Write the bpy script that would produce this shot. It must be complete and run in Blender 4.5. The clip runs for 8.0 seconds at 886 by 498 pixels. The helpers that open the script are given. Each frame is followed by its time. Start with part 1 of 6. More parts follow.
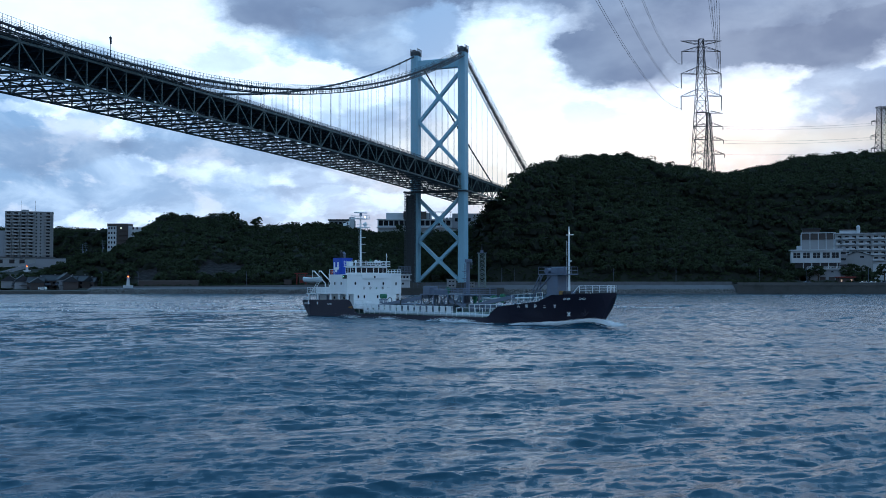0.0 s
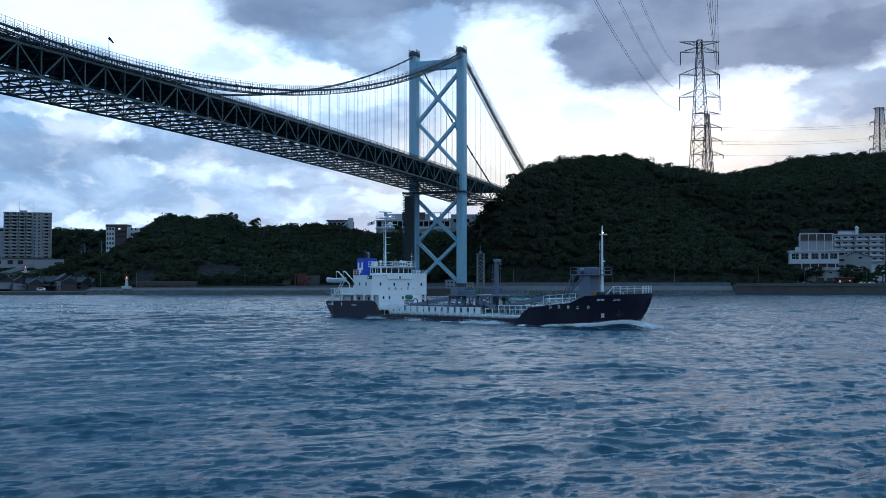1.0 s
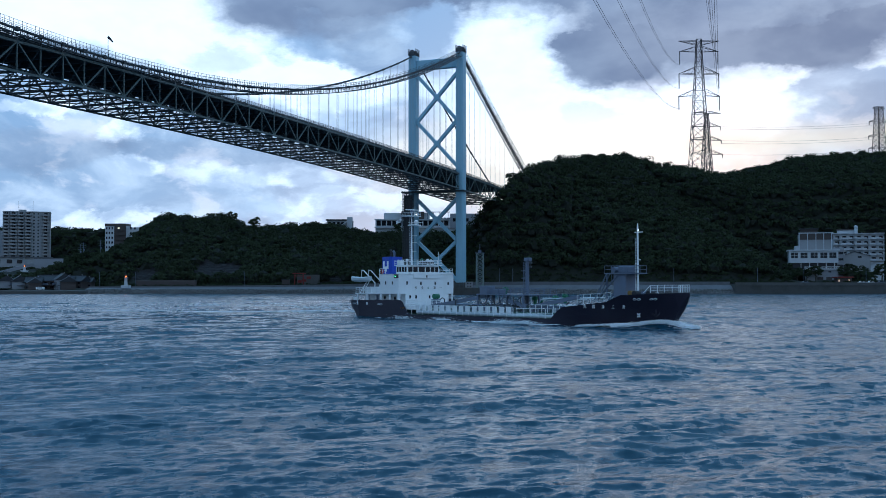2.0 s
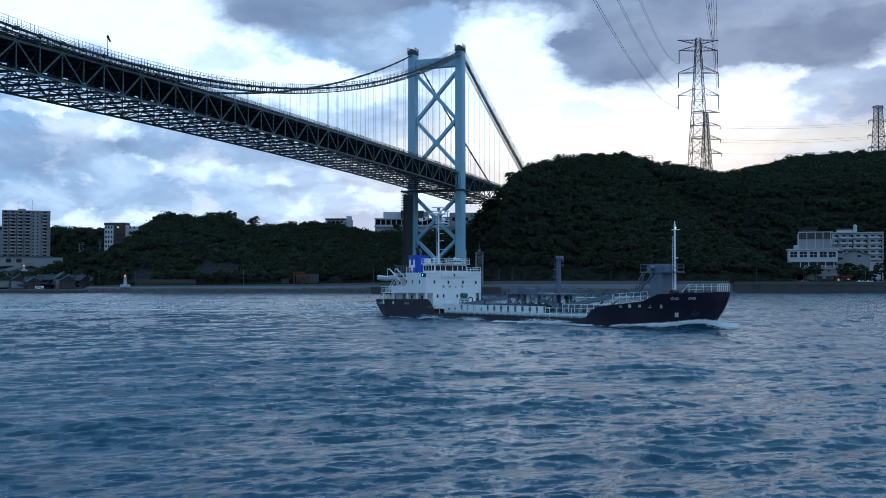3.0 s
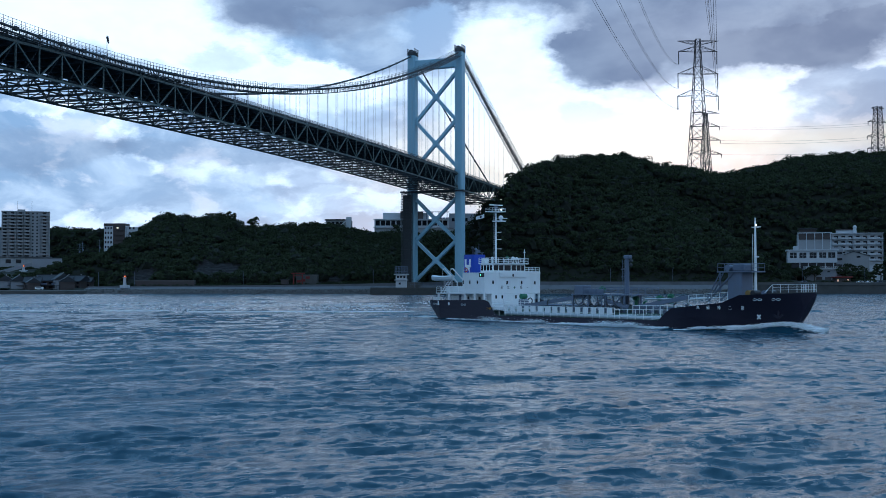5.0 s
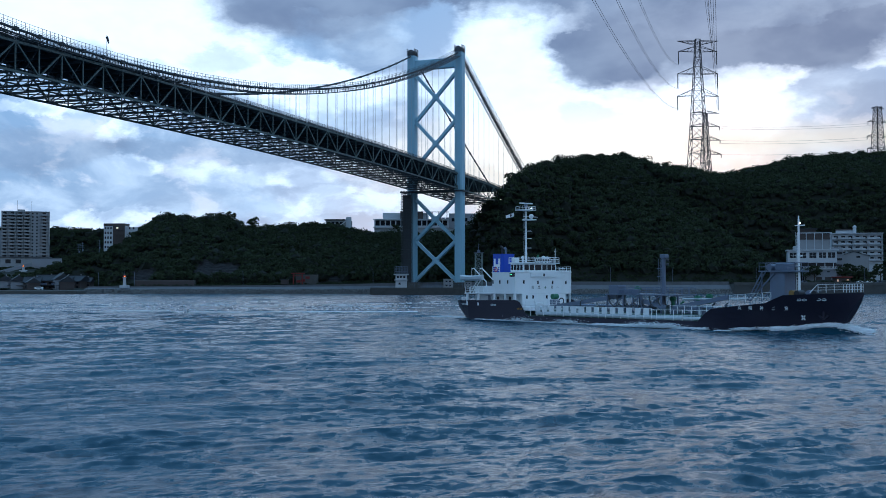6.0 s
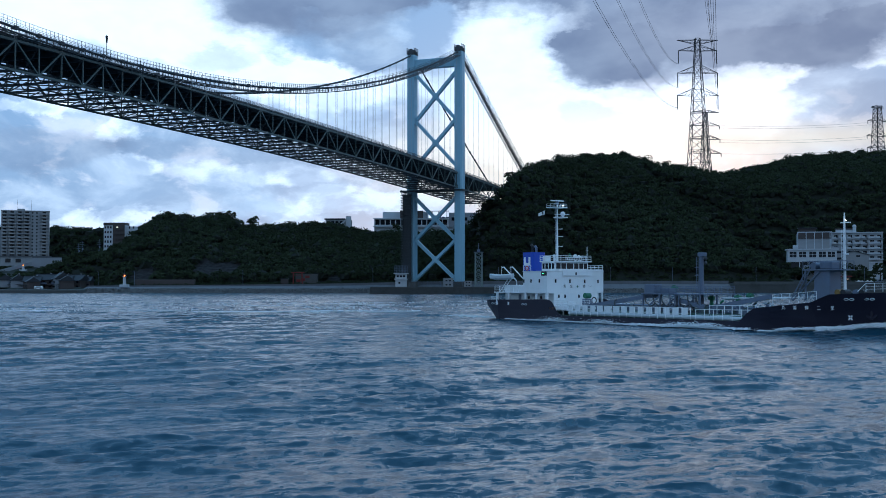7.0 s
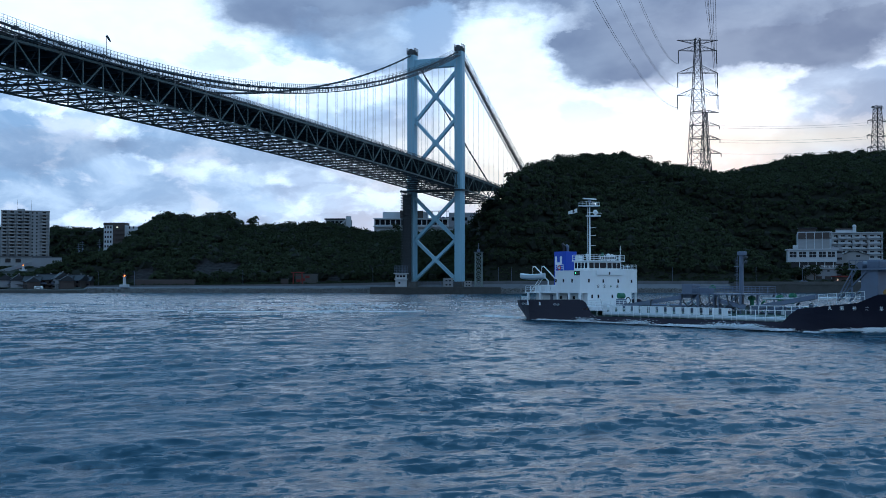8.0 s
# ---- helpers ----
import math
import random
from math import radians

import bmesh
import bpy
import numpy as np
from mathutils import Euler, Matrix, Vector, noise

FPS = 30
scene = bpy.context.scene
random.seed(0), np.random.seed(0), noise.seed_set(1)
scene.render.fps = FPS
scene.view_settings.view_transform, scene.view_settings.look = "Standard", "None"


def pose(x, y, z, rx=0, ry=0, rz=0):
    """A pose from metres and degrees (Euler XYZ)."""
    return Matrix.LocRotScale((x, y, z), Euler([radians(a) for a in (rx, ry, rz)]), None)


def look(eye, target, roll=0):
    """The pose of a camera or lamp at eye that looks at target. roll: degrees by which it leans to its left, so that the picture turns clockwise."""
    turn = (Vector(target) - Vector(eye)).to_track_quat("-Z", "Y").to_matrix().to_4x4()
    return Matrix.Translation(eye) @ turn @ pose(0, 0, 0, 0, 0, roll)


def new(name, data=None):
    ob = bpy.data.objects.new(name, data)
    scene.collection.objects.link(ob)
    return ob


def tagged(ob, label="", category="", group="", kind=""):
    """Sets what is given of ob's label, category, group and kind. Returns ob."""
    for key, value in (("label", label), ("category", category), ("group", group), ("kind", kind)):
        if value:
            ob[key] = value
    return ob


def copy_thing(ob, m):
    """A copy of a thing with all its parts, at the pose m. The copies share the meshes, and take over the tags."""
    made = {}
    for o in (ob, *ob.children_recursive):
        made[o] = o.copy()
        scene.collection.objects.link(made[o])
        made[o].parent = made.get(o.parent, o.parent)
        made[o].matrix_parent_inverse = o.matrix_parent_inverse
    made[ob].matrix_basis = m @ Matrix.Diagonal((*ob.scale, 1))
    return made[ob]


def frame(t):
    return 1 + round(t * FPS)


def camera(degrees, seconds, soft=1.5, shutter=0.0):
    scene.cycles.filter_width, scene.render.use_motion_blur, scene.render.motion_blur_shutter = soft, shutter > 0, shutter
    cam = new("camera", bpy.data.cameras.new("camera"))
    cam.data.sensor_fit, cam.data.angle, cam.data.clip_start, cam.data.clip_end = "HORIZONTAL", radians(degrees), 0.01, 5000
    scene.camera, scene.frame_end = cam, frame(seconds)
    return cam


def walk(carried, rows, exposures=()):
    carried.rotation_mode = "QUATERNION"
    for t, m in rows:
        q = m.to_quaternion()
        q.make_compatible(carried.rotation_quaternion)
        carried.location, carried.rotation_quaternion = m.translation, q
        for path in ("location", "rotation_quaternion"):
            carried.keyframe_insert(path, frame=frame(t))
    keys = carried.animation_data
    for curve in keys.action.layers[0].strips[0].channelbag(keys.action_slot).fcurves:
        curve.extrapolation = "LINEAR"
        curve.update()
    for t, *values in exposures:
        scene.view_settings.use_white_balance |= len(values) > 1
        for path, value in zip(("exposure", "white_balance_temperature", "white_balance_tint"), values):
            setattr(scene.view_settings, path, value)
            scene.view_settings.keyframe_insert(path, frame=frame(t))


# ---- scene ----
cam = camera(44.85, 8.0, soft=.8)
EYE_Z, TILT = 7.3, 91.658
# seconds, yaw, extra tilt (degrees): the hand settles in the first seconds
SWAY = [(0.0, .181, .045), (0.5, .151, .090), (1.0, .106, .090), (1.5, .090, .075), (2.2, .06, .035), (3.0, .036, .0), (3.5, .009, .04),
        (4.0, .009, .04), (4.5, .021, .04), (5.2, .012, .04), (6.0, .006, .042), (6.5, 0, .01), (7.0, 0, 0), (8.0, 0, 0)]
walk(cam, [(t, pose(0, 0, EYE_Z, TILT + p, 0, y)) for t, y, p in SWAY], [(0, .05, 5620, 6), (8, .05, 5620, 6)])

# ---------------------------------------------------------------- sky and light
def node(nt, kind, **values):
    n = nt.nodes.new(kind)
    for k, v in values.items():
        if k == "op":
            n.operation = v
        elif k == "blend":
            n.blend_type = v
    return n


def calc(nt, op, a, b=None, clamp=False):
    n = nt.nodes.new("ShaderNodeMath")
    n.operation, n.use_clamp = op, clamp
    for i, v in enumerate((a, b)):
        if v is None:
            continue
        if isinstance(v, (int, float)):
            n.inputs[i].default_value = v
        else:
            nt.links.new(v, n.inputs[i])
    return n.outputs[0]


def mix(nt, fac, a, b, blend="MIX"):
    n = nt.nodes.new("ShaderNodeMix")
    n.data_type, n.blend_type = "RGBA", blend
    for sock, v in ((n.inputs[0], fac), (n.inputs[6], a), (n.inputs[7], b)):
        if isinstance(v, tuple):
            sock.default_value = (*v, 1)
        elif isinstance(v, (int, float)):
            sock.default_value = v
        else:
            nt.links.new(v, sock)
    return n.outputs[2]


def ramp(nt, v, lo, hi, smooth=True):
    n = nt.nodes.new("ShaderNodeMapRange")
    n.interpolation_type = "SMOOTHSTEP" if smooth else "LINEAR"
    nt.links.new(v, n.inputs[0])
    n.inputs[1].default_value, n.inputs[2].default_value = lo, hi
    n.inputs[3].default_value, n.inputs[4].default_value = 0, 1
    return n.outputs[0]


def noise_tex(nt, vec, scale, detail=4, rough=.55, distort=0.0):
    n = nt.nodes.new("ShaderNodeTexNoise")
    if vec is not None:
        nt.links.new(vec, n.inputs["Vector"])
    n.inputs["Scale"].default_value, n.inputs["Detail"].default_value = scale, detail
    n.inputs["Roughness"].default_value, n.inputs["Distortion"].default_value = rough, distort
    return n


SUN_AZ, SUN_EL = 10, 4          # degrees right of the view, above the horizon
def build_sky():
    w = bpy.data.worlds.new("evening_sky")
    scene.world = w
    w.use_nodes = True
    nt = w.node_tree
    nt.nodes.clear()
    sky = nt.nodes.new("ShaderNodeTexSky")
    sky.sky_type, sky.sun_disc = "NISHITA", False
    sky.sun_elevation, sky.sun_rotation = radians(SUN_EL), radians(SUN_AZ)
    co = nt.nodes.new("ShaderNodeTexCoord").outputs["Generated"]
    sep = nt.nodes.new("ShaderNodeSeparateXYZ")
    nt.links.new(co, sep.inputs[0])
    az = calc(nt, "ARCTAN2", sep.outputs[0], sep.outputs[1])
    el = calc(nt, "ARCSINE", sep.outputs[2])
    # cloud outlines are broken up by two sizes of noise
    comb = nt.nodes.new("ShaderNodeCombineXYZ")
    nt.links.new(az, comb.inputs[0])
    nt.links.new(calc(nt, "MULTIPLY", el, 1.7), comb.inputs[1])
    n1 = noise_tex(nt, comb.outputs[0], 9, 7, .6)
    n2 = noise_tex(nt, comb.outputs[0], 34, 6, .6)
    sp1 = nt.nodes.new("ShaderNodeSeparateColor")
    nt.links.new(n1.outputs["Color"], sp1.inputs[0])
    sp2 = nt.nodes.new("ShaderNodeSeparateColor")
    nt.links.new(n2.outputs["Color"], sp2.inputs[0])
    def warp(base, a, b, ka, kb):
        x = calc(nt, "ADD", base, calc(nt, "MULTIPLY", calc(nt, "SUBTRACT", a, .5), ka))
        return calc(nt, "ADD", x, calc(nt, "MULTIPLY", calc(nt, "SUBTRACT", b, .5), kb))
    u = warp(az, sp1.outputs[0], sp2.outputs[0], .10, .035)
    v = warp(el, sp1.outputs[1], sp2.outputs[1], .055, .022)
    def mass(total, cx, cy, rx, ry, amount, soft=.55):
        """One bank of cloud: centre and half sizes in thousandths of a radian."""
        du = calc(nt, "MULTIPLY", calc(nt, "SUBTRACT", u, cx / 1000), 1000 / rx)
        dv = calc(nt, "MULTIPLY", calc(nt, "SUBTRACT", v, cy / 1000), 1000 / ry)
        r = calc(nt, "ADD", calc(nt, "MULTIPLY", du, du), calc(nt, "MULTIPLY", dv, dv))
        m = calc(nt, "MULTIPLY", ramp(nt, r, 1 + soft, 1 - soft), amount)
        return m if total is None else calc(nt, "ADD", total, m)
    dark = None
    for row in CLOUDS_DARK:
        dark = mass(dark, *row)
    light = None
    for row in CLOUDS_LIGHT:
        light = mass(light, *row)
    veil = ramp(nt, n1.outputs[0], .36, .66)
    fine = ramp(nt, n2.outputs[0], .3, .7)
    # clear gaps, thin veil, bright backlit cloud, grey cloud bodies
    low = ramp(nt, el, .32, .02)
    front = ramp(nt, calc(nt, "COSINE", calc(nt, "SUBTRACT", az, radians(SUN_AZ))), -.5, .95)
    clear = mix(nt, 1.0, sky.outputs[0], (.10, .10, .10), "MULTIPLY")
    blue = mix(nt, front, (.22, .36, .56), (.27, .46, .74))
    clear = mix(nt, .85, clear, blue)
    pale = mix(nt, front, (.42, .55, .70), (.64, .78, .95))
    col = mix(nt, calc(nt, "MULTIPLY", ramp(nt, noise_tex(nt, comb.outputs[0], 14, 8, .58, .4).outputs[0], .38, .68), .9), clear, pale)
    puff = noise_tex(nt, comb.outputs[0], 19, 9, .56, .25)
    puffs = calc(nt, "MULTIPLY", ramp(nt, puff.outputs[0], .50, .60), ramp(nt, el, .20, .13))
    col = mix(nt, calc(nt, "MULTIPLY", puffs, .5), col, mix(nt, fine, (1.0, 1.0, 1.06), (.82, .88, 1.0)))
    shade = calc(nt, "MULTIPLY", ramp(nt, noise_tex(nt, comb.outputs[0], 11, 6, .55, .3).outputs[0], .52, .66), ramp(nt, el, .20, .13))
    col = mix(nt, calc(nt, "MULTIPLY", shade, .5), col, (.38, .52, .72))
    heap = calc(nt, "ADD", calc(nt, "MULTIPLY", ramp(nt, puff.outputs[0], .42, .60), .95), .30)
    low_light = calc(nt, "ADD", 1.0, calc(nt, "MULTIPLY", calc(nt, "SUBTRACT", heap, 1.0), ramp(nt, el, .185, .14)))
    west = calc(nt, "MULTIPLY", ramp(nt, az, .02, -.06), ramp(nt, el, .19, .12))
    light = calc(nt, "MULTIPLY", light, calc(nt, "ADD", 1.0, calc(nt, "MULTIPLY", ramp(nt, az, .02, -.06), calc(nt, "SUBTRACT", low_light, 1.0))))
    col = mix(nt, calc(nt, "MINIMUM", light, 1.0), col, mix(nt, calc(nt, "MULTIPLY", fine, .5), (1.08, 1.22, 1.40), (.92, 1.03, 1.16)))
    col = mix(nt, calc(nt, "MULTIPLY", west, .25), col, mix(nt, 1.0, col, (1.0, .93, .92), "MULTIPLY"))
    body = ramp(nt, noise_tex(nt, comb.outputs[0], 13, 4, .5, .2).outputs[0], .32, .68)
    grey = mix(nt, body, (.20, .255, .38), (.30, .37, .50))
    col = mix(nt, calc(nt, "MINIMUM", calc(nt, "MULTIPLY", dark, calc(nt, "ADD", calc(nt, "MULTIPLY", veil, .35), .72)), 1.0), col, grey)
    # warm light near the sun, under the cloud bank
    gx = calc(nt, "DIVIDE", calc(nt, "SUBTRACT", az, .13), .2)
    gy = calc(nt, "DIVIDE", calc(nt, "SUBTRACT", el, .11), .05)
    glow = ramp(nt, calc(nt, "ADD", calc(nt, "MULTIPLY", gx, gx), calc(nt, "MULTIPLY", gy, gy)), 1.6, 0)
    col = mix(nt, calc(nt, "MULTIPLY", glow, .65), col, (1.20, 1.02, .78))
    # mauve evening tint and a low warm band on the sun's side
    east = ramp(nt, az, .04, .28)
    col = mix(nt, calc(nt, "MULTIPLY", calc(nt, "MULTIPLY", east, ramp(nt, el, .34, .22)), .9), col, mix(nt, 1.0, col, (1.14, 1.0, .93), "MULTIPLY"))
    band = calc(nt, "MULTIPLY", ramp(nt, az, .16, .26), ramp(nt, calc(nt, "ABSOLUTE", calc(nt, "SUBTRACT", el, .125)), .022, 0))
    col = mix(nt, calc(nt, "MULTIPLY", band, .6), col, (1.0, .84, .64))
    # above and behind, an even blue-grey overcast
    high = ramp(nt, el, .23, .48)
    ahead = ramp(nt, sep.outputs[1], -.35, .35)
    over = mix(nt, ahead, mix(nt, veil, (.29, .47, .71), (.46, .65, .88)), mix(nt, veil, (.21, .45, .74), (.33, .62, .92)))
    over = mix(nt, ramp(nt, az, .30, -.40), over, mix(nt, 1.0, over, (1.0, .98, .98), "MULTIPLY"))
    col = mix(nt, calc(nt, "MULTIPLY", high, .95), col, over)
    bg = nt.nodes.new("ShaderNodeBackground")
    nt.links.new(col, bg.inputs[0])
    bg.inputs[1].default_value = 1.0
    out = nt.nodes.new("ShaderNodeOutputWorld")
    nt.links.new(bg.outputs[0], out.inputs[0])


# banks of cloud: azimuth, elevation, half width, half height (mrad), amount
CLOUDS_DARK = [(-120, 262, 100, 40, 1.0), (-10, 272, 140, 26, .95), (-62, 212, 36, 16, .35), (60, 252, 60, 14, .5),
               (255, 240, 165, 56, 1.0), (150, 205, 52, 24, .8), (320, 208, 110, 20, .55), (400, 150, 70, 20, .35),
               (-205, 206, 36, 12, .35), (-350, 118, 80, 20, .45), (-240, 118, 60, 12, .25), (-120, 105, 80, 14, .25), (140, 158, 34, 9, .3), (-15, 170, 30, 40, .25)]
# banks of bright backlit cloud
CLOUDS_LIGHT = [(-330, 235, 140, 32, 1.0), (-225, 222, 75, 34, 1.0), (-90, 180, 110, 22, .9), (-150, 190, 60, 18, .7), (60, 200, 50, 50, 1.0), (115, 240, 26, 20, 1.0),
                (90, 150, 100, 44, 1.1), (240, 150, 85, 28, 1.1), (285, 186, 42, 18, 1.1), (170, 120, 120, 24, .9), (-365, 155, 40, 7, .8), (-288, 136, 24, 12, .75), (-268, 100, 26, 9, .6), (-170, 92, 60, 12, .6), (-300, 56, 60, 6, .5), (-70, 70, 80, 12, .6),
                (395, 195, 24, 12, .7)]
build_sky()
sun = new("sun", bpy.data.lights.new("sun", "SUN"))
sun.data.energy, sun.data.angle, sun.data.color = .16, radians(46), (1, .93, .84)
sun.matrix_world = look((300 * math.sin(radians(SUN_AZ)), 300 * math.cos(radians(SUN_AZ)), 300 * math.tan(radians(SUN_EL))), (0, 0, 0))

# ---------------------------------------------------------------- materials
MATS = {}
def surface(name, color, rough=.6, metal=0.0, vary=.25, scale=1.0, bump=.2, stain=(.5, .5, .5), stain_amt=.25, stretch=(1, 1, 1), per_island=0.0, coat=0.0, spec=.5, object_random=0.0):
    if name in MATS:
        return MATS[name]
    m = bpy.data.materials.new(name)
    MATS[name] = m
    m.use_nodes = True
    nt = m.node_tree
    b = nt.nodes["Principled BSDF"]
    tc = nt.nodes.new("ShaderNodeTexCoord")
    mp = nt.nodes.new("ShaderNodeMapping")
    mp.inputs["Scale"].default_value = stretch
    nt.links.new(tc.outputs["Object"], mp.inputs[0])
    fine = noise_tex(nt, mp.outputs[0], 6 * scale, 5, .6)
    big = noise_tex(nt, mp.outputs[0], .7 * scale, 4, .6)
    dk = tuple(c * (1 - vary) for c in color)
    lt = tuple(min(1, c * (1 + vary)) for c in color)
    col = mix(nt, fine.outputs[0], dk, lt)
    st = tuple(c * s * 2 for c, s in zip(color, stain))
    col = mix(nt, calc(nt, "MULTIPLY", ramp(nt, big.outputs[0], .45, .7), stain_amt), col, st)
    if per_island:
        g = nt.nodes.new("ShaderNodeNewGeometry")
        f = calc(nt, "ADD", calc(nt, "MULTIPLY", g.outputs["Random Per Island"], 2 * per_island), 1 - per_island)
        sc = nt.nodes.new("ShaderNodeVectorMath")
        sc.operation = "SCALE"
        nt.links.new(col, sc.inputs[0])
        nt.links.new(f, sc.inputs["Scale"])
        col = sc.outputs[0]
    if object_random:
        g = nt.nodes.new("ShaderNodeObjectInfo")
        f = calc(nt, "ADD", calc(nt, "MULTIPLY", g.outputs["Random"], 2 * object_random), 1 - object_random)
        sc = nt.nodes.new("ShaderNodeVectorMath")
        sc.operation = "SCALE"
        nt.links.new(col, sc.inputs[0])
        nt.links.new(f, sc.inputs["Scale"])
        col = sc.outputs[0]
    nt.links.new(col, b.inputs["Base Color"])
    b.inputs["Metallic"].default_value = metal
    b.inputs["Specular IOR Level"].default_value = spec
    b.inputs["Coat Weight"].default_value = coat
    r = calc(nt, "ADD", calc(nt, "MULTIPLY", fine.outputs[0], .2), rough - .1, True)
    nt.links.new(r, b.inputs["Roughness"])
    if bump:
        bp = nt.nodes.new("ShaderNodeBump")
        bp.inputs["Strength"].default_value, bp.inputs["Distance"].default_value = bump, .05 / scale
        nt.links.new(fine.outputs[0], bp.inputs["Height"])
        nt.links.new(bp.outputs[0], b.inputs["Normal"])
    return m


def glow(name, color, strength):
    if name not in MATS:
        m = MATS[name] = bpy.data.materials.new(name)
        m.use_nodes = True
        b = m.node_tree.nodes["Principled BSDF"]
        b.inputs["Base Color"].default_value = (*color, 1)
        b.inputs["Emission Color"].default_value = (*color, 1)
        b.inputs["Emission Strength"].default_value = strength
    return MATS[name]


def glass(name="window_glass", tint=(.008, .010, .014), rough=.05):
    if name not in MATS:
        m = MATS[name] = bpy.data.materials.new(name)
        m.use_nodes = True
        b = m.node_tree.nodes["Principled BSDF"]
        b.inputs["Base Color"].default_value = (*tint, 1)
        b.inputs["Roughness"].default_value = rough
        b.inputs["IOR"].default_value = 1.45
        b.inputs["Specular IOR Level"].default_value = .3
    return MATS[name]


def water_material():
    m = bpy.data.materials.new("sea_water")
    m.use_nodes = True
    nt = m.node_tree
    b = nt.nodes["Principled BSDF"]
    b.inputs["IOR"].default_value = 1.333
    b.inputs["Roughness"].default_value = .23
    b.inputs["Specular Tint"].default_value = (.64, .90, 1.0, 1)
    tc = nt.nodes.new("ShaderNodeTexCoord").outputs["Object"]
    def mapped(scale, turn):
        rot = nt.nodes.new("ShaderNodeMapping")
        rot.inputs["Rotation"].default_value = (0, 0, radians(turn))
        nt.links.new(tc, rot.inputs[0])
        mp = nt.nodes.new("ShaderNodeMapping")
        mp.inputs["Scale"].default_value = (scale, 1, 1)
        nt.links.new(rot.outputs[0], mp.inputs[0])
        return mp.outputs[0]
    # slopes of the ripples, in streaks and cat's paws of several sizes
    chop = noise_tex(nt, mapped(.50, -20), 1.7, 8, .80, .3)
    paws = noise_tex(nt, mapped(.45, -14), .09, 7, .70, .5)
    tint = noise_tex(nt, mapped(.6, 0), .015, 3, .5)
    wind = calc(nt, "ADD", calc(nt, "MULTIPLY", ramp(nt, paws.outputs[0], .32, .66), RIPPLE[1]), RIPPLE[0])
    slope = nt.nodes.new("ShaderNodeVectorMath")
    slope.operation = "SUBTRACT"
    # longer wind lanes lie along the strait
    lanes = noise_tex(nt, mapped(2.6, 12), .24, 6, .72, .4)
    both = nt.nodes.new("ShaderNodeVectorMath")
    both.operation = "MULTIPLY_ADD"
    nt.links.new(lanes.outputs["Color"], both.inputs[0])
    both.inputs[1].default_value = (.6, .6, .6)
    nt.links.new(chop.outputs["Color"], both.inputs[2])
    nt.links.new(both.outputs[0], slope.inputs[0])
    slope.inputs[1].default_value = (.8, .8, .8)
    flat = nt.nodes.new("ShaderNodeVectorMath")
    flat.operation = "MULTIPLY"
    nt.links.new(slope.outputs[0], flat.inputs[0])
    flat.inputs[1].default_value = (.8, 1, 0)
    strong = nt.nodes.new("ShaderNodeVectorMath")
    strong.operation = "SCALE"
    nt.links.new(flat.outputs[0], strong.inputs[0])
    nt.links.new(wind, strong.inputs["Scale"])
    tilt = nt.nodes.new("ShaderNodeVectorMath")
    tilt.operation = "ADD"
    nt.links.new(nt.nodes.new("ShaderNodeNewGeometry").outputs["Normal"], tilt.inputs[0])
    nt.links.new(strong.outputs[0], tilt.inputs[1])
    unit = nt.nodes.new("ShaderNodeVectorMath")
    unit.operation = "NORMALIZE"
    nt.links.new(tilt.outputs[0], unit.inputs[0])
    nt.links.new(unit.outputs[0], b.inputs["Normal"])
    nt.links.new(mix(nt, ramp(nt, tint.outputs[0], .35, .65), (.014, .048, .078), (.017, .056, .084)), b.inputs["Base Color"])
    return m


RIPPLE = (1.35, 1.4)     # slope of the ripples in lulls, and what gusts add
WATER = water_material()
TOWER_BLUE = surface("tower_paint", (.30, .50, .60), .45, 0, .06, .15, .02, (.42, .45, .46), .3)
STEEL = surface("truss_paint", (.075, .105, .10), .55, 0, .15, .4, .05, (.6, .5, .42), .3)
GREEN_STEEL = surface("weathered_green_steel", (.17, .22, .21), .6, 0, .12, .5, .05, (.5, .44, .38), .4)
STEEL_DARK = surface("lateral_steel", (.05, .06, .065), .6, 0, .15, .4, .05)
CABLE = surface("cable_wrap", (.05, .055, .06), .6, 0, .2, .6, .1)
HANGER = surface("hanger_wire", (.38, .40, .42), .5, .3, .1, .5, 0)
ASPHALT = surface("asphalt", (.05, .05, .052), .9, 0, .2, 1, .2)
CONCRETE = surface("concrete", (.125, .13, .14), .85, 0, .12, .3, .15, (.32, .32, .3), .5)
CONCRETE_DARK = surface("dark_concrete", (.085, .085, .08), .85, 0, .2, .3, .2, (.3, .3, .26), .6)
ROCK = surface("riprap_stone", (.13, .13, .125), .9, 0, .25, .8, .4, (.35, .35, .35), .4, per_island=.45)
# near-black earth: the shade under the leaves is put into this colour
SHADE_EARTH = surface("shade_dark_earth", (.009, .012, .006), .95, 0, .3, .3, .3)
LEAF = surface("leaf_canopy", (.036, .047, .025), .85, 0, .6, .025, 0, (.30, .28, .24), .6, per_island=.25, spec=.05)
CLIFF = surface("cliff_stone", (.012, .010, .010), .9, 0, .35, .5, .5, (.25, .26, .22), .6)
BARK = surface("bark", (.06, .045, .032), .9, 0, .3, 1, .4)
WHITE = surface("white_ship_paint", (.80, .82, .82), .4, 0, .04, .4, .03, (.42, .40, .36), .25, (1, 1, .35))
HULL = surface("navy_hull_paint", (.020, .018, .032), .5, 0, .2, .3, .04, (.6, .5, .48), .25, (1, 1, .4), spec=.3)
DECK = surface("deck_paint", (.06, .12, .10), .7, 0, .2, .8, .1, (.7, .5, .4), .4)
GREY = surface("grey_paint", (.125, .155, .215), .5, 0, .12, .5, .05, (.5, .42, .36), .35)
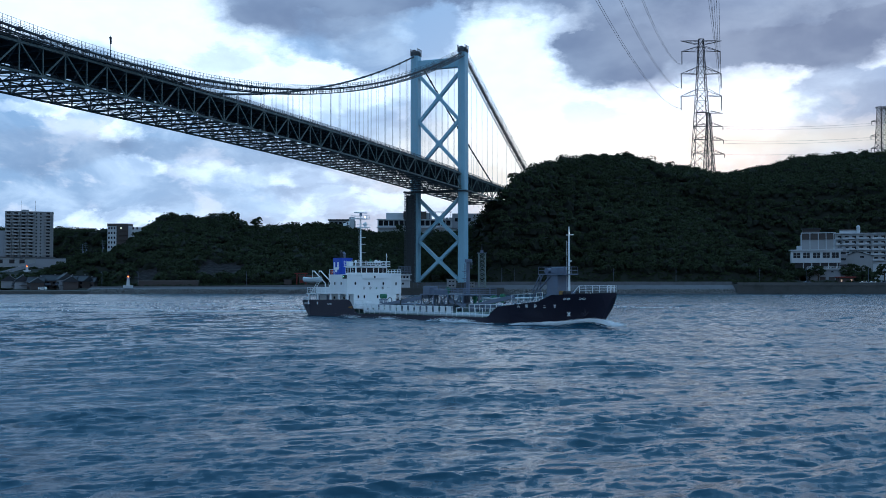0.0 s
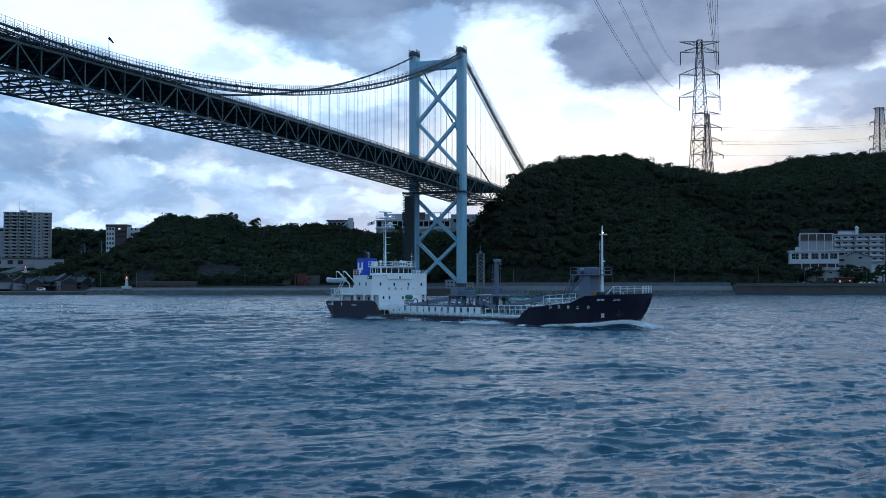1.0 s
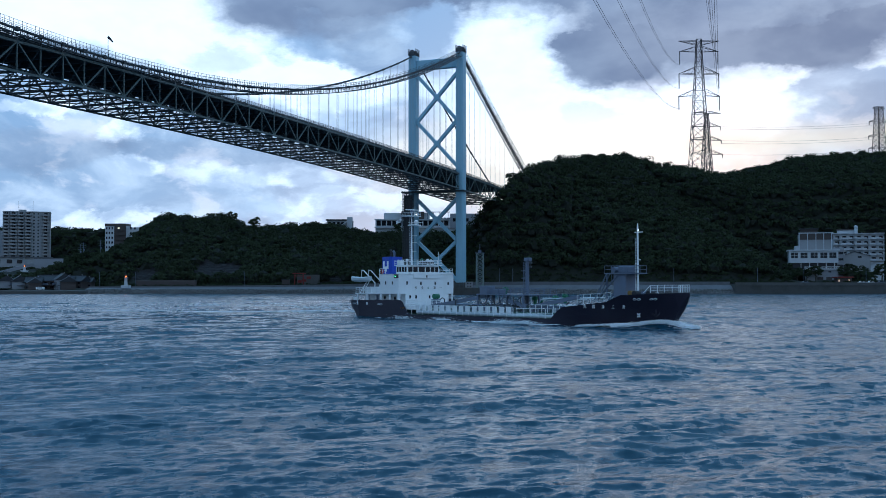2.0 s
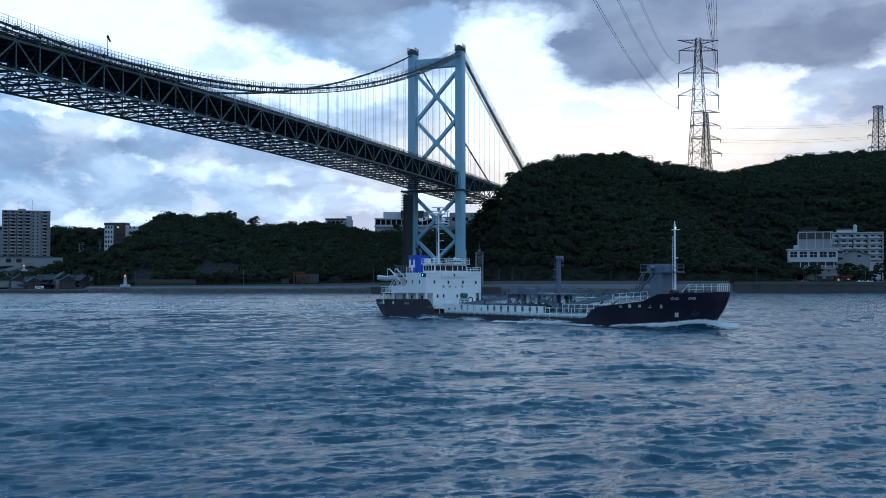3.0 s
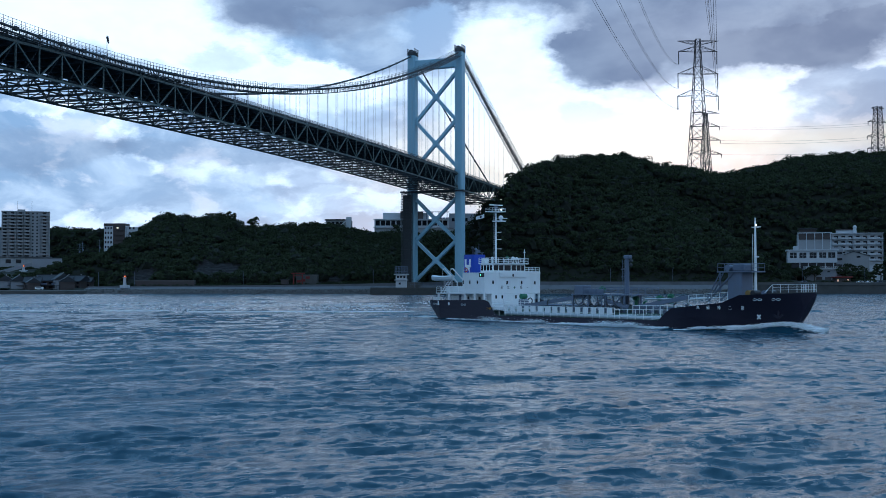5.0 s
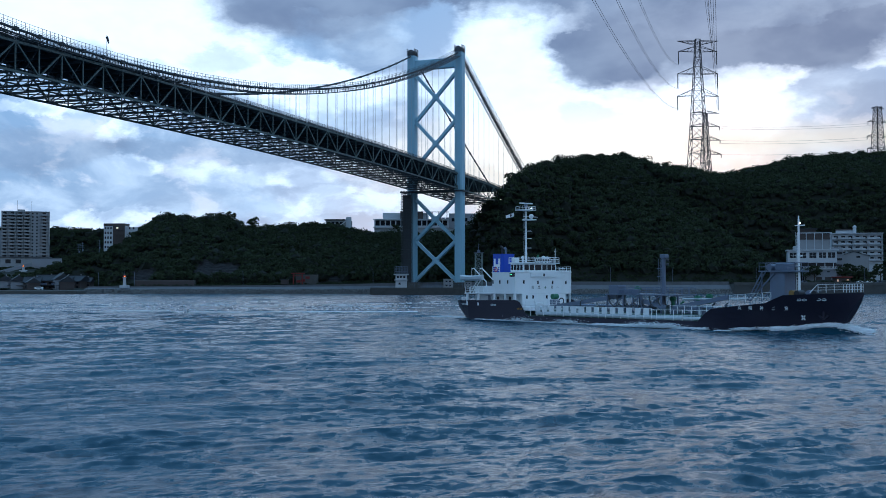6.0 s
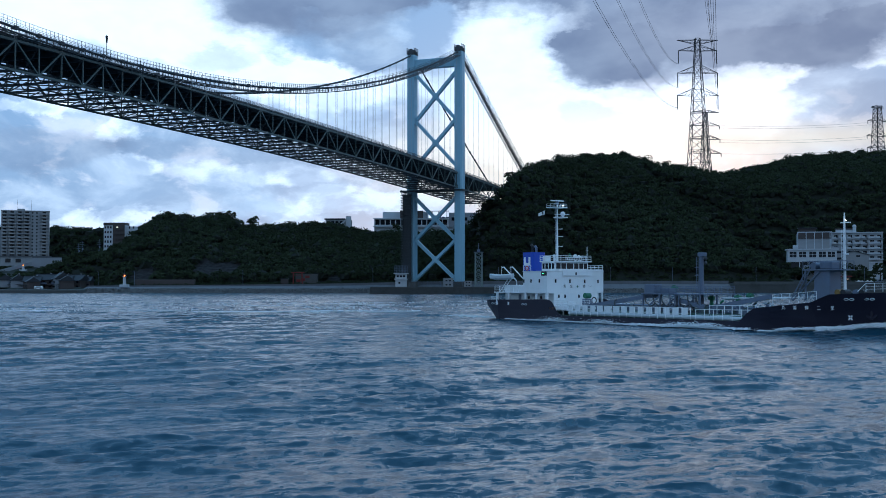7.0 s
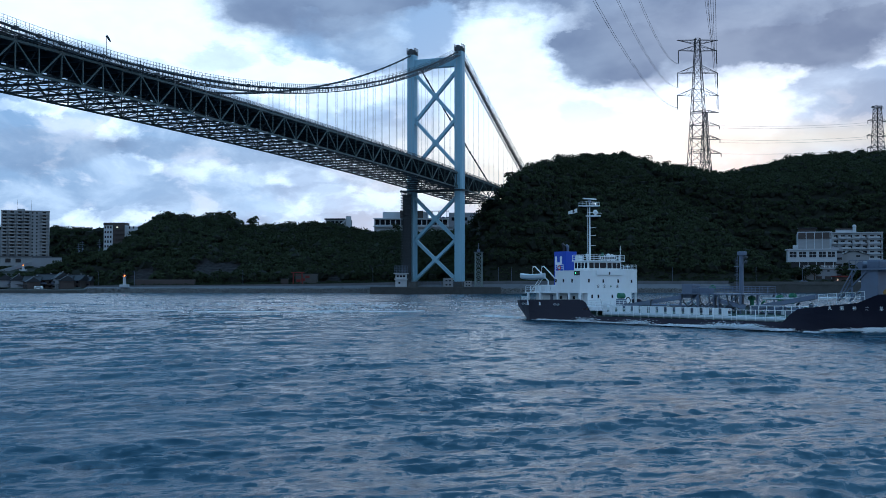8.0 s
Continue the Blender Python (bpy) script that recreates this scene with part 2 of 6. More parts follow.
BLUE = surface("funnel_blue", (.01, .055, .42), .4, 0, .08, .4, .02)
GREEN = surface("green_machinery", (.02, .14, .07), .5, 0, .15, .6, .05)
VERMILION = surface("weathered_vermilion", (.16, .02, .015), .7, 0, .2, .6, .05)
RED = surface("red_paint", (.45, .03, .02), .5, 0, .15, .6, .05)
DULL_YELLOW = surface("rusty_yellow_paint", (.22, .13, .03), .6, 0, .3, .8, .1)
YELLOW = surface("yellow_paint", (.55, .28, .03), .5, 0, .15, .6, .05)
WALL_BEIGE = surface("beige_render", (.30, .305, .31), .8, 0, .05, .15, .05, (.42, .41, .38), .4, (1, 1, .4))
WALL_WHITE = surface("white_render", (.50, .52, .54), .8, 0, .05, .15, .05, (.42, .41, .40), .35, (1, 1, .4))
WALL_GREY = surface("grey_tile", (.28, .29, .31), .8, 0, .06, .15, .05, (.42, .41, .40), .35, (1, 1, .4))
WALL_BROWN = surface("brown_wall", (.07, .055, .05), .8, 0, .1, .2, .05)
ROOF = surface("roof_tile", (.022, .024, .030), .6, 0, .15, .5, .1)
PYLON = surface("galvanised_steel", (.032, .033, .038), .65, 0, .1, .5, 0, spec=.25)
FOAM = surface("white_foam", (.88, .90, .91), .9, 0, .08, 1.2, .5, (.4, .43, .45), .4)
LIFEBOAT = surface("pale_lifeboat", (.55, .60, .62), .5, 0, .06, .6, .03)
PANE = glass()
LAMP_ORANGE = glow("orange_lamp", (1, .22, .03), 7)
LAMP_WHITE = glow("white_lamp", (1, .95, .85), 6)
LAMP_GREEN = glow("green_lamp", (.15, 1, .35), 5)

# ---------------------------------------------------------------- mesh helpers
def box(bm, x0, y0, z0, x1, y1, z1, bevel=0.0):
    vs = [bm.verts.new(p) for p in ((x0, y0, z0), (x1, y0, z0), (x1, y1, z0), (x0, y1, z0), (x0, y0, z1), (x1, y0, z1), (x1, y1, z1), (x0, y1, z1))]
    fs = [bm.faces.new([vs[i] for i in q]) for q in ((3, 2, 1, 0), (4, 5, 6, 7), (0, 1, 5, 4), (1, 2, 6, 5), (2, 3, 7, 6), (3, 0, 4, 7))]
    if bevel:
        bmesh.ops.bevel(bm, geom=list({e for f in fs for e in f.edges}), offset=bevel, segments=1, affect="EDGES")
    return bm


def bar(bm, a, b, w, h=None, up=(0, 0, 1)):
    """A square bar from a to b."""
    a, b = Vector(a), Vector(b)
    h = h or w
    d = (b - a).normalized()
    side = d.cross(Vector(up))
    if side.length < 1e-3:
        side = d.cross(Vector((0, 1, 0)))
    side.normalize()
    top = side.cross(d)
    vs = []
    for p in (a, b):
        for i, j in ((-1, -1), (1, -1), (1, 1), (-1, 1)):
            vs.append(bm.verts.new(p + side * (i * w / 2) + top * (j * h / 2)))
    for q in ((3, 2, 1, 0), (4, 5, 6, 7), (0, 1, 5, 4), (1, 2, 6, 5), (2, 3, 7, 6), (3, 0, 4, 7)):
        bm.faces.new([vs[i] for i in q])
    return bm


def tube(bm, pts, r, n=6, r_end=None, cap=True):
    """A round bar along points."""
    pts = [Vector(p) for p in pts]
    rings = []
    for i, p in enumerate(pts):
        d = (pts[min(i + 1, len(pts) - 1)] - pts[max(i - 1, 0)]).normalized()
        s = d.cross(Vector((0, 0, 1)))
        if s.length < 1e-3:
            s = d.cross(Vector((0, 1, 0)))
        s.normalize()
        t = s.cross(d)
        k = r if r_end is None else r + (r_end - r) * i / (len(pts) - 1)
        rings.append([bm.verts.new(p + (s * math.cos(2 * math.pi * j / n) + t * math.sin(2 * math.pi * j / n)) * k) for j in range(n)])
    for a, b in zip(rings, rings[1:]):
        for j in range(n):
            bm.faces.new((a[j], a[(j + 1) % n], b[(j + 1) % n], b[j]))
    if cap:
        bm.faces.new(rings[0][::-1])
        bm.faces.new(rings[-1])
    return bm


def extrude_poly(bm, poly, z0, z1):
    lo = [bm.verts.new((x, y, z0)) for x, y in poly]
    hi = [bm.verts.new((x, y, z1)) for x, y in poly]
    n = len(poly)
    for i in range(n):
        bm.faces.new((lo[i], lo[(i + 1) % n], hi[(i + 1) % n], hi[i]))
    bm.faces.new(lo[::-1])
    bm.faces.new(hi)
    return bm


def to_mesh(name, bm, material):
    bmesh.ops.recalc_face_normals(bm, faces=bm.faces)
    me = bpy.data.meshes.new(name)
    bm.to_mesh(me)
    bm.free()
    me.materials.append(material)
    return me


def part(name, bm, material, parent=None, label="", m=None):
    ob = new(name, bm if isinstance(bm, bpy.types.Mesh) else to_mesh(name, bm, material))
    ob.parent = parent
    if m is not None:
        ob.matrix_basis = m
    if label:
        ob["label"] = label
    return ob


def thing(name, m, label, category, group="", kind=""):
    ob = new(name)
    ob.matrix_basis = m
    return tagged(ob, label, category, group, kind)


def solid(name, bm, material, label, category, group="", kind="", m=None):
    return tagged(part(name, bm, material, None, "", m), label, category, group, kind)


def arrays(name, co, faces, material, smooth=False):
    """A mesh from numpy arrays of corners and faces (all triangles or all quads)."""
    me = bpy.data.meshes.new(name)
    k = faces.shape[1]
    me.vertices.add(len(co))
    me.vertices.foreach_set("co", np.asarray(co, np.float32).ravel())
    me.loops.add(faces.size)
    me.loops.foreach_set("vertex_index", faces.astype(np.int32).ravel())
    me.polygons.add(len(faces))
    me.polygons.foreach_set("loop_start", np.arange(0, faces.size, k, dtype=np.int32))
    me.polygons.foreach_set("use_smooth", np.full(len(faces), smooth))
    me.update(calc_edges=True)
    me.materials.append(material)
    return me


def grid_faces(nr, nc):
    i = np.arange((nr - 1) * nc).reshape(nr - 1, nc)[:, :-1].ravel()
    return np.stack([i, i + 1, i + nc + 1, i + nc], 1)

# ---------------------------------------------------------------- sea
def build_sea():
    rng = np.random.default_rng(4)
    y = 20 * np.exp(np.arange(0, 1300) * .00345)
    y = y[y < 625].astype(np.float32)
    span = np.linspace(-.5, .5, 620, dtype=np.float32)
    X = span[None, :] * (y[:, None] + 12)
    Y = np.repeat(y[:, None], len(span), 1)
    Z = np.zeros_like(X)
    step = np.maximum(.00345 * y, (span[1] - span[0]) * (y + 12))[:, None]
    DX, DY = np.zeros_like(X), np.zeros_like(X)
    rough = 1 + 1.0 * np.clip((Y - 130) / 260, 0, 1)     # rougher in the tidal stream off the far shore
    count = 240
    for i in range(count):
        lam = .36 * (7.5 / .36) ** ((i + rng.random()) / count)
        ang = radians(-63 + rng.normal() * np.interp(lam, [.6, 1.5, 3, 5], [26, 20, 13, 8]))
        k = 2 * math.pi / lam
        amp = STEEP / k * (.5 + rng.random()) * np.interp(lam, [2, 3.5], [1, 1.15])
        ph = (X * math.cos(ang) + Y * math.sin(ang)) * np.float32(k) + np.float32(rng.random() * 6.28)
        fade = np.clip((lam / step - 1.7) / 1.4, 0, 1)
        # waves come in groups some lengths across
        group = .75 + .55 * np.sin(X / ((2.5 if lam < 2.5 else 4.5) * lam * (1 + rng.random())) + rng.random() * 6) * np.sin(Y / (4 * lam * (1 + rng.random())) + rng.random() * 6)
        rise = (amp * fade) * group * (rough if lam < 3 else 1)
        Z += rise * np.sin(ph)
        # crests gather the water under them
        gather = rise * np.cos(ph) * .7
        DX += gather * math.cos(ang)
        DY += gather * math.sin(ang)
    Z = Z + .22 * Z * np.abs(Z) / max(float(Z.std()), .01)
    X, Y = X + DX, Y + DY
    co = np.stack([X, Y, Z], -1).reshape(-1, 3)
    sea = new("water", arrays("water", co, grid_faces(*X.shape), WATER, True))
    tagged(sea, "choppy blue-grey sea strait under an evening sky", "water", kind="structure")
    # the far reaches of the same sea, beyond the modelled swell
    bm = bmesh.new()
    box(bm, -4500, -4500, -8, 4500, 4500, -2.2)
    far = part("sea_bed", bm, WATER)
    tagged(far, "deep dark sea beyond the strait", "water", kind="structure")
    return sea


STEEP = .0155     # slope that each train of waves adds
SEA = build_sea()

# ---------------------------------------------------------------- land
F = 1900.0
def spot(px, depth):
    return (px - 784) / F * depth


def height(py, depth):
    return EYE_Z + (496 - py) / F * depth


# ridge: bearing, height line, distance
RIDGE = [(-200, 404, 930), (0, 406, 920), (90, 408, 900), (180, 408, 880), (232, 412, 800), (262, 396, 760), (290, 384, 740), (340, 386, 735), (385, 384, 735), (410, 386, 735), (424, 402, 740), (470, 404, 745), (530, 400, 745),
         (575, 396, 745), (618, 406, 735), (655, 414, 730), (700, 415, 730), (790, 414, 725), (832, 404, 700), (858, 372, 665), (884, 348, 660), (905, 322, 668), (935, 304, 680), (990, 290, 730), (1070, 281, 780), (1128, 286, 790), (1152, 297, 795), (1205, 299, 800),
         (1250, 308, 810), (1278, 312, 815), (1330, 302, 825), (1420, 281, 840), (1500, 277, 850), (1600, 272, 860), (1900, 300, 900)]
RX = np.array([spot(p, d) for p, h, d in RIDGE])
RY = np.array([d for p, h, d in RIDGE], float)
# the crowns rise above the ground, less so on the high hill
RZ = np.array([height(h, d) - np.interp(p, [832, 905, 990, 1130, 1205, 1420], [3.4, 2.0, .2, .2, 2.2, 2.0]) for p, h, d in RIDGE])
FOOT = 622.0
# the shore road climbs towards the tower: parapet height along x
ROAD_X = [spot(148, 613), spot(300, 613), spot(450, 613), spot(600, 613), spot(720, 613), spot(900, 613)]
ROAD_K = [.40, .46, .54, .68, .86, 1.0]
def shore_z(x):
    return 2.3 + 4.0 * np.interp(x, ROAD_X, ROAD_K)


# level ground cut for buildings: x range, y range, height
TERRACES = [(-420, -272, 730, 850, 16.0), (-420, -196, 600, 662, 2.0), (196, 330, 600, 708, 7.2), (-52, 40, 742, 800, 41.0), (-90, -60, 735, 780, 42.0),
            (-266, -222, 700, 830, 21.0)]
def land_z(x, y):
    r, top = np.interp(x, RX, RY), np.interp(x, RX, RZ)
    t = np.clip((y - FOOT) / (r - FOOT), 0, 1)
    steep = np.where(x > 25, t ** .75, t ** 1.0)
    foot = shore_z(x) - .1
    z = foot + (top - foot) * (steep * .75 + .25 * (3 * t * t - 2 * t ** 3))
    back = np.clip((y - r) / 260, 0, 1)
    z = z - (top * .5) * back
    for x0, x1, y0, y1, level in TERRACES:
        off = np.maximum(np.maximum(x0 - x, x - x1), np.maximum(y0 - y, y - y1)).clip(0)
        z = np.minimum(z, level + 1.25 * off)
    z = np.where(y < 790, np.minimum(z, 2 + .135 * (y - 655).clip(0) + .6 * (x + 262).clip(0)), z)
    return z


def build_land():
    xs = np.linspace(-700, 800, 260)
    ys = np.concatenate([np.linspace(618, 960, 90), [1100, 1400, 2200, 4400]])
    X, Y = np.meshgrid(xs, ys)
    Z = land_z(X, Y)
    rng = np.random.default_rng(2)
    Z += rng.normal(0, .5, Z.shape)
    ground = new("ground", arrays("ground", np.stack([X, Y, Z], -1).reshape(-1, 3), grid_faces(*X.shape), SHADE_EARTH, True))
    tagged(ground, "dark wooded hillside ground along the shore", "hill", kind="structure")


def crowns(points, radii, per, leaf, seed):
    """Crowns built of boughs: small folded leaf sprays over rounded bosses, on the upper side of each."""
    rng = np.random.default_rng(seed)
    n = len(points)
    boss = 11
    lumps = rng.normal(size=(n, boss, 3))
    lumps /= np.linalg.norm(lumps, axis=2, keepdims=True)
    lumps[:, :, 2] = np.abs(lumps[:, :, 2]) * .85
    which = rng.integers(0, boss, (n, per))
    base = np.take_along_axis(lumps, which[:, :, None], 1)
    wide = np.take_along_axis(rng.uniform(.26, .46, (n, boss, 1)), which[:, :, None], 1)
    d = rng.normal(size=(n, per, 3))
    d /= np.linalg.norm(d, axis=2, keepdims=True)
    d[:, :, 2] = np.where(d[:, :, 2] < -.25, -d[:, :, 2], d[:, :, 2])
    p = base * .64 + d * wide * (.92 + .16 * rng.random((n, per, 1))) * np.array([1, 1, .75])
    c = points[:, None, :] + p * radii[:, None, :]
    nrm = d + rng.normal(size=d.shape) * .32
    nrm /= np.linalg.norm(nrm, axis=2, keepdims=True)
    a = np.cross(nrm, rng.normal(size=d.shape))
    a /= np.linalg.norm(a, axis=2, keepdims=True)
    b = np.cross(nrm, a)
    size = leaf * (.55 + .9 * rng.random((n, per, 1)))
    q = np.stack([c - a * size, c + b * size * .8, c + a * size, c - b * size * .8], 2).reshape(-1, 3)
    f = np.arange(len(q)).reshape(-1, 4)
    return q, f


def build_woods():
    rng = np.random.default_rng(7)
    pts = []
    x = rng.uniform(-440, 480, 64000)
    y = rng.uniform(FOOT + 6, 940, 64000)
    r = np.interp(x, RX, RY)
    keep = (y < r + 16) & (np.abs(x / y) < .44)
    for x0, x1, y0, y1 in CLEARINGS:
        keep &= ~((x > x0) & (x < x1) & (y > y0) & (y < y1))
    x, y = x[keep], y[keep]
    grid = {}
    for px, py in zip(x, y):
        cell = 4.4
        k = (int(px // cell), int(py // cell), cell)
        if k in grid:
            continue
        grid[k] = (px, py)
    P = np.array(list(grid.values()))
    z = land_z(P[:, 0], P[:, 1])
    R = 3.4 + 3.9 * rng.random(len(P)) ** 1.3
    grass = np.clip((-190 - P[:, 0]) / 40, 0, 1) * np.clip((760 - P[:, 1]) / 20, 0, 1)
    R *= 1 - .55 * grass
    tall = R * rng.uniform(.75, 1.1, len(P))
    pts = np.stack([P[:, 0], P[:, 1], z + 1.6 + rng.uniform(-1.2, 1.4, len(P))], 1)
    radii = np.stack([R, R, tall], 1)
    q, f = crowns(pts, radii, 190, .50, 3)
    # low scrub along the foot of the slope and over the open ground
    bx = np.concatenate([rng.uniform(-300, 460, 5200), rng.uniform(-330, -190, 2600)])
    by = np.concatenate([rng.uniform(617, 640, 5200), rng.uniform(652, 770, 2600)])
    ok = np.ones(len(bx), bool)
    for x0, x1, y0, y1 in CLEARINGS:
        y0 = 768 if y0 == 712 else y0
        ok &= ~((bx > x0) & (bx < x1) & (by > y0) & (by < y1))
    bx, by = bx[ok], by[ok]
    br = rng.uniform(.7, 1.7, len(bx))
    q2, f2 = crowns(np.stack([bx, by, land_z(bx, by) + br * .3], 1), np.stack([br, br, br * .8], 1), 26, .36, 5)
    sc = new("scrub", arrays("scrub", q2, f2, LEAF))
    tagged(sc, "low dark green scrub along the foot of the hill", "scrub", kind="stuff")
    w = new("woods", arrays("woods", q, f, LEAF))
    tagged(w, "dense dark green broadleaf woods covering the hillside", "woods", kind="stuff")
    # solid hearts of the crowns, near-black to paint the shade between boughs
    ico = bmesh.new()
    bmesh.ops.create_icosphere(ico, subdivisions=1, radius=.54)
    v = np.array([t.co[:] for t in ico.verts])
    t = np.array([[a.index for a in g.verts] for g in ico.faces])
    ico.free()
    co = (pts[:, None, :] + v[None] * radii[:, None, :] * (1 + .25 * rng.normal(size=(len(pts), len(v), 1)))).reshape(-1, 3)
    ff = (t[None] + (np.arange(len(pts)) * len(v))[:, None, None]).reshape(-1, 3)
    u = new("underwood", arrays("underwood", co, ff, SHADE_EARTH))
    tagged(u, "near-black crown hearts, inner shade of the woods painted in", "undergrowth", kind="stuff")


CLEARINGS = [(spot(1394, 640) - 4, spot(1478, 640) + 6, 618, 664), (spot(1478, 690) - 2, spot(1556, 690) + 3, 618, 706), (-340, -285, 780, 830), (-420, -272, 712, 800), (-420, -194, 600, 652),
             (-300, -282, 690, 752), (-52, 36, 766, 800), (-84, -62, 750, 770), (-256, -222, 780, 815)]
# bare rock faces on the wooded slope
CLIFFS = [(-152, -122, 630, 662), (-188, -172, 626, 650), (-70, -58, 626, 640)]
CLEARINGS += CLIFFS
build_land()
build_woods()


def build_cliffs():
    rng = np.random.default_rng(12)
    for x0, x1, y0, y1 in CLIFFS:
        nx, ny = int((x1 - x0) / .8), 34
        X, Y = np.meshgrid(np.linspace(x0 - 3, x1 + 3, nx), np.linspace(y0 - 3, y1 + 3, ny))
        rough = rng.normal(0, .5, X.shape)
        for a in (0, 1):
            rough = (rough + np.roll(rough, 1, a) + np.roll(rough, -1, a)) / 2.2
        step = np.round(Y / 4 + .8 * np.sin(X * .21) + .3 * rough) * .4
        Z = land_z(X, Y) + .5 + rough * .8 + step - step.mean()
        c = new("cliff", arrays("cliff", np.stack([X, Y, Z], -1).reshape(-1, 3), grid_faces(*X.shape), CLIFF))
        tagged(c, "bare grey-brown rock face on the wooded hillside", "cliff", kind="structure")


build_cliffs()

# ---------------------------------------------------------------- bridge
BR = Matrix.Translation((9.35, 602, 0)) @ Matrix.Rotation(math.atan2(.9273, .3743), 4, "Z")   # x runs along the bridge from the far tower, y across it
WID, STEP, DEPTH = 29.0, 8.96, 8.2
def chord_z(s):
    return 64.4 - 5.4 * ((s + 302) / 302) ** 2


def cable_z(s):
    if s <= 0:
        return 75.2 + 61.4 * ((s + 302) / 302) ** 2
    return 136.6 - .508 * s + .00022 * s * s


def build_bridge():
    ks = list(range(-50, 9))
    br = thing("bridge", BR, "grey-green steel truss suspension bridge deck with roadway over the strait", "bridge")
    N = lambda k, w, top: Vector(((k + .5) * STEP, w, chord_z((k + .5) * STEP) + (DEPTH if top else 0)))
    post = to_mesh("truss_post", bar(bmesh.new(), (0, 0, .3), (0, 0, DEPTH - .3), .36), STEEL)
    for w, nm in ((0, "near"), (WID, "far")):
        tr = new("side_truss")
        tr.parent = br
        for top, tall in ((1, .7), (0, .62)):
            pts = [N(k, w, top) for k in ks]
            bm = bmesh.new()
            rings = [[bm.verts.new(p + Vector((0, i * .27, j * tall / 2))) for i, j in ((-1, -1), (1, -1), (1, 1), (-1, 1))] for p in pts]
            for a, b in zip(rings, rings[1:]):
                for i in range(4):
                    bm.faces.new((a[i], a[(i + 1) % 4], b[(i + 1) % 4], b[i]))
            bm.faces.new(rings[0][::-1])
            bm.faces.new(rings[-1])
            part("top_chord" if top else "bottom_chord", bm, STEEL, tr)
        for k in ks:
            part("truss_post", post, STEEL, tr, m=Matrix.Translation(N(k, w, 0)))
        for k0, k1 in zip(ks, ks[1:]):
            a, b = (N(k0, w, 1), N(k1, w, 0)) if k0 % 2 == 0 else (N(k0, w, 0), N(k1, w, 1))
            part("truss_diagonal", bar(bmesh.new(), a, b, .40), STEEL, tr)
    # floor beams and lower wind bracing
    bm = bmesh.new()
    for k in ks:
        bar(bm, N(k, 0, 0), N(k, WID, 0), .36, .6)
        bar(bm, N(k, 0, 1), N(k, WID, 1), .6, 1.6)
        for i in range(4):
            a, b = N(k, WID * i / 4, i % 2 == 0), N(k, WID * (i + 1) / 4, i % 2 == 1)
            bar(bm, a, b, .26)
    for k0, k1 in zip(ks, ks[1:]):
        for i in range(2):
            a, m = WID * i / 2, WID * (i + 1) / 2
            bar(bm, N(k0, a, 0), N(k1, m, 0), .28)
            bar(bm, N(k0, m, 0), N(k1, a, 0), .28)
        bar(bm, N(k0, WID / 2, 0), N(k1, WID / 2, 0), .35, .4)
        for w in (7,):
            bar(bm, N(k0, w, 0) + Vector((0, 0, .6)), N(k1, w, 0) + Vector((0, 0, .6)), .6, .15)
    tagged(part("wind_bracing", bm, STEEL_DARK, br), kind="stuff")
    # roadway and its guard fences
    bm = bmesh.new()
    for k0, k1 in zip(ks, ks[1:]):
        a, b = N(k0, WID / 2, 1), N(k1, WID / 2, 1)
        bar(bm, a + Vector((0, 0, 1.3)), b + Vector((0, 0, 1.3)), 25, .5)
        for w in (2.6, 6, 9.4, 12.8, 16.2, 19.6, 23, 26.4):
            bar(bm, N(k0, w, 1) + Vector((0, 0, .6)), N(k1, w, 1) + Vector((0, 0, .6)), .3, 1.0)
    part("roadway", bm, ASPHALT, br, "dark asphalt road deck on steel stringers")
    for w in (1.6, WID - 1.6):
        bm = bmesh.new()
        for k0, k1 in zip(ks, ks[1:]):
            a, b = N(k0, w, 1) + Vector((0, 0, 1.5)), N(k1, w, 1) + Vector((0, 0, 1.5))
            for h in (.2, .45, .7, 1.0, 1.3):
                bar(bm, a + Vector((0, 0, h)), b + Vector((0, 0, h)), .09)
            for i in range(6):
                p = a.lerp(b, i / 6)
                bar(bm, p, p + Vector((0, 0, 1.35)), .12)
        tagged(part("guard_fence", bm, STEEL_DARK, br), kind="stuff")
        bm = bmesh.new()
        for k0, k1 in zip(ks, ks[1:]):
            bar(bm, N(k0, w, 1) + Vector((0, 0, 1.3)), N(k1, w, 1) + Vector((0, 0, 1.3)), .4, .55)
        part("edge_girder", bm, STEEL_DARK, br)
    return br


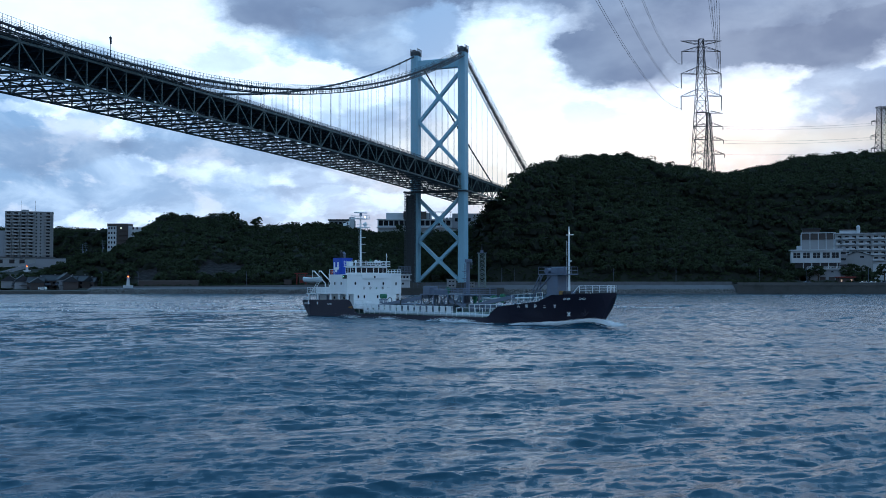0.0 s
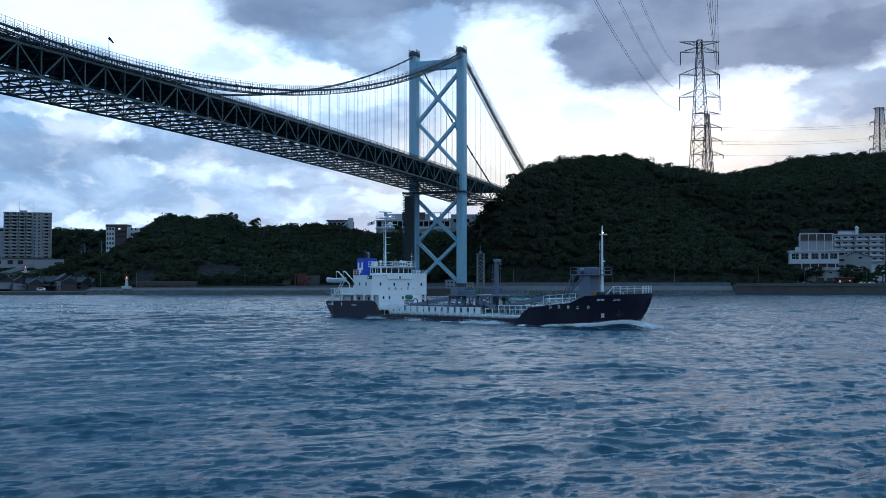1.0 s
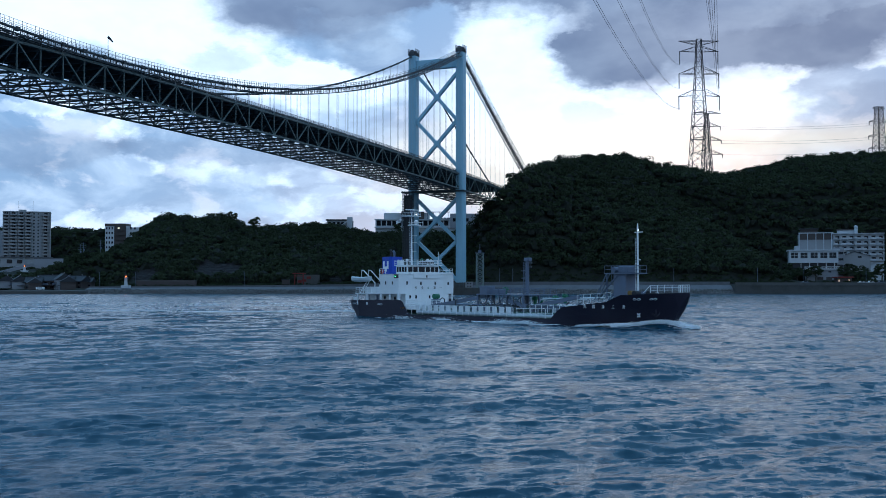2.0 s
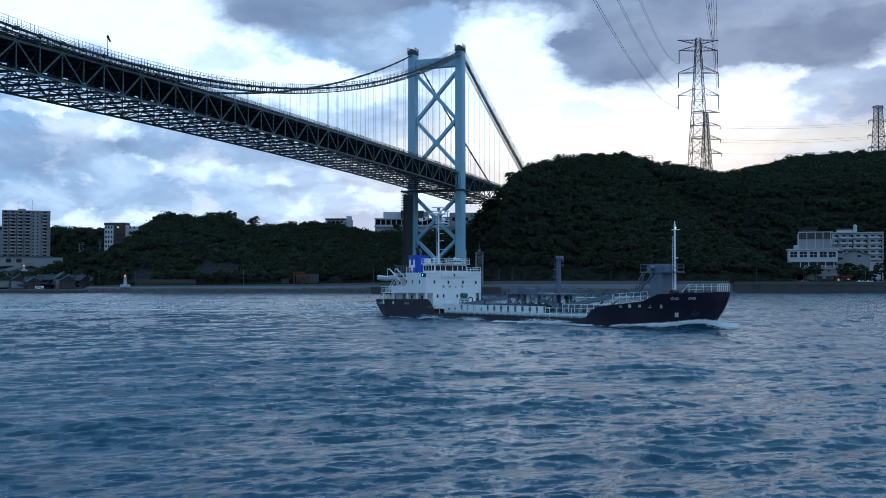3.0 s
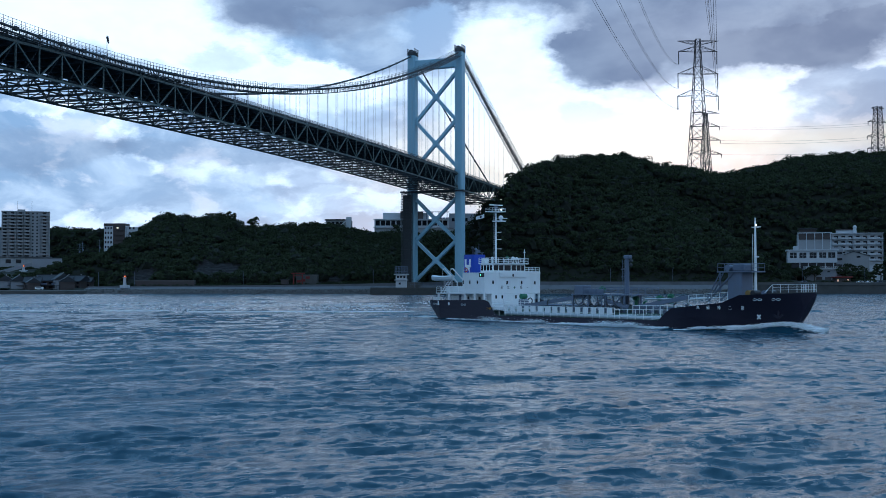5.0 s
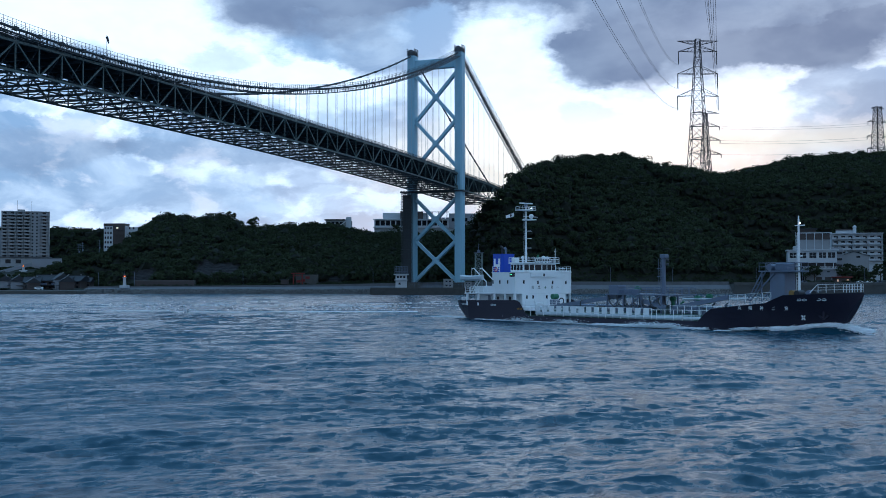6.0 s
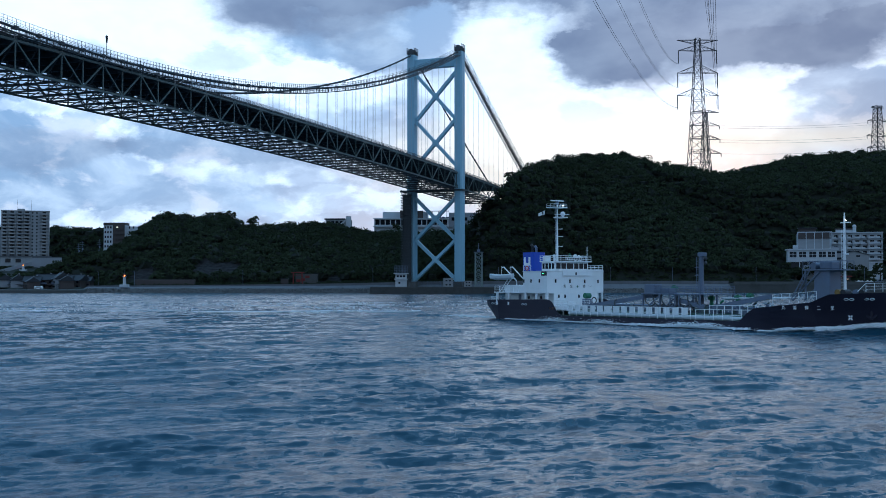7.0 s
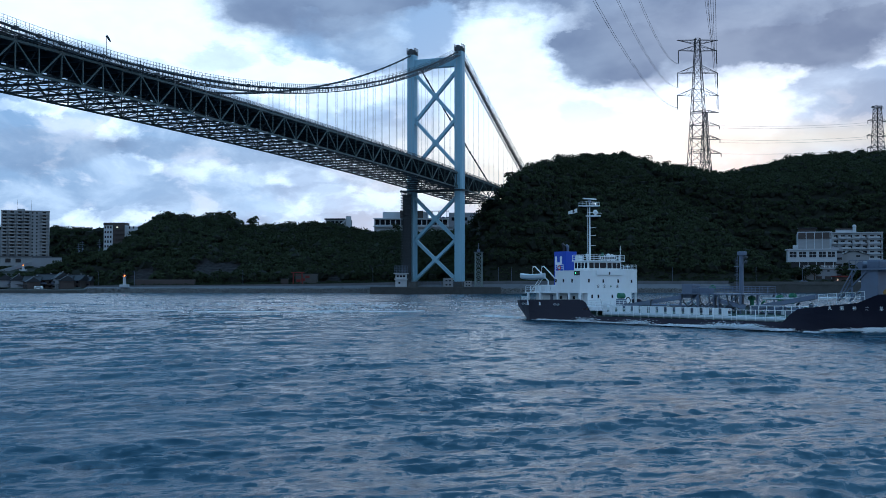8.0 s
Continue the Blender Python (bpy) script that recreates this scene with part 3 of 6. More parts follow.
def build_cables():
    for w in (0, WID):
        ca = thing("suspension_cable", BR, "thick dark main cable with catwalk and hanger ropes", "cable", "main cables")
        ss = [-440 + 8 * i for i in range(78) if -440 + 8 * i <= 176]
        if 0 not in ss:
            ss = sorted(ss + [0])
        pts = [Vector((s, w, cable_z(s))) for s in ss]
        part("main_cable", tube(bmesh.new(), pts, .42, 8), CABLE, ca)
        # catwalk slung under the cable, with its rails
        bm = bmesh.new()
        for a, b in zip(pts, pts[1:]):
            wid = 1.9
            lo = Vector((0, 0, -1.9))
            for o in (-wid, wid):
                e = Vector((0, o, 0))
                bar(bm, a + lo + e, b + lo + e, .22, .3)
                for h in (1.0, 1.9, 2.8, 3.7):
                    up = Vector((0, 0, h))
                    bar(bm, a + lo + e + up, b + lo + e + up, .075)
                for i in range(5):
                    p = a.lerp(b, i / 5) + lo + e
                    bar(bm, p, p + Vector((0, 0, 3.8)), .09)
            for i in range(3):
                p = a.lerp(b, (i + .5) / 3)
                bar(bm, p + Vector((0, 0, -1.9)), p + Vector((0, 0, .2)), .2)
            bar(bm, a + lo, b + lo, .9, .10)
            bar(bm, a + lo + Vector((0, -1.2, 0)), b + lo + Vector((0, -1.2, 0)), .25, .08)
            bar(bm, a + lo + Vector((0, 1.2, 0)), b + lo + Vector((0, 1.2, 0)), .25, .08)
        if w == 0:
            tagged(part("catwalk", bm, CABLE, ca, "dark steel maintenance catwalk with railings"), kind="stuff")
        else:
            bm.free()
        for k in range(-48, 20):
            s = (k + .5) * STEP
            if abs(s) < 4:
                continue
            lo = chord_z(s) + DEPTH if s < 90 else chord_z(90)
            if cable_z(s) - lo < 1.5:
                continue
            for o in (-.35, .35):
                part("hanger_rope", tube(bmesh.new(), [(s + o, w, lo), (s + o, w, cable_z(s))], .05, 4), HANGER, ca)
            part("cable_band", bar(bmesh.new(), (s - .7, w, cable_z(s - .7)), (s + .7, w, cable_z(s + .7)), .95), CABLE, ca)


def build_tower():
    tw = thing("bridge_tower", BR, "pale blue steel bridge tower with X-bracing between two legs", "tower")
    for w in (0, WID):
        bm = bmesh.new()
        x0, y0 = 3.0, 2.25
        poly = [(-x0, -y0 + .7), (-x0 + .7, -y0), (x0 - .7, -y0), (x0, -y0 + .7), (x0, y0 - .7), (x0 - .7, y0), (-x0 + .7, y0), (-x0, y0 - .7)]
        extrude_poly(bm, [(x, y + w) for x, y in poly], 6, 136)
        leg = part("leg", bm, TOWER_BLUE, tw)
        for z in range(16, 134, 13):
            bm = bmesh.new()
            extrude_poly(bm, [(x * 1.012, y * 1.012 + w) for x, y in poly], z, z + .25)
            part("splice_band", bm, TOWER_BLUE, leg)
        bm = bmesh.new()
        box(bm, -3.2, w - 1.9, 136, 3.2, w + 1.9, 138.5, .3)
        tube(bm, [(-2.5, w, 138.3), (2.5, w, 138.3)], 1.3, 10)
        for i in range(9):
            x = -3 + i * .75
            for o in (-2.2, 2.2):
                bar(bm, (x, w + o, 136), (x, w + o, 140), .14)
        for z in (137.3, 138.6, 140):
            for o in (-2.2, 2.2):
                bar(bm, (-3, w + o, z), (3, w + o, z), .14)
        part("saddle_housing", bm, CABLE, tw, "dark cable saddle with access railings")
        bm = bmesh.new()
        box(bm, -5.5, w - 5, -4, 5.5, w + 5, 6.4, .4)
        part("pier_footing", bm, CONCRETE_DARK, tw, "dark concrete footing")
    part("top_beam", box(bmesh.new(), -1.8, 2.2, 127.8, 1.8, WID - 2.2, 133.2, .25), TOWER_BLUE, tw)
    for z0, z1 in ((124.8, 98), (98, 72), (53.8, 30), (30, 7.5)):
        for s in (0, 1):
            a = (0, 2.2, z0 if s else z1)
            b = (0, WID - 2.2, z1 if s else z0)
            part("brace", bar(bmesh.new(), a, b, 2.2, 1.7), TOWER_BLUE, tw)
        bm = bmesh.new()
        zc = (z0 + z1) / 2
        box(bm, -1.15, WID / 2 - 2, zc - 2, 1.15, WID / 2 + 2, zc + 2, .7)
        part("gusset", bm, TOWER_BLUE, tw)
    return tw


build_bridge()
build_cables()
build_tower()

# ---------------------------------------------------------------- shore
def profile_wall(bm, pts, x0, x1, n, climbs=False):
    """A wall with the cross-section pts (y, z), running along x."""
    rows = []
    for i in range(n + 1):
        x = x0 + (x1 - x0) * i / n
        k = float(np.interp(x, ROAD_X, ROAD_K)) if climbs else 1
        rows.append([bm.verts.new((x, y, z if z < 2.3 else 2.3 + (z - 2.3) * k)) for y, z in pts])
    for a, b in zip(rows, rows[1:]):
        for j in range(len(pts) - 1):
            bm.faces.new((a[j], b[j], b[j + 1], a[j + 1]))
    bm.faces.new(rows[0])
    bm.faces.new(rows[-1][::-1])
    return bm


def rocks(name, boxes, count, label, seed, size=(.35, .95)):
    """Loose stones on a slope: (x0, x1, y0, z0, y1, z1) from foot to top."""
    rng = np.random.default_rng(seed)
    v = np.array([(1, 0, 0), (-1, 0, 0), (0, 1, 0), (0, -1, 0), (0, 0, 1), (0, 0, -1), (.6, .6, .5), (-.6, .6, .5), (.6, -.6, .5), (-.6, -.6, .5)], float)
    t = np.array([(0, 6, 8), (6, 4, 8), (6, 7, 4), (6, 2, 7), (0, 2, 6), (7, 1, 9), (7, 9, 4), (8, 4, 9), (0, 8, 3), (8, 9, 3), (9, 1, 3), (7, 2, 1), (0, 3, 5), (3, 1, 5), (1, 2, 5), (2, 0, 5)])
    L = np.array([b[1] - b[0] for b in boxes])
    pick = rng.choice(len(boxes), count, p=L / L.sum())
    b = np.array(boxes)[pick]
    u, k = rng.random(count), rng.random(count)
    c = np.stack([b[:, 0] + (b[:, 1] - b[:, 0]) * k, b[:, 2] + (b[:, 4] - b[:, 2]) * u, b[:, 3] + (b[:, 5] - b[:, 3]) * u], 1)
    r = rng.uniform(*size, (count, 1, 3)) * (1 + .3 * rng.normal(size=(count, len(v), 1)))
    a = rng.random(count) * 6.28
    rot = np.stack([np.cos(a), -np.sin(a), np.sin(a), np.cos(a)], 1).reshape(-1, 2, 2)
    p = v[None] * r
    p[:, :, :2] = np.einsum("nij,nkj->nki", rot, p[:, :, :2])
    co = (c[:, None] + p).reshape(-1, 3)
    f = (t[None] + (np.arange(count) * len(v))[:, None, None]).reshape(-1, 3)
    return tagged(new(name, arrays(name, co, f, ROCK)), label, "rocks", kind="stuff")


Q0, Q1 = spot(655, 562), spot(886, 562)
def build_shore():
    wall = [(604, -3), (606, 2.3), (611, 5.0), (614, 5.0), (614, 6.3), (640, 6.3), (640, -3)]
    bm = profile_wall(bmesh.new(), wall, spot(148, 606), spot(1295, 606), 60, True)
    solid("seawall", bm, CONCRETE, "long pale sloping concrete seawall above a riprap foot", "seawall", kind="structure")
    bm = profile_wall(bmesh.new(), [(612.8, 5.0), (612.8, 6.9), (613.3, 6.9), (613.3, 5.0)], spot(148, 606), spot(1295, 606), 60, True)
    solid("parapet", bm, CONCRETE, "low concrete parapet on top of the seawall", "parapet", kind="structure")
    # this wall stands in shade, which the darker concrete colour carries
    bm = profile_wall(bmesh.new(), [(603, -3), (602, 4.6), (601.6, 4.7), (601.6, 6.5), (602.1, 6.5), (602.2, 5.6), (640, 5.8), (640, -3)], spot(1295, 606), 900, 30)
    solid("quay_wall", bm, CONCRETE_DARK, "stained vertical quay wall along the shore road, its shade in the dark concrete", "seawall", kind="structure")
    bm = profile_wall(bmesh.new(), [(562, -3), (561, 3.1), (560.7, 3.2), (560.7, 3.8), (561.4, 3.8), (561.5, 3.4), (612, 3.4), (612, -3)], Q0, Q1, 24)
    solid("tower_quay", bm, CONCRETE_DARK, "dark concrete quay under the bridge tower", "quay", kind="structure")
    bm = bmesh.new()
    box(bm, -420, 588, -3, spot(145, 596), 606, 2.0, .3)
    solid("boat_landing", bm, CONCRETE_DARK, "low dark concrete landing in front of the village", "quay", kind="structure")
    rocks("riprap", [(spot(145, 600), Q0 + 3, 599, -.3, 606, 2.4), (Q1 - 2, spot(1295, 603), 599, -.3, 606, 2.4), (Q1 - 1, Q1 + 16, 566, -.4, 605, 2.2)], 7600, "grey boulders heaped along the foot of the seawall", 11, (.25, .65))


build_shore()


def lattice_mast(bm, w0, w1, z0, z1, n, r):
    """Four legs and crossed bracing."""
    c = lambda i, t: Vector(((1, 1, -1, -1)[i % 4] * (w0 + (w1 - w0) * t), (1, -1, -1, 1)[i % 4] * (w0 + (w1 - w0) * t), z0 + (z1 - z0) * t))
    for i in range(4):
        bar(bm, c(i, 0), c(i, 1), r * 1.5)
        for k in range(n):
            bar(bm, c(i, k / n), c(i + 1, (k + 1) / n), r)
            bar(bm, c(i + 1, k / n), c(i, (k + 1) / n), r)
            bar(bm, c(i, (k + 1) / n), c(i + 1, (k + 1) / n), r)


def build_quay_things():
    y = 585
    k = y / F
    # two-storey watch hut with a gallery
    hut = thing("watch_hut", pose(spot(709.5, y), y, 3.4), "white two-storey concrete watch hut with a flared gallery on the quay", "hut")
    h = 8.6
    part("body", box(bmesh.new(), -3.0, 0, 0, 3.0, 6, h - 1.4, .1), WALL_WHITE, hut)
    bm = bmesh.new()
    extrude_poly(bm, [(-4.0, -1.0), (4.0, -1.0), (4.0, 7.0), (-4.0, 7.0)], h - 1.4, h - .9)
    part("roof_slab", bm, WALL_WHITE, hut)
    part("gallery", box(bmesh.new(), -3.7, -.7, 4.1, 3.7, 6.7, 4.6, .08), WALL_WHITE, hut)
    pane = to_mesh("window", box(bmesh.new(), -.55, -.06, -.5, .55, .04, .5), PANE)
    for x in (-1.7, 0, 1.7):
        part("window", pane, PANE, hut, m=pose(x, 0, 6.0))
    part("window", pane, PANE, hut, m=pose(-.8, 0, 2.4))
    bm = bmesh.new()
    for i in range(9):
        bar(bm, (-3.4 + i * .85, -.5, h - .9), (-3.4 + i * .85, -.5, h + 3.2), .14)
        bar(bm, (-3.4 + i * .85, 6, h - .9), (-3.4 + i * .85, 6, h + 3.2), .14)
    for z in (h + .4, h + 1.8, h + 3.1):
        bar(bm, (-3.4, -.5, z), (3.4, -.5, z), .14)
        bar(bm, (-3.4, 6, z), (3.4, 6, z), .14)
    part("roof_railing", bm, GREY, hut)
    # switch hut
    sw = thing("service_hut", pose(spot(793, 590), 590, 3.4), "small pale concrete service hut beside the tower leg", "hut")
    part("body", box(bmesh.new(), -2.6, 0, 0, 2.6, 4, 4.7, .06), WALL_BEIGE, sw)
    part("roof_slab", box(bmesh.new(), -2.9, -.3, 4.7, 2.9, 4.3, 5.0, .04), WALL_BEIGE, sw)
    pane2 = to_mesh("window", box(bmesh.new(), -.5, -.06, -.35, .5, .04, .35), PANE)
    for x, z in ((-.9, 3.6), (1.0, 3.6), (-.9, 1.3), (1.0, 1.3)):
        part("window", pane2, PANE, sw, m=pose(x, 0, z))
    s2 = copy_thing(sw, pose(spot(828, 592), 594, 3.4) @ Matrix.Diagonal((.8, .8, .7, 1)))
    s2.scale = (.8, .8, .7)
    # lattice beacon tower
    be = thing("beacon_tower", pose(spot(847, 585), 585, 3.4), "pale green lattice signal tower with ladder on the quay", "tower")
    bm = bmesh.new()
    top = height(447, 585) - 3.4
    lattice_mast(bm, 2.0, 1.9, 0, top, 9, .2)
    part("lattice", bm, GREEN_STEEL, be)
    for sx in (-1, 1):
        part("side_column", box(bmesh.new(), sx * 1.75 - .4, -2.2, 0, sx * 1.75 + .4, -1.5, top, .05), GREEN_STEEL, be)
    bm = bmesh.new()
    for i in range(22):
        bar(bm, (-.35, -2.1, 1 + i * .8), (.35, -2.1, 1 + i * .8), .12)
    part("ladder", bm, GREY, be)
    bm = bmesh.new()
    box(bm, -2.6, -2.6, top, 2.6, 2.6, top + .3)
    box(bm, -.8, -.8, top + .3, .8, .8, top + 1.6)
    tube(bm, [(0, 0, top + 1.5), (0, 0, top + 5)], .12)
    part("platform", bm, GREY, be)
    # railing along the quay
    fe = thing("quay_railing", pose(0, 562.4, 3.4), "thin grey steel railing along the quay edge", "railing")
    bm = bmesh.new()
    for i in range(14):
        x = Q0 + 20 + i * 2.4
        part("post", bar(bmesh.new(), (x, 26, 0), (x, 26, 3.2), .12), GREY, fe)
    bar(bm, (Q0 + 20, 26, 3.2), (Q0 + 20 + 13 * 2.4, 26, 3.2), .1)
    bar(bm, (Q0 + 20, 26, 1.8), (Q0 + 20 + 13 * 2.4, 26, 1.8), .1)
    part("rail", bm, GREY, fe)
    # scaffolding round the rear leg
    sc = thing("scaffolding", BR, "dark scaffolding with netting and walkways round a tower leg", "scaffolding")
    z0, z1 = 5.0, 58.0
    a, b, c, d = -5.2, 5.2, WID - 3.6, WID + 4.6
    for x in (a, a + 1.3, a / 2, 0, b / 2, b - 1.3, b):
        for yy in (d, d - 1.2):
            part("pole", bar(bmesh.new(), (x, yy, z0), (x, yy, z1), .16), CABLE, sc)
    for yy in (c + 2, c + 4, c + 6):
        for x in (a, a + 1.2):
            part("pole", bar(bmesh.new(), (x, yy, z0), (x, yy, z1), .16), CABLE, sc)
    n = 28
    for i in range(n):
        z = z0 + (z1 - z0) * (i + .6) / n
        bm = bmesh.new()
        box(bm, a - .4, d - 1.6, z, b + .4, d + .3, z + .2)
        box(bm, a - .4, c + 2, z, a + 1.5, d - 1.61, z + .2)
        bar(bm, (a - .4, d + .3, z + 1.0), (b + .4, d + .3, z + 1.0), .12)
        bar(bm, (a - .4, c + 2, z + 1.0), (a - .4, d + .3, z + 1.0), .12)
        part("walkway", bm, STEEL_DARK, sc)
    bm = bmesh.new()
    box(bm, a + .1, d - .9, z0, b - .1, d - .8, z1 - 2)
    box(bm, a + .5, c + 2.4, z0, a + .6, d - .9, z1 - 2)
    part("netting", bm, CABLE, sc, "dark debris netting")
    bm = bmesh.new()
    box(bm, -4, -3.6, 57.3, 4, WID + 6, 58.2)
    part("inspection_platform", bm, STEEL_DARK, sc)


build_quay_things()

# ---------------------------------------------------------------- tanker
BEAM = 14.0
def interp(x, pts):
    return float(np.interp(x, [p[0] for p in pts], [p[1] for p in pts]))


SHEER = [(-30.6, 3.4), (-10.6, 3.75), (-9.6, 3.3), (-8.2, 1.5), (-6.8, .95), (31, 1.15), (32.3, 2.3), (33.6, 3.1), (42.4, 4.05), (43.6, 4.6), (45, 5.2), (54, 5.6)]
DECK_B = [(-30.6, 5.0), (-28.5, 6.3), (-25, 7), (36, 7), (40, 6.7), (45, 5.6), (49, 3.8), (52, 1.9), (54, .12)]
WATER_B = [(-30.6, 4.2), (-25, 6.6), (-20, 7), (30, 7), (36, 6.1), (42, 4.2), (47, 2.1), (51, .12), (54, .05)]
KEEL = [(-30.6, 2.3), (-28, .9), (-26, -.6), (-23, -2), (50, -2), (51.2, 1.0), (54, 5.3)]
def hull_b(x, z):
    top = interp(x, SHEER)
    t = min(1, max(0, z / max(top, .5)))
    return interp(x, WATER_B) + (interp(x, DECK_B) - interp(x, WATER_B)) * t ** 1.2


def lift(bm, pts, r, n=5):
    return tube(bm, pts, r, n)


def railing(name, parent, pts, h=1.05, rails=3, gap=1.5, r=.05, mat=None):
    """A ship's rail along points: stanchions and bars, one piece."""
    bm = bmesh.new()
    pts = [Vector(p) for p in pts]
    for a, b in zip(pts, pts[1:]):
        n = max(1, int((b - a).length / gap))
        for i in range(n + 1):
            p = a.lerp(b, i / n)
            bar(bm, p, p + Vector((0, 0, h)), r * 1.6)
        for j in range(rails):
            z = Vector((0, 0, h * (j + 1) / rails))
            bar(bm, a + z, b + z, r * 1.5)
    return part(name, bm, mat or WHITE, parent)


def lettering(name, text, size, mat, parent, m):
    cu = bpy.data.curves.new(name, "FONT")
    cu.body, cu.size, cu.extrude, cu.align_x, cu.align_y = text, size, .012, "CENTER", "CENTER"
    tmp = bpy.data.objects.new(name, cu)
    scene.collection.objects.link(tmp)
    bpy.context.view_layer.update()
    me = bpy.data.meshes.new_from_object(tmp.evaluated_get(bpy.context.evaluated_depsgraph_get()))
    bpy.data.objects.remove(tmp)
    me.materials.clear()
    me.materials.append(mat)
    ob = new(name, me)
    ob.parent = parent
    ob.matrix_basis = m
    return ob


def axes(o, x, y, z):
    return Matrix(((x[0], y[0], z[0], o[0]), (x[1], y[1], z[1], o[1]), (x[2], y[2], z[2], o[2]), (0, 0, 0, 1)))


BLACK = surface("black_paint", (.015, .015, .018), .5, 0, .2, 1, .05)
def build_ship():
    sh = thing("tanker_ship", pose(0, 0, 0), "navy-hulled coastal tanker with white superstructure aft and blue funnel", "ship")
    # hull, lofted from stern to stem
    xs = [-30.6, -29.8, -28.2, -27, -25, -22, -18, -14, -11, -10.3, -9.6, -8.9, -8.2, -7.4, -6.8, 0, 8, 16, 24, 30, 31, 31.7, 32.3, 33, 33.6, 36, 39, 42.4, 43, 43.6, 44.3, 45, 47, 48.5, 50, 51.2, 52.4, 53.3, 54]
    levels = [0, .16, .34, .52, .7, .86, 1]
    bm = bmesh.new()
    rings = []
    for x in xs:
        zb, zt = interp(x, KEEL), interp(x, SHEER)
        ring = []
        for side in (-1, 1):
            lv = levels if side < 0 else levels[::-1]
            ring.append([bm.verts.new((x, side * hull_b(x, zb + (zt - zb) * t), zb + (zt - zb) * t)) for t in lv])
        rings.append(ring[0][::-1] + ring[1][::-1])
    for a, b in zip(rings, rings[1:]):
        for i in range(len(a) - 1):
            bm.faces.new((a[i], a[i + 1], b[i + 1], b[i]))
    bm.faces.new(rings[0])
    bm.faces.new(rings[-1][::-1])
    hull = part("hull", bm, HULL, sh, "dark navy painted steel hull with rust streaks")
    for x0, x1, drop, n in ((-28.8, -7.5, 1.1, 12), (-7.5, 31.5, .12, 14), (31.5, 53.5, 1.1, 14)):
        bm = bmesh.new()
        rows = []
        for i in range(n + 1):
            x = x0 + (x1 - x0) * i / n
            z = min(interp(x, SHEER) - drop, 2.6 if x < -7.5 else 9)
            z = max(z, .8)
            b = hull_b(x, z) - .3
            rows.append([bm.verts.new((x, -b, z)), bm.verts.new((x, b, z)), bm.verts.new((x, b, z - .1)), bm.verts.new((x, -b, z - .1))])
        for a, b in zip(rows, rows[1:]):
            for i in range(4):
                bm.faces.new((a[i], a[(i + 1) % 4], b[(i + 1) % 4], b[i]))
        part("deck_plating", bm, DECK, sh, "weathered green deck paint")
    # rubbing strake and fairleads
    for x, zz in ((-17.0, 2.75), (-26.2, 2.75), (47.3, 4.55), (49.6, 4.6)):
        b = hull_b(x, zz + .35) + .05
        bm = bmesh.new()
        for o in (-.42, .42):
            tube(bm, [Vector((x + o, -b - .08, zz)) + Vector((.34 * math.cos(a), 0, .13 * math.sin(a))) for a in [i * math.pi / 5 for i in range(11)]], .05, 5, cap=False)
        part("fairlead", bm, LIFEBOAT, sh, "pale steel mooring fairlead")
    bm = bmesh.new()
    b = hull_b(49.2, 2.3)
    tube(bm, [(49.2, -b - .15, 3.3), (49.2, -b - .25, 2.1)], .16)
    bar(bm, (48.5, -b - .25, 2.4), (49.2, -b - .25, 1.9), .25)
    bar(bm, (49.9, -b - .2, 2.4), (49.2, -b - .25, 1.9), .25)
    part("anchor", bm, HULL, sh)
    # lettering on the bow, read from the stem aft
    for ch, x in zip("丸陽神二第", (38.6, 40.3, 41.9, 43.4, 45.0)):
        b = hull_b(x, 3.75)
        lettering("bow_character", ch, .62, WHITE, hull, axes((x, -b - .07, 3.28), (1, 0, 0), (0, 0, 1), (0, -1, 0)))
    b = hull_b(46.8, 2.6)
    bm = bmesh.new()
    for i in range(4):
        a = radians(45 + 90 * i)
        bar(bm, (46.8 + .08 * math.cos(a), -b - .1, 2.05 + .08 * math.sin(a)), (46.8 + .42 * math.cos(a), -b - .1, 2.05 + .42 * math.sin(a)), .2, .05, (0, 1, 0))
    part("thruster_mark", bm, WHITE, hull)
    # deckhouse
    xf, hw = -10.97, 7.0
    # upper storeys over a narrower ground storey, so that covered galleries run along both sides
    bm = bmesh.new()
    box(bm, -17.5, -hw, 4.78, xf, hw, 8.72, .06)
    box(bm, -18.4, -5.3, 2.6, xf - .02, 5.5, 4.8)
    house = part("deckhouse", bm, WHITE, sh)
    part("deckhouse_cap", box(bmesh.new(), -17.6, -hw - .05, 8.72, xf + .04, hw + .05, 8.8), WHITE, house)
    aft = part("aft_house", box(bmesh.new(), -24.6, -hw + 1.6, 2.6, -18.41, hw - 1.6, 6.2, .05), WHITE, sh)
    part("boat_deck", box(bmesh.new(), -25.9, -hw - .02, 4.75, -17.52, hw, 4.95, .03), WHITE, sh)
    rail_deck = [(-25.8, 6.8, 4.95), (-25.8, -6.85, 4.95), (-17.6, -6.85, 4.95)]
    railing("boat_deck_railing", sh, rail_deck, 1.1, 3, 1.2)
    post = to_mesh("pillar", box(bmesh.new(), -.14, -.14, 0, .14, .14, 2.2), WHITE)
    wide_post = to_mesh("pillar", box(bmesh.new(), -.24, -.16, 0, .24, .16, 2.3, .03), WHITE)
    for x in (-25.1, -21.7, -16.9, -13.9, -11.22):
        part("pillar", wide_post, WHITE, sh, m=pose(x, -6.82, 2.55))
        part("pillar", post, WHITE, sh, m=pose(x, 6.8, 2.6))
    door = to_mesh("door", box(bmesh.new(), -.38, -.05, 0, .38, .03, 1.75, .03), GREY)
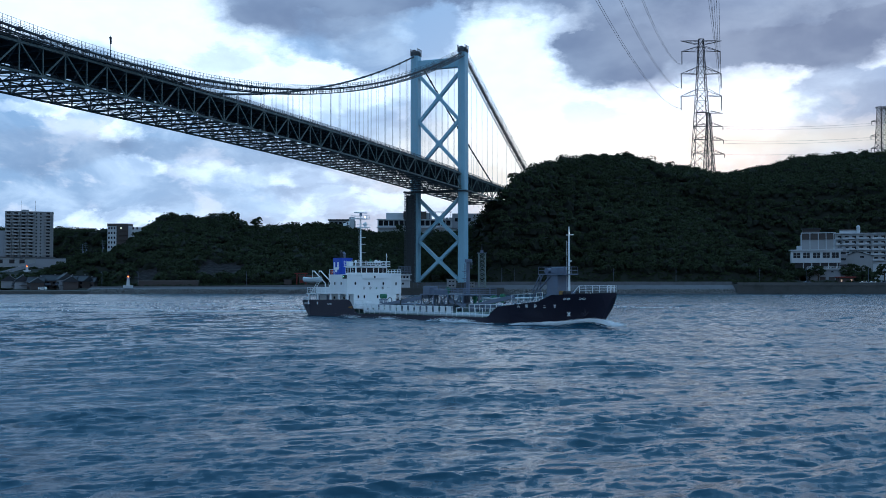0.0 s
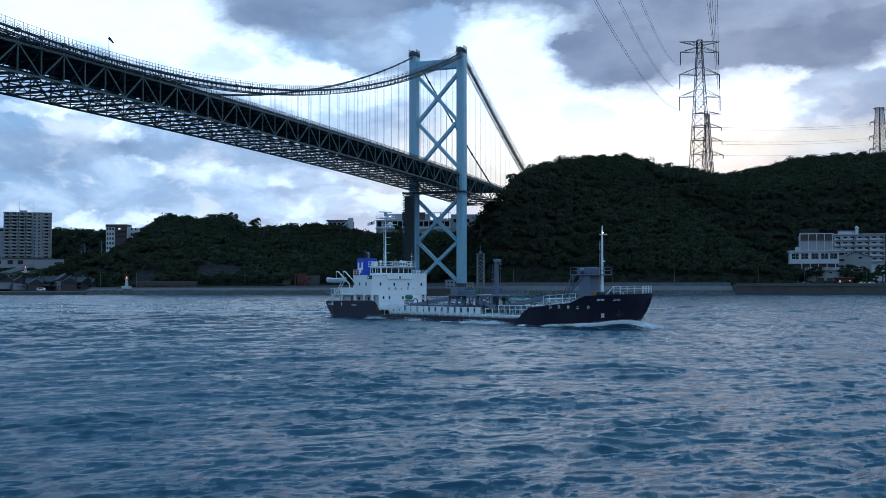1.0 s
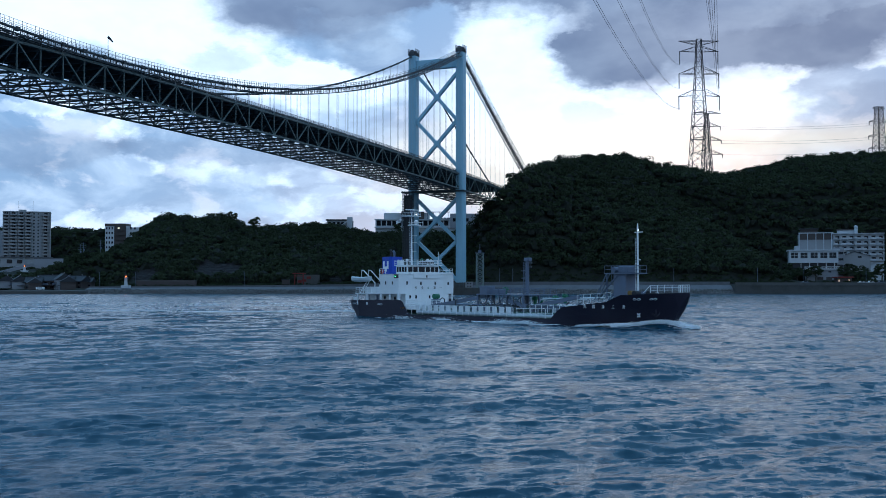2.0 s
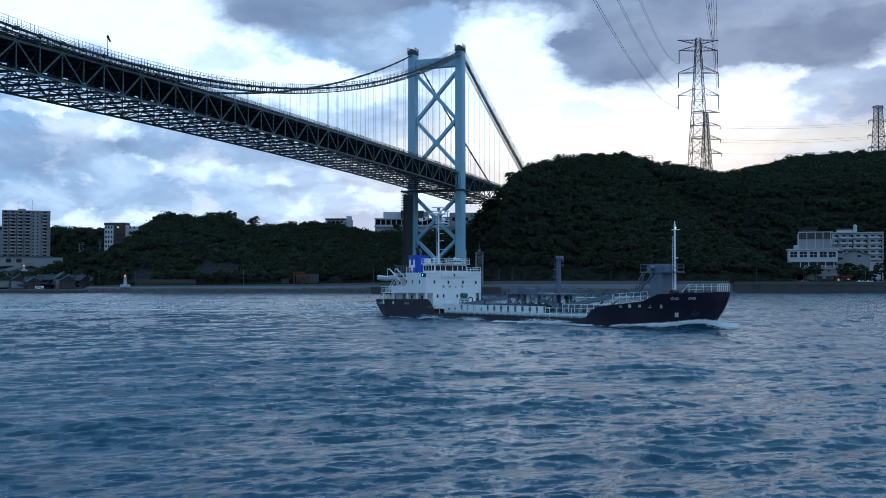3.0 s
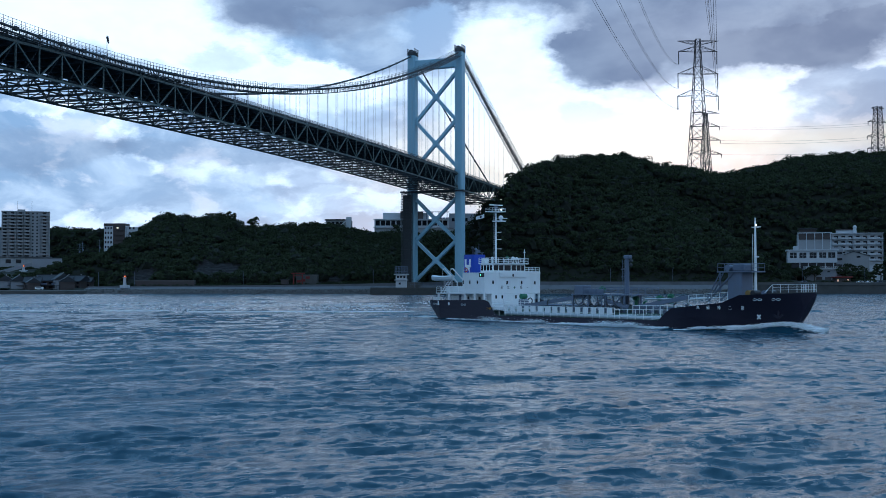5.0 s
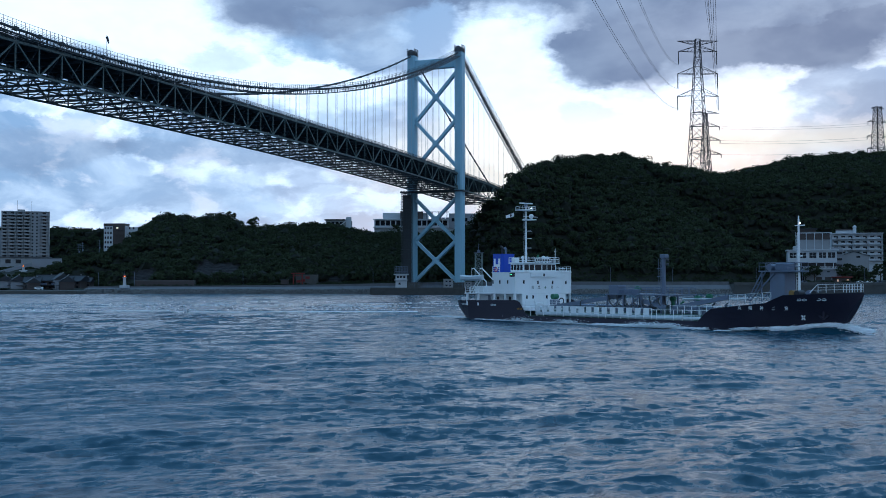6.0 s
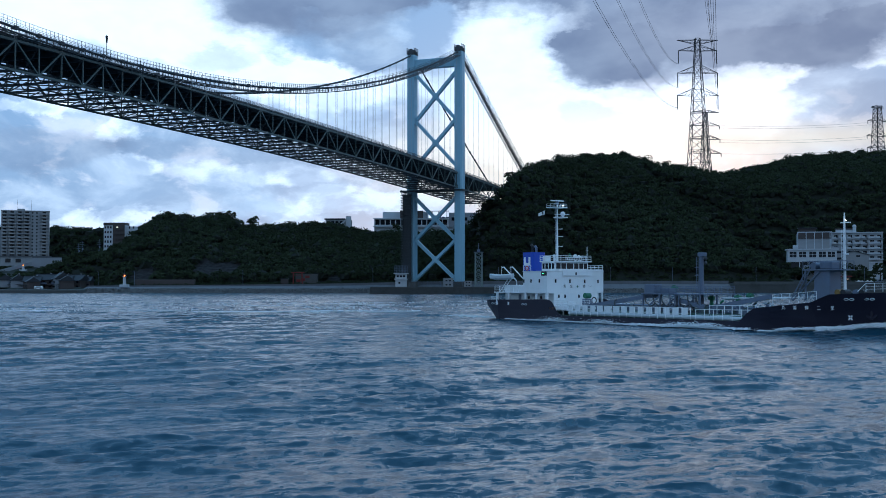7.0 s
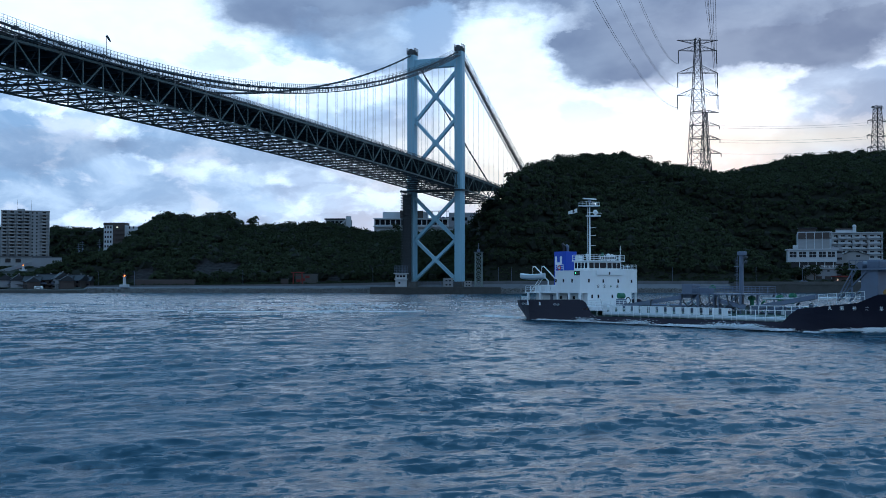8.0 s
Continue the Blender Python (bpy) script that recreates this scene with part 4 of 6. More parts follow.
    for x in (-23.4, -20.2):
        part("door", door, GREY, aft, m=pose(x, -hw + 1.6, 2.75))
    for x in (-15.8, -12.7):
        part("door", door, GREY, house, m=pose(x, -5.3, 2.75))
    light_port = to_mesh("gallery_window", box(bmesh.new(), -.3, -.05, -.3, .3, .03, .3, .03), PANE)
    for x in (-17.8, -14.4):
        part("gallery_window", light_port, PANE, house, m=pose(x, -5.3, 4.0))
    bm = bmesh.new()
    for i in range(16):
        x = -25.6 - .2 * i
        bar(bm, (x, -6.3 + .05 * i, 3.2), (x, -6.3 + .05 * i, 4.1), .05)
    part("stern_railing", bm, WHITE, sh)
    # portholes, framed, on front and side
    win = bmesh.new()
    box(win, -.2, -.04, -.32, .2, .05, .32, .03)
    win = to_mesh("porthole", win, PANE)
    rim = bmesh.new()
    box(rim, -.28, -.02, -.40, .28, .03, .40, .03)
    rim = to_mesh("porthole_frame", rim, WHITE)
    front = lambda y, z: axes((xf, y, z), (0, 1, 0), (1, 0, 0), (0, 0, 1))
    for y, z in ((-4.9, 7.0), (-1.45, 6.93), (2.2, 6.93), (5.55, 6.88), (-4.15, 4.25), (-2.65, 4.25), (.75, 4.22), (2.75, 4.2)):
        w = part("porthole", win, PANE, house, m=front(y, z))
        part("porthole_frame", rim, WHITE, w)
    for x, z in ((-15.2, 7.0), (-12.95, 7.0), (-17.2, 7.0)):
        w = part("porthole", win, PANE, house, m=axes((x, -hw, z), (1, 0, 0), (0, -1, 0), (0, 0, 1)))
        part("porthole_frame", rim, WHITE, w)
    # open passages at the forward corners
    for y0, y1 in ((-6.55, -5.3), (5.6, 6.7)):
        bm = bmesh.new()
        for s in ((y0 - .08, y0), (y1, y1 + .08)):
            box(bm, xf, s[0], 2.7, xf + .09, s[1], 4.95)
        box(bm, xf, y0 - .08, 4.87, xf + .09, y1 + .08, 4.97)
        part("passage_frame", bm, WHITE, house)
    for ch, y in zip("安全", (-2.7, -1.15)):
        lettering("slogan_character", ch, .62, BLACK, house, axes((xf + .02, y, 6.0), (0, 1, 0), (0, 0, 1), (1, 0, 0)))
    for ch, y in zip("第一", (2.05, 3.55)):
        lettering("slogan_character", ch, .62, BLACK, house, axes((xf + .02, y, 5.98), (0, 1, 0), (0, 0, 1), (1, 0, 0)))
    bm = bmesh.new()
    box(bm, xf, .34, 5.78, xf + .03, .46, 6.2)
    box(bm, xf, .19, 5.93, xf + .032, .61, 6.05)
    part("safety_cross", bm, GREEN, house)
    # navigating bridge
    wf, wb, ww = -12.0, -15.7, 4.05
    wh = part("wheelhouse", box(bmesh.new(), wb, -ww, 8.8, wf, ww, 10.42, .05), WHITE, sh)
    part("wheelhouse_roof", box(bmesh.new(), wb - .2, -ww - .35, 10.42, wf + .5, ww + .5, 10.62, .05), WHITE, sh)
    part("front_bulwark", box(bmesh.new(), wf + .15, -3.4, 8.8, wf + .35, 3.9, 9.05, .02), WHITE, wh)
    scr = part("front_screen", box(bmesh.new(), xf, -3.3, 7.95, xf + .28, 3.2, 8.9, .03), WHITE, wh)
    part("screen_opening", box(bmesh.new(), xf + .26, -.35, 8.05, xf + .3, .0, 8.55), BLACK, scr)
    part("wing_step", box(bmesh.new(), -12.2, 3.3, 8.8, xf, 7.0, 9.05, .03), WHITE, sh)
    part("window_ledge", box(bmesh.new(), wf - .02, -ww, 9.02, wf + .1, ww, 9.1), WHITE, wh)
    for i, (y0, y1) in enumerate(((-3.8, -2.75), (-2.55, -1.45), (-1.2, .35), (.6, 1.65), (1.85, 2.85), (3.0, 3.8))):
        bm = bmesh.new()
        box(bm, wf - .05, y0, 9.2, wf + .05, y1, 10.2, .04)
        part("bridge_window", bm, PANE, wh)
    for x0, x1 in ((-15.45, -14.85), (-14.65, -13.95), (-13.75, -13.1), (-12.9, -12.25)):
        bm = bmesh.new()
        box(bm, x0, -ww - .05, 9.2, x1, -ww + .05, 10.2, .04)
        part("bridge_window", bm, PANE, wh)
    railing("bridge_top_railing", sh, [(wb - .1, -ww - .25, 10.62), (wf + .4, -ww - .25, 10.62), (wf + .4, ww + .4, 10.62), (wb - .1, ww + .4, 10.62)], .95, 3, 1.1)
    bm = bmesh.new()
    box(bm, wf + .42, -1.6, 10.75, wf + .5, 2.4, 11.35)
    sign = part("warning_board", bm, WHITE, sh, "white board with dark warning lettering")
    for i in range(9):
        bm = bmesh.new()
        box(bm, wf + .5, -1.4 + i * .42, 10.9, wf + .52, -1.13 + i * .42, 11.2)
        part("lettering_bar", bm, BLACK, sign)
    # bridge wing with sidelight screen
    railing("wing_railing", sh, [(-17.4, -6.9, 8.8), (-15.4, -6.9, 8.8)], 1.05, 3, 1.0)
    railing("wing_railing", sh, [(-17.4, 6.9, 8.8), (-11.1, 6.9, 8.8)], 1.05, 3, 1.0)
    scr = part("sidelight_screen", box(bmesh.new(), -12.4, -6.95, 7.95, -11.0, -6.86 - .2, 8.7), BLACK, sh)
    bm = bmesh.new()
    bmesh.ops.create_uvsphere(bm, u_segments=8, v_segments=6, radius=.08, matrix=Matrix.Translation((-11.9, -7.12, 8.35)))
    part("sidelight", bm, LAMP_GREEN, scr, "green navigation light")
    bm = bmesh.new()
    tube(bm, [Vector((-16.4, -6.96, 9.3)) + Vector((math.cos(a), 0, math.sin(a))) * .36 for a in [i * math.pi / 6 for i in range(13)]], .09, 6, cap=False)
    part("lifebuoy", bm, RED, sh)
    # funnel
    bm = bmesh.new()
    extrude_poly(bm, [(-23.8, -1.6), (-21.4, -1.6), (-21.0, -1.2), (-21.0, 1.4), (-21.4, 1.8), (-23.8, 1.8)], 6.2, 12.4)
    fu = part("funnel", bm, BLUE, sh, "bright blue funnel with a white emblem")
    bm = bmesh.new()
    y = -1.62
    box(bm, -23.55, y, 9.9, -23.0, y + .03, 11.5)
    box(bm, -22.2, y, 9.9, -21.65, y + .03, 11.5)
    box(bm, -23.0, y, 9.9, -22.2, y + .03, 10.4)
    box(bm, -22.95, y, 9.35, -22.25, y + .03, 9.9)
    part("emblem", bm, WHITE, fu)
    for x, h in ((-22.9, 1.3), (-21.8, 1.0)):
        bm = bmesh.new()
        tube(bm, [(x, 0, 12.2), (x, 0, 12.3 + h), (x - .35, 0, 12.6 + h)], .26, 8)
        part("exhaust_pipe", bm, BLACK if x < -22.5 else GREY, fu)
    # radar mast
    ma = part("mast", tube(bmesh.new(), [(-15.9, 0, 10.6), (-15.9, 0, 15), (-15.9, 0, 21.2)], .22, 10, .11), WHITE, sh)
    bm = bmesh.new()
    for i in range(24):
        bar(bm, (-16.25, -.2, 11 + i * .4), (-16.25, .2, 11 + i * .4), .035)
    bar(bm, (-16.25, -.2, 10.8), (-16.25, -.2, 20.4), .045)
    bar(bm, (-16.25, .2, 10.8), (-16.25, .2, 20.4), .045)
    part("mast_ladder", bm, WHITE, ma)
    part("radar_platform", box(bmesh.new(), -15.9, -1.0, 18.6, -14.0, 1.0, 18.8, .03), WHITE, ma)
    part("mast_platform", box(bmesh.new(), -17.1, -1.7, 20.5, -14.9, 1.7, 20.65, .03), WHITE, ma)
    railing("mast_railing", ma, [(-17.0, -1.6, 20.65), (-15.0, -1.6, 20.65), (-15.0, 1.6, 20.65), (-17.0, 1.6, 20.65)], .6, 2, .8, .03)
    part("radar_scanner", box(bmesh.new(), -16.1, -1.6, 21.75, -15.7, 1.6, 21.95, .05), WHITE, ma)
    bm = bmesh.new()
    tube(bm, [(-15.9, 0, 21.1), (-15.9, 0, 21.75)], .3, 8)
    part("scanner_motor", bm, GREY, ma)
    bm = bmesh.new()
    bmesh.ops.create_uvsphere(bm, u_segments=10, v_segments=8, radius=.45, matrix=Matrix.Translation((-14.5, .1, 19.35)))
    tube(bm, [(-14.5, .1, 18.7), (-14.5, .1, 19.1)], .2)
    part("satellite_dome", bm, WHITE, ma)
    bm = bmesh.new()
    bar(bm, (-14.6, -1.8, 19.25), (-14.6, 1.8, 19.25), .1)
    part("second_scanner", bm, WHITE, ma)
    bm = bmesh.new()
    bmesh.ops.create_uvsphere(bm, u_segments=8, v_segments=6, radius=.11, matrix=Matrix.Translation((-14.7, .3, 20.9)))
    part("masthead_light", bm, LAMP_WHITE, ma, "lit white masthead light")
    for z in (13.4, 15.2, 16.6):
        part("mast_bracket", bar(bmesh.new(), (-15.9, 0, z), (-15.0, .6, z), .1), WHITE, ma)
    # gear on the bridge roof
    for x, y, r, mat in ((-13.2, -3.2, .3, WHITE), (-13.2, 2.0, .4, WHITE), (-13.2, 2.9, .3, WHITE)):
        bm = bmesh.new()
        bmesh.ops.create_uvsphere(bm, u_segments=10, v_segments=8, radius=r, matrix=Matrix.Translation((x, y, 11.5)))
        tube(bm, [(x, y, 10.6), (x, y, 11.3)], r * .5, 8)
        part("aerial_dome", bm, mat, sh)
    part("roof_locker", box(bmesh.new(), -15.6, -3.9, 10.62, -14.6, -2.9, 11.5, .06), WHITE, sh)
    bm = bmesh.new()
    tube(bm, [(-13, .4, 10.6), (-13, .4, 11.5)], .12)
    bmesh.ops.create_cone(bm, cap_ends=True, segments=8, radius1=.4, radius2=.1, depth=.7, matrix=Matrix.Translation((-13, .4, 11.7)))
    part("searchlight", bm, GREEN, sh)
    bm = bmesh.new()
    tube(bm, [(-12.4, 4.2, 10.6), (-12.4, 4.2, 13.3)], .06)
    bar(bm, (-12.4, 3.9, 12.7), (-12.4, 4.5, 12.7), .08)
    part("whip_aerial", bm, WHITE, sh)
    bm = bmesh.new()
    tube(bm, [(-12.4, 5.4, 8.8), (-12.4, 5.4, 9.5), (-12.1, 6.4, 9.5)], .1)
    part("wing_lamp", bm, WHITE, sh)
    # lifeboat in davits
    bm = bmesh.new()
    rr = []
    for i in range(11):
        t = i / 10
        x = -26.9 + 6.6 * t
        w = 1.0 * math.sin(math.pi * min(max(t, .03), .97)) ** .5
        rr.append([bm.verts.new((x, -7.0 + w * a, 7.15 + b + .18 * abs(2 * t - 1) ** 2)) for a, b in ((-1, .85), (-.9, .35), (-.4, .05), (.4, .05), (.9, .35), (1, .85), (.5, 1.05), (-.5, 1.05))])
    for a, b in zip(rr, rr[1:]):
        for i in range(8):
            bm.faces.new((a[i], a[(i + 1) % 8], b[(i + 1) % 8], b[i]))
    bm.faces.new(rr[0][::-1])
    bm.faces.new(rr[-1])
    part("lifeboat", bm, LIFEBOAT, sh, "pale grey open lifeboat slung in davits")
    for x in (-22.0, -19.5):
        bm = bmesh.new()
        tube(bm, [(x + .6, -5.2, 4.95), (x + .6, -5.2, 7.0), (x - 1.1, -6.9, 9.6), (x - 1.5, -7.0, 9.5)], .13, 6)
        tube(bm, [(x - 1.6, -7.0, 9.7), (x - 1.6, -7.0, 8.2)], .05, 4)
        part("davit", bm, WHITE, sh)
    bm = bmesh.new()
    for i in range(2):
        bar(bm, (-24.6 + .9 * i, -6.6, 5), (-21.6 + .9 * i, -6.6, 8.0), .1)
    for i in range(8):
        bar(bm, (-24.5 + .37 * i, -6.6, 5.1 + .37 * i), (-23.7 + .37 * i, -6.6, 5.1 + .37 * i), .08)
    part("boat_ladder", bm, WHITE, sh)
    # main deck: side rails, white panels, long pipe
    railing("deck_railing", sh, [(-8.6, -6.85, 1.0), (-.0, -6.9, 1.0), (21.8, -6.9, 1.05)], 1.85, 2, 1.6, .05)
    railing("deck_railing", sh, [(22.8, -6.9, 1.05), (31.4, -6.9, 1.15)], 1.65, 2, 1.5, .05)
    railing("deck_railing", sh, [(-8.6, 6.85, 1.0), (31, 6.9, 1.15)], 1.5, 2, 1.6, .06)
    pan = to_mesh("rail_panel", box(bmesh.new(), -.62, -.04, 0, .62, .04, 1.1, .02), WHITE)
    for i in range(15):
        part("rail_panel", pan, WHITE, sh, m=pose(-5.6 + i * 1.84, -6.35, 1.75))
    for y0, z0, r, x0, x1 in ((-6.2, 1.45, .33, -6, 31), (-1.0, 2.9, .2, -4, 36), (.2, 2.9, .2, -4, 36), (1.4, 2.7, .16, -6, 36), (2.4, 2.7, .16, -6, 34), (-2.2, 2.2, .16, 0, 32)):
        part("cargo_pipe", tube(bmesh.new(), [(x0, y0, z0), (x1, y0, z0)], r, 8), LIFEBOAT if r > .3 else GREY, sh)
    sup = to_mesh("pipe_support", box(bmesh.new(), -.12, -3, 0, .12, 3, .15), GREY)
    leg = to_mesh("support_leg", box(bmesh.new(), -.1, -.1, -1.6, .1, .1, 0), GREY)
    for i in range(9):
        g = part("pipe_support", sup, GREY, sh, m=pose(-3 + i * 4.4, .3, 2.55))
        for y in (-2.8, 2.8):
            part("support_leg", leg, GREY, g, m=pose(0, y, 0))
    trunk = bmesh.new()
    box(trunk, -6.5, -4.6, .9, 35, 4.6, 2.0, .15)
    part("cargo_trunk", trunk, DECK, sh, "raised green cargo trunk deck")
    hatch = bmesh.new()
    bmesh.ops.create_cone(hatch, cap_ends=True, segments=12, radius1=.7, radius2=.7, depth=.9)
    hatch = to_mesh("tank_hatch", hatch, GREY)
    for i in range(6):
        part("tank_hatch", hatch, GREY, sh, m=pose(-1.5 + i * 6.2, -3.2, 2.4))
    # manifold platform amidships
    plat = part("manifold_platform", box(bmesh.new(), 9, -4.2, 4.85, 21.5, 4.2, 5.05), GREY, sh)
    for x in (9.3, 13, 17, 21.2):
        for y in (-4, 0, 4):
            part("platform_leg", box(bmesh.new(), x - .12, y - .12, 1.9, x + .12, y + .12, 4.85), GREY, plat)
    for x in (9.3, 13, 17):
        part("platform_brace", bar(bmesh.new(), (x, -4, 2.1), (x + 3.8, -4, 4.8), .18), GREY, plat)
    railing("platform_railing", plat, [(11.8, -4.1, 5.05), (21.4, -4.1, 5.05), (21.4, 4.1, 5.05), (9.2, 4.1, 5.05)], 1.05, 3, 1.5, .05, GREY)
    part("pump_cabin", box(bmesh.new(), 9.0, -3.4, 4.2, 11.2, -1.5, 6.5, .06), GREY, sh, "grey steel pump cabin")
    part("vent_trunk", box(bmesh.new(), 12.3, -3.2, 5.05, 14.2, -1.6, 5.9, .06), GREY, plat)
    bm = bmesh.new()
    for i in range(7):
        bar(bm, (15.3, -4.25, 2.2 + i * .4), (16.3, -4.25, 2.2 + i * .4), .08)
    bar(bm, (15.3, -4.25, 2), (15.3, -4.25, 4.9), .1)
    bar(bm, (16.3, -4.25, 2), (16.3, -4.25, 4.9), .1)
    part("platform_ladder", bm, GREY, plat)
    # hose crane
    cr = part("crane_post", tube(bmesh.new(), [(18.15, 0, 1.9), (18.15, 0, 8), (18.15, 0, 11.4)], .37, 12, .33), GREY, sh, "blue-grey hose crane post")
    part("crane_head", box(bmesh.new(), 17.7, -.5, 10.9, 18.9, .5, 11.55, .1), GREY, cr)
    bm = bmesh.new()
    bmesh.ops.create_uvsphere(bm, u_segments=8, v_segments=6, radius=.3, matrix=Matrix.Translation((19.0, 0, 10.6)))
    bmesh.ops.create_uvsphere(bm, u_segments=8, v_segments=6, radius=.26, matrix=Matrix.Translation((19.0, 0, 9.9)))
    part("hook_block", bm, CABLE, cr)
    bm = bmesh.new()
    for i in range(18):
        bar(bm, (17.3, -.2, 3 + i * .42), (17.3, .2, 3 + i * .42), .05)
    bar(bm, (17.3, -.2, 2.8), (17.3, -.2, 10.8), .06)
    bar(bm, (17.3, .2, 2.8), (17.3, .2, 10.8), .06)
    part("post_ladder", bm, GREY, cr)
    for z in (7.9, 9.2):
        part("lamp_arm", bar(bmesh.new(), (17.3, -.6, z), (18.9, -.6, z), .12), GREY, cr)
    part("crane_base", tube(bmesh.new(), [(18.15, 0, 1.9), (18.15, 0, 2.9)], .8, 12, .6), YELLOW, cr)
    # folded booms and gangways
    for a, b, w in (((-5.5, -3.2, 2.4), (9, -3.4, 4.3), .4), ((16.8, -3.6, 3.9), (22.2, -3.9, 2.9), .6), ((23.8, -3.9, 2.9), (34.6, -4.2, 4.7), .7), ((22.5, -2.0, 3.1), (28.5, -2.2, 2.2), .25)):
        bm = bmesh.new()
        bar(bm, a, b, w, .5)
        bar(bm, Vector(a) + Vector((0, 0, .3)), Vector(b) + Vector((0, 0, .3)), w * .4, .2)
        part("cargo_boom", bm, GREY, sh)
    for x, z in ((20.3, 4.0), (25.4, 4.2), (27.7, 4.5), (23.0, 2.8), (12.6, 5.6)):
        bm = bmesh.new()
        tube(bm, [(x, -.2, z - .9), (x, -.2, z + .7)], .3, 8)
        tube(bm, [(x - .5, -.2, z + .3), (x + .5, -.2, z + .3)], .32, 8)
        part("valve", bm, GREEN, sh, "green painted cargo valve")
    rng = random.Random(3)
    for i in range(34):
        x, y = rng.uniform(-3, 34), rng.uniform(-4.2, 2.5)
        h = rng.uniform(.5, 1.6)
        bm = bmesh.new()
        kind = i % 4
        if kind == 0:
            tube(bm, [(x, y, 1.9), (x, y, 2.2 + h), (x + .5, y, 2.5 + h)], rng.uniform(.1, .18), 7)
        elif kind == 1:
            tube(bm, [(x, y - 1.2, 2.2 + h * .4), (x, y + 1.2, 2.2 + h * .4)], .12, 6)
            tube(bm, [(x, y - 1.2, 1.9), (x, y - 1.2, 2.25 + h * .4)], .12, 6)
        elif kind == 2:
            box(bm, x - .45, y - .35, 1.9, x + .45, y + .35, 2.2 + h * .7, .06)
        else:
            tube(bm, [(x, y, 1.9), (x, y, 2.6 + h * .5)], .22, 8)
            tube(bm, [(x, y, 2.6 + h * .5), (x, y, 2.75 + h * .5)], .34, 8)
        part(("deck_vent", "cross_pipe", "deck_locker", "sounding_pipe")[kind], bm, (GREY, STEEL, LIFEBOAT, CABLE, GREEN)[i % 5], sh)
    for i in range(7):
        x = 9.5 + i * 1.8
        part("hanging_hose", tube(bmesh.new(), [(x, -3.9, 4.8), (x + .5, -4.1, 3.6), (x + 1.4, -4.0, 2.9), (x + 2.4, -3.8, 3.4)], .11, 6), CABLE, sh)
    for a, b in (((22.5, -.4, 4.3), (34.5, -.4, 4.5)), ((22.5, .6, 4.2), (36, .6, 4.6))):
        part("cargo_pipe", tube(bmesh.new(), [a, b], .14, 7), LIFEBOAT, sh)
    # mooring winch before the house
    for x, y in ((-8.2, 0.2),):
        part("winch_drum", tube(bmesh.new(), [(x, y - .6, 4.35), (x, y + .6, 4.35)], .5, 14), GREEN, sh, "green mooring winch drum")
        part("winch_base", box(bmesh.new(), x - .6, y - .75, 2.0, x + .6, y + .75, 3.8, .08), GREY, sh)
        bm = bmesh.new()
        tube(bm, [Vector((x + .3, y + 1.4, 3.5)) + Vector((0, math.cos(t), math.sin(t))) * .55 for t in [i * math.pi / 6 for i in range(13)]], .1, 6, cap=False)
        part("hose_coil", bm, BLACK, sh)
    bm = bmesh.new()
    box(bm, -10.9, -6.8, 2.0, -5.8, 6.8, 2.6, .05)
    part("winch_deck", bm, WHITE, sh)
    railing("winch_deck_railing", sh, [(-10.9, -6.7, 2.6), (-5.9, -6.7, 2.6), (-5.9, -.5, 2.6)], 1.0, 3, 1.0, .04)
    part("rescue_box", box(bmesh.new(), -10.4, -7.0, 1.95, -9.0, -6.82, 2.4, .04), YELLOW, sh)
    bm = bmesh.new()
    bar(bm, (-9.6, -3.6, 3.4), (-8.4, -2.2, 3.2), .5, .3)
    bar(bm, (-9.8, -3.0, 2.6), (-9.4, -3.6, 3.9), .14)
    bar(bm, (-8.4, -2.2, 2.6), (-8.4, -2.2, 3.4), .14)
    part("deck_davit", bm, WHITE, sh)
    # forecastle: winch house, platform, stairs, mast
    wn = part("fore_house", box(bmesh.new(), 39.7, -1.3, 4.2, 42.3, 1.3, 8.5, .06), GREY, sh)
    part("fore_platform", box(bmesh.new(), 38.0, -1.7, 8.5, 44.3, 1.7, 8.7, .03), GREY, wn)
    railing("fore_platform_railing", wn, [(38.1, -1.6, 8.7), (44.2, -1.6, 8.7), (44.2, 1.6, 8.7), (38.1, 1.6, 8.7), (38.1, -1.6, 8.7)], 1.15, 2, 1.6, .055, GREY)
    part("fore_cabin", box(bmesh.new(), 40.4, -1.0, 8.7, 42.4, 1.0, 9.8, .12), GREY, wn)
    part("hose_reel", tube(bmesh.new(), [(39.3, -.9, 9.2), (39.3, .9, 9.2)], .5, 12), GREY, wn)
    for y in (-1.4, 1.4):
        part("platform_strut", bar(bmesh.new(), (38.4, y, 4.6), (38.4, y, 8.5), .2), GREY, wn)
        part("platform_strut", bar(bmesh.new(), (36.2, y, 4.2), (40.6, y, 8.3), .2), GREY, wn)
    bm = bmesh.new()
    for o in (-.4, .4):
        bar(bm, (36.6, -2.0 + o, 4.3), (39.2, -2.0 + o, 8.5), .14)
    for i in range(11):
        bar(bm, (36.7 + i * .23, -2.4, 4.4 + i * .38), (36.7 + i * .23, -1.6, 4.4 + i * .38), .16, .05)
    part("fore_stairs", bm, GREY, wn)
    fm = part("foremast", tube(bmesh.new(), [(44.0, -.3, 4.5), (44.0, -.3, 9), (44.0, -.3, 16.1)], .22, 10, .13), WHITE, sh)
    bm = bmesh.new()
    for i in range(20):
        bar(bm, (43.66, -.5, 6 + i * .42), (43.66, -.1, 6 + i * .42), .03)
    bar(bm, (43.66, -.5, 5.8), (43.66, -.5, 14.2), .04)
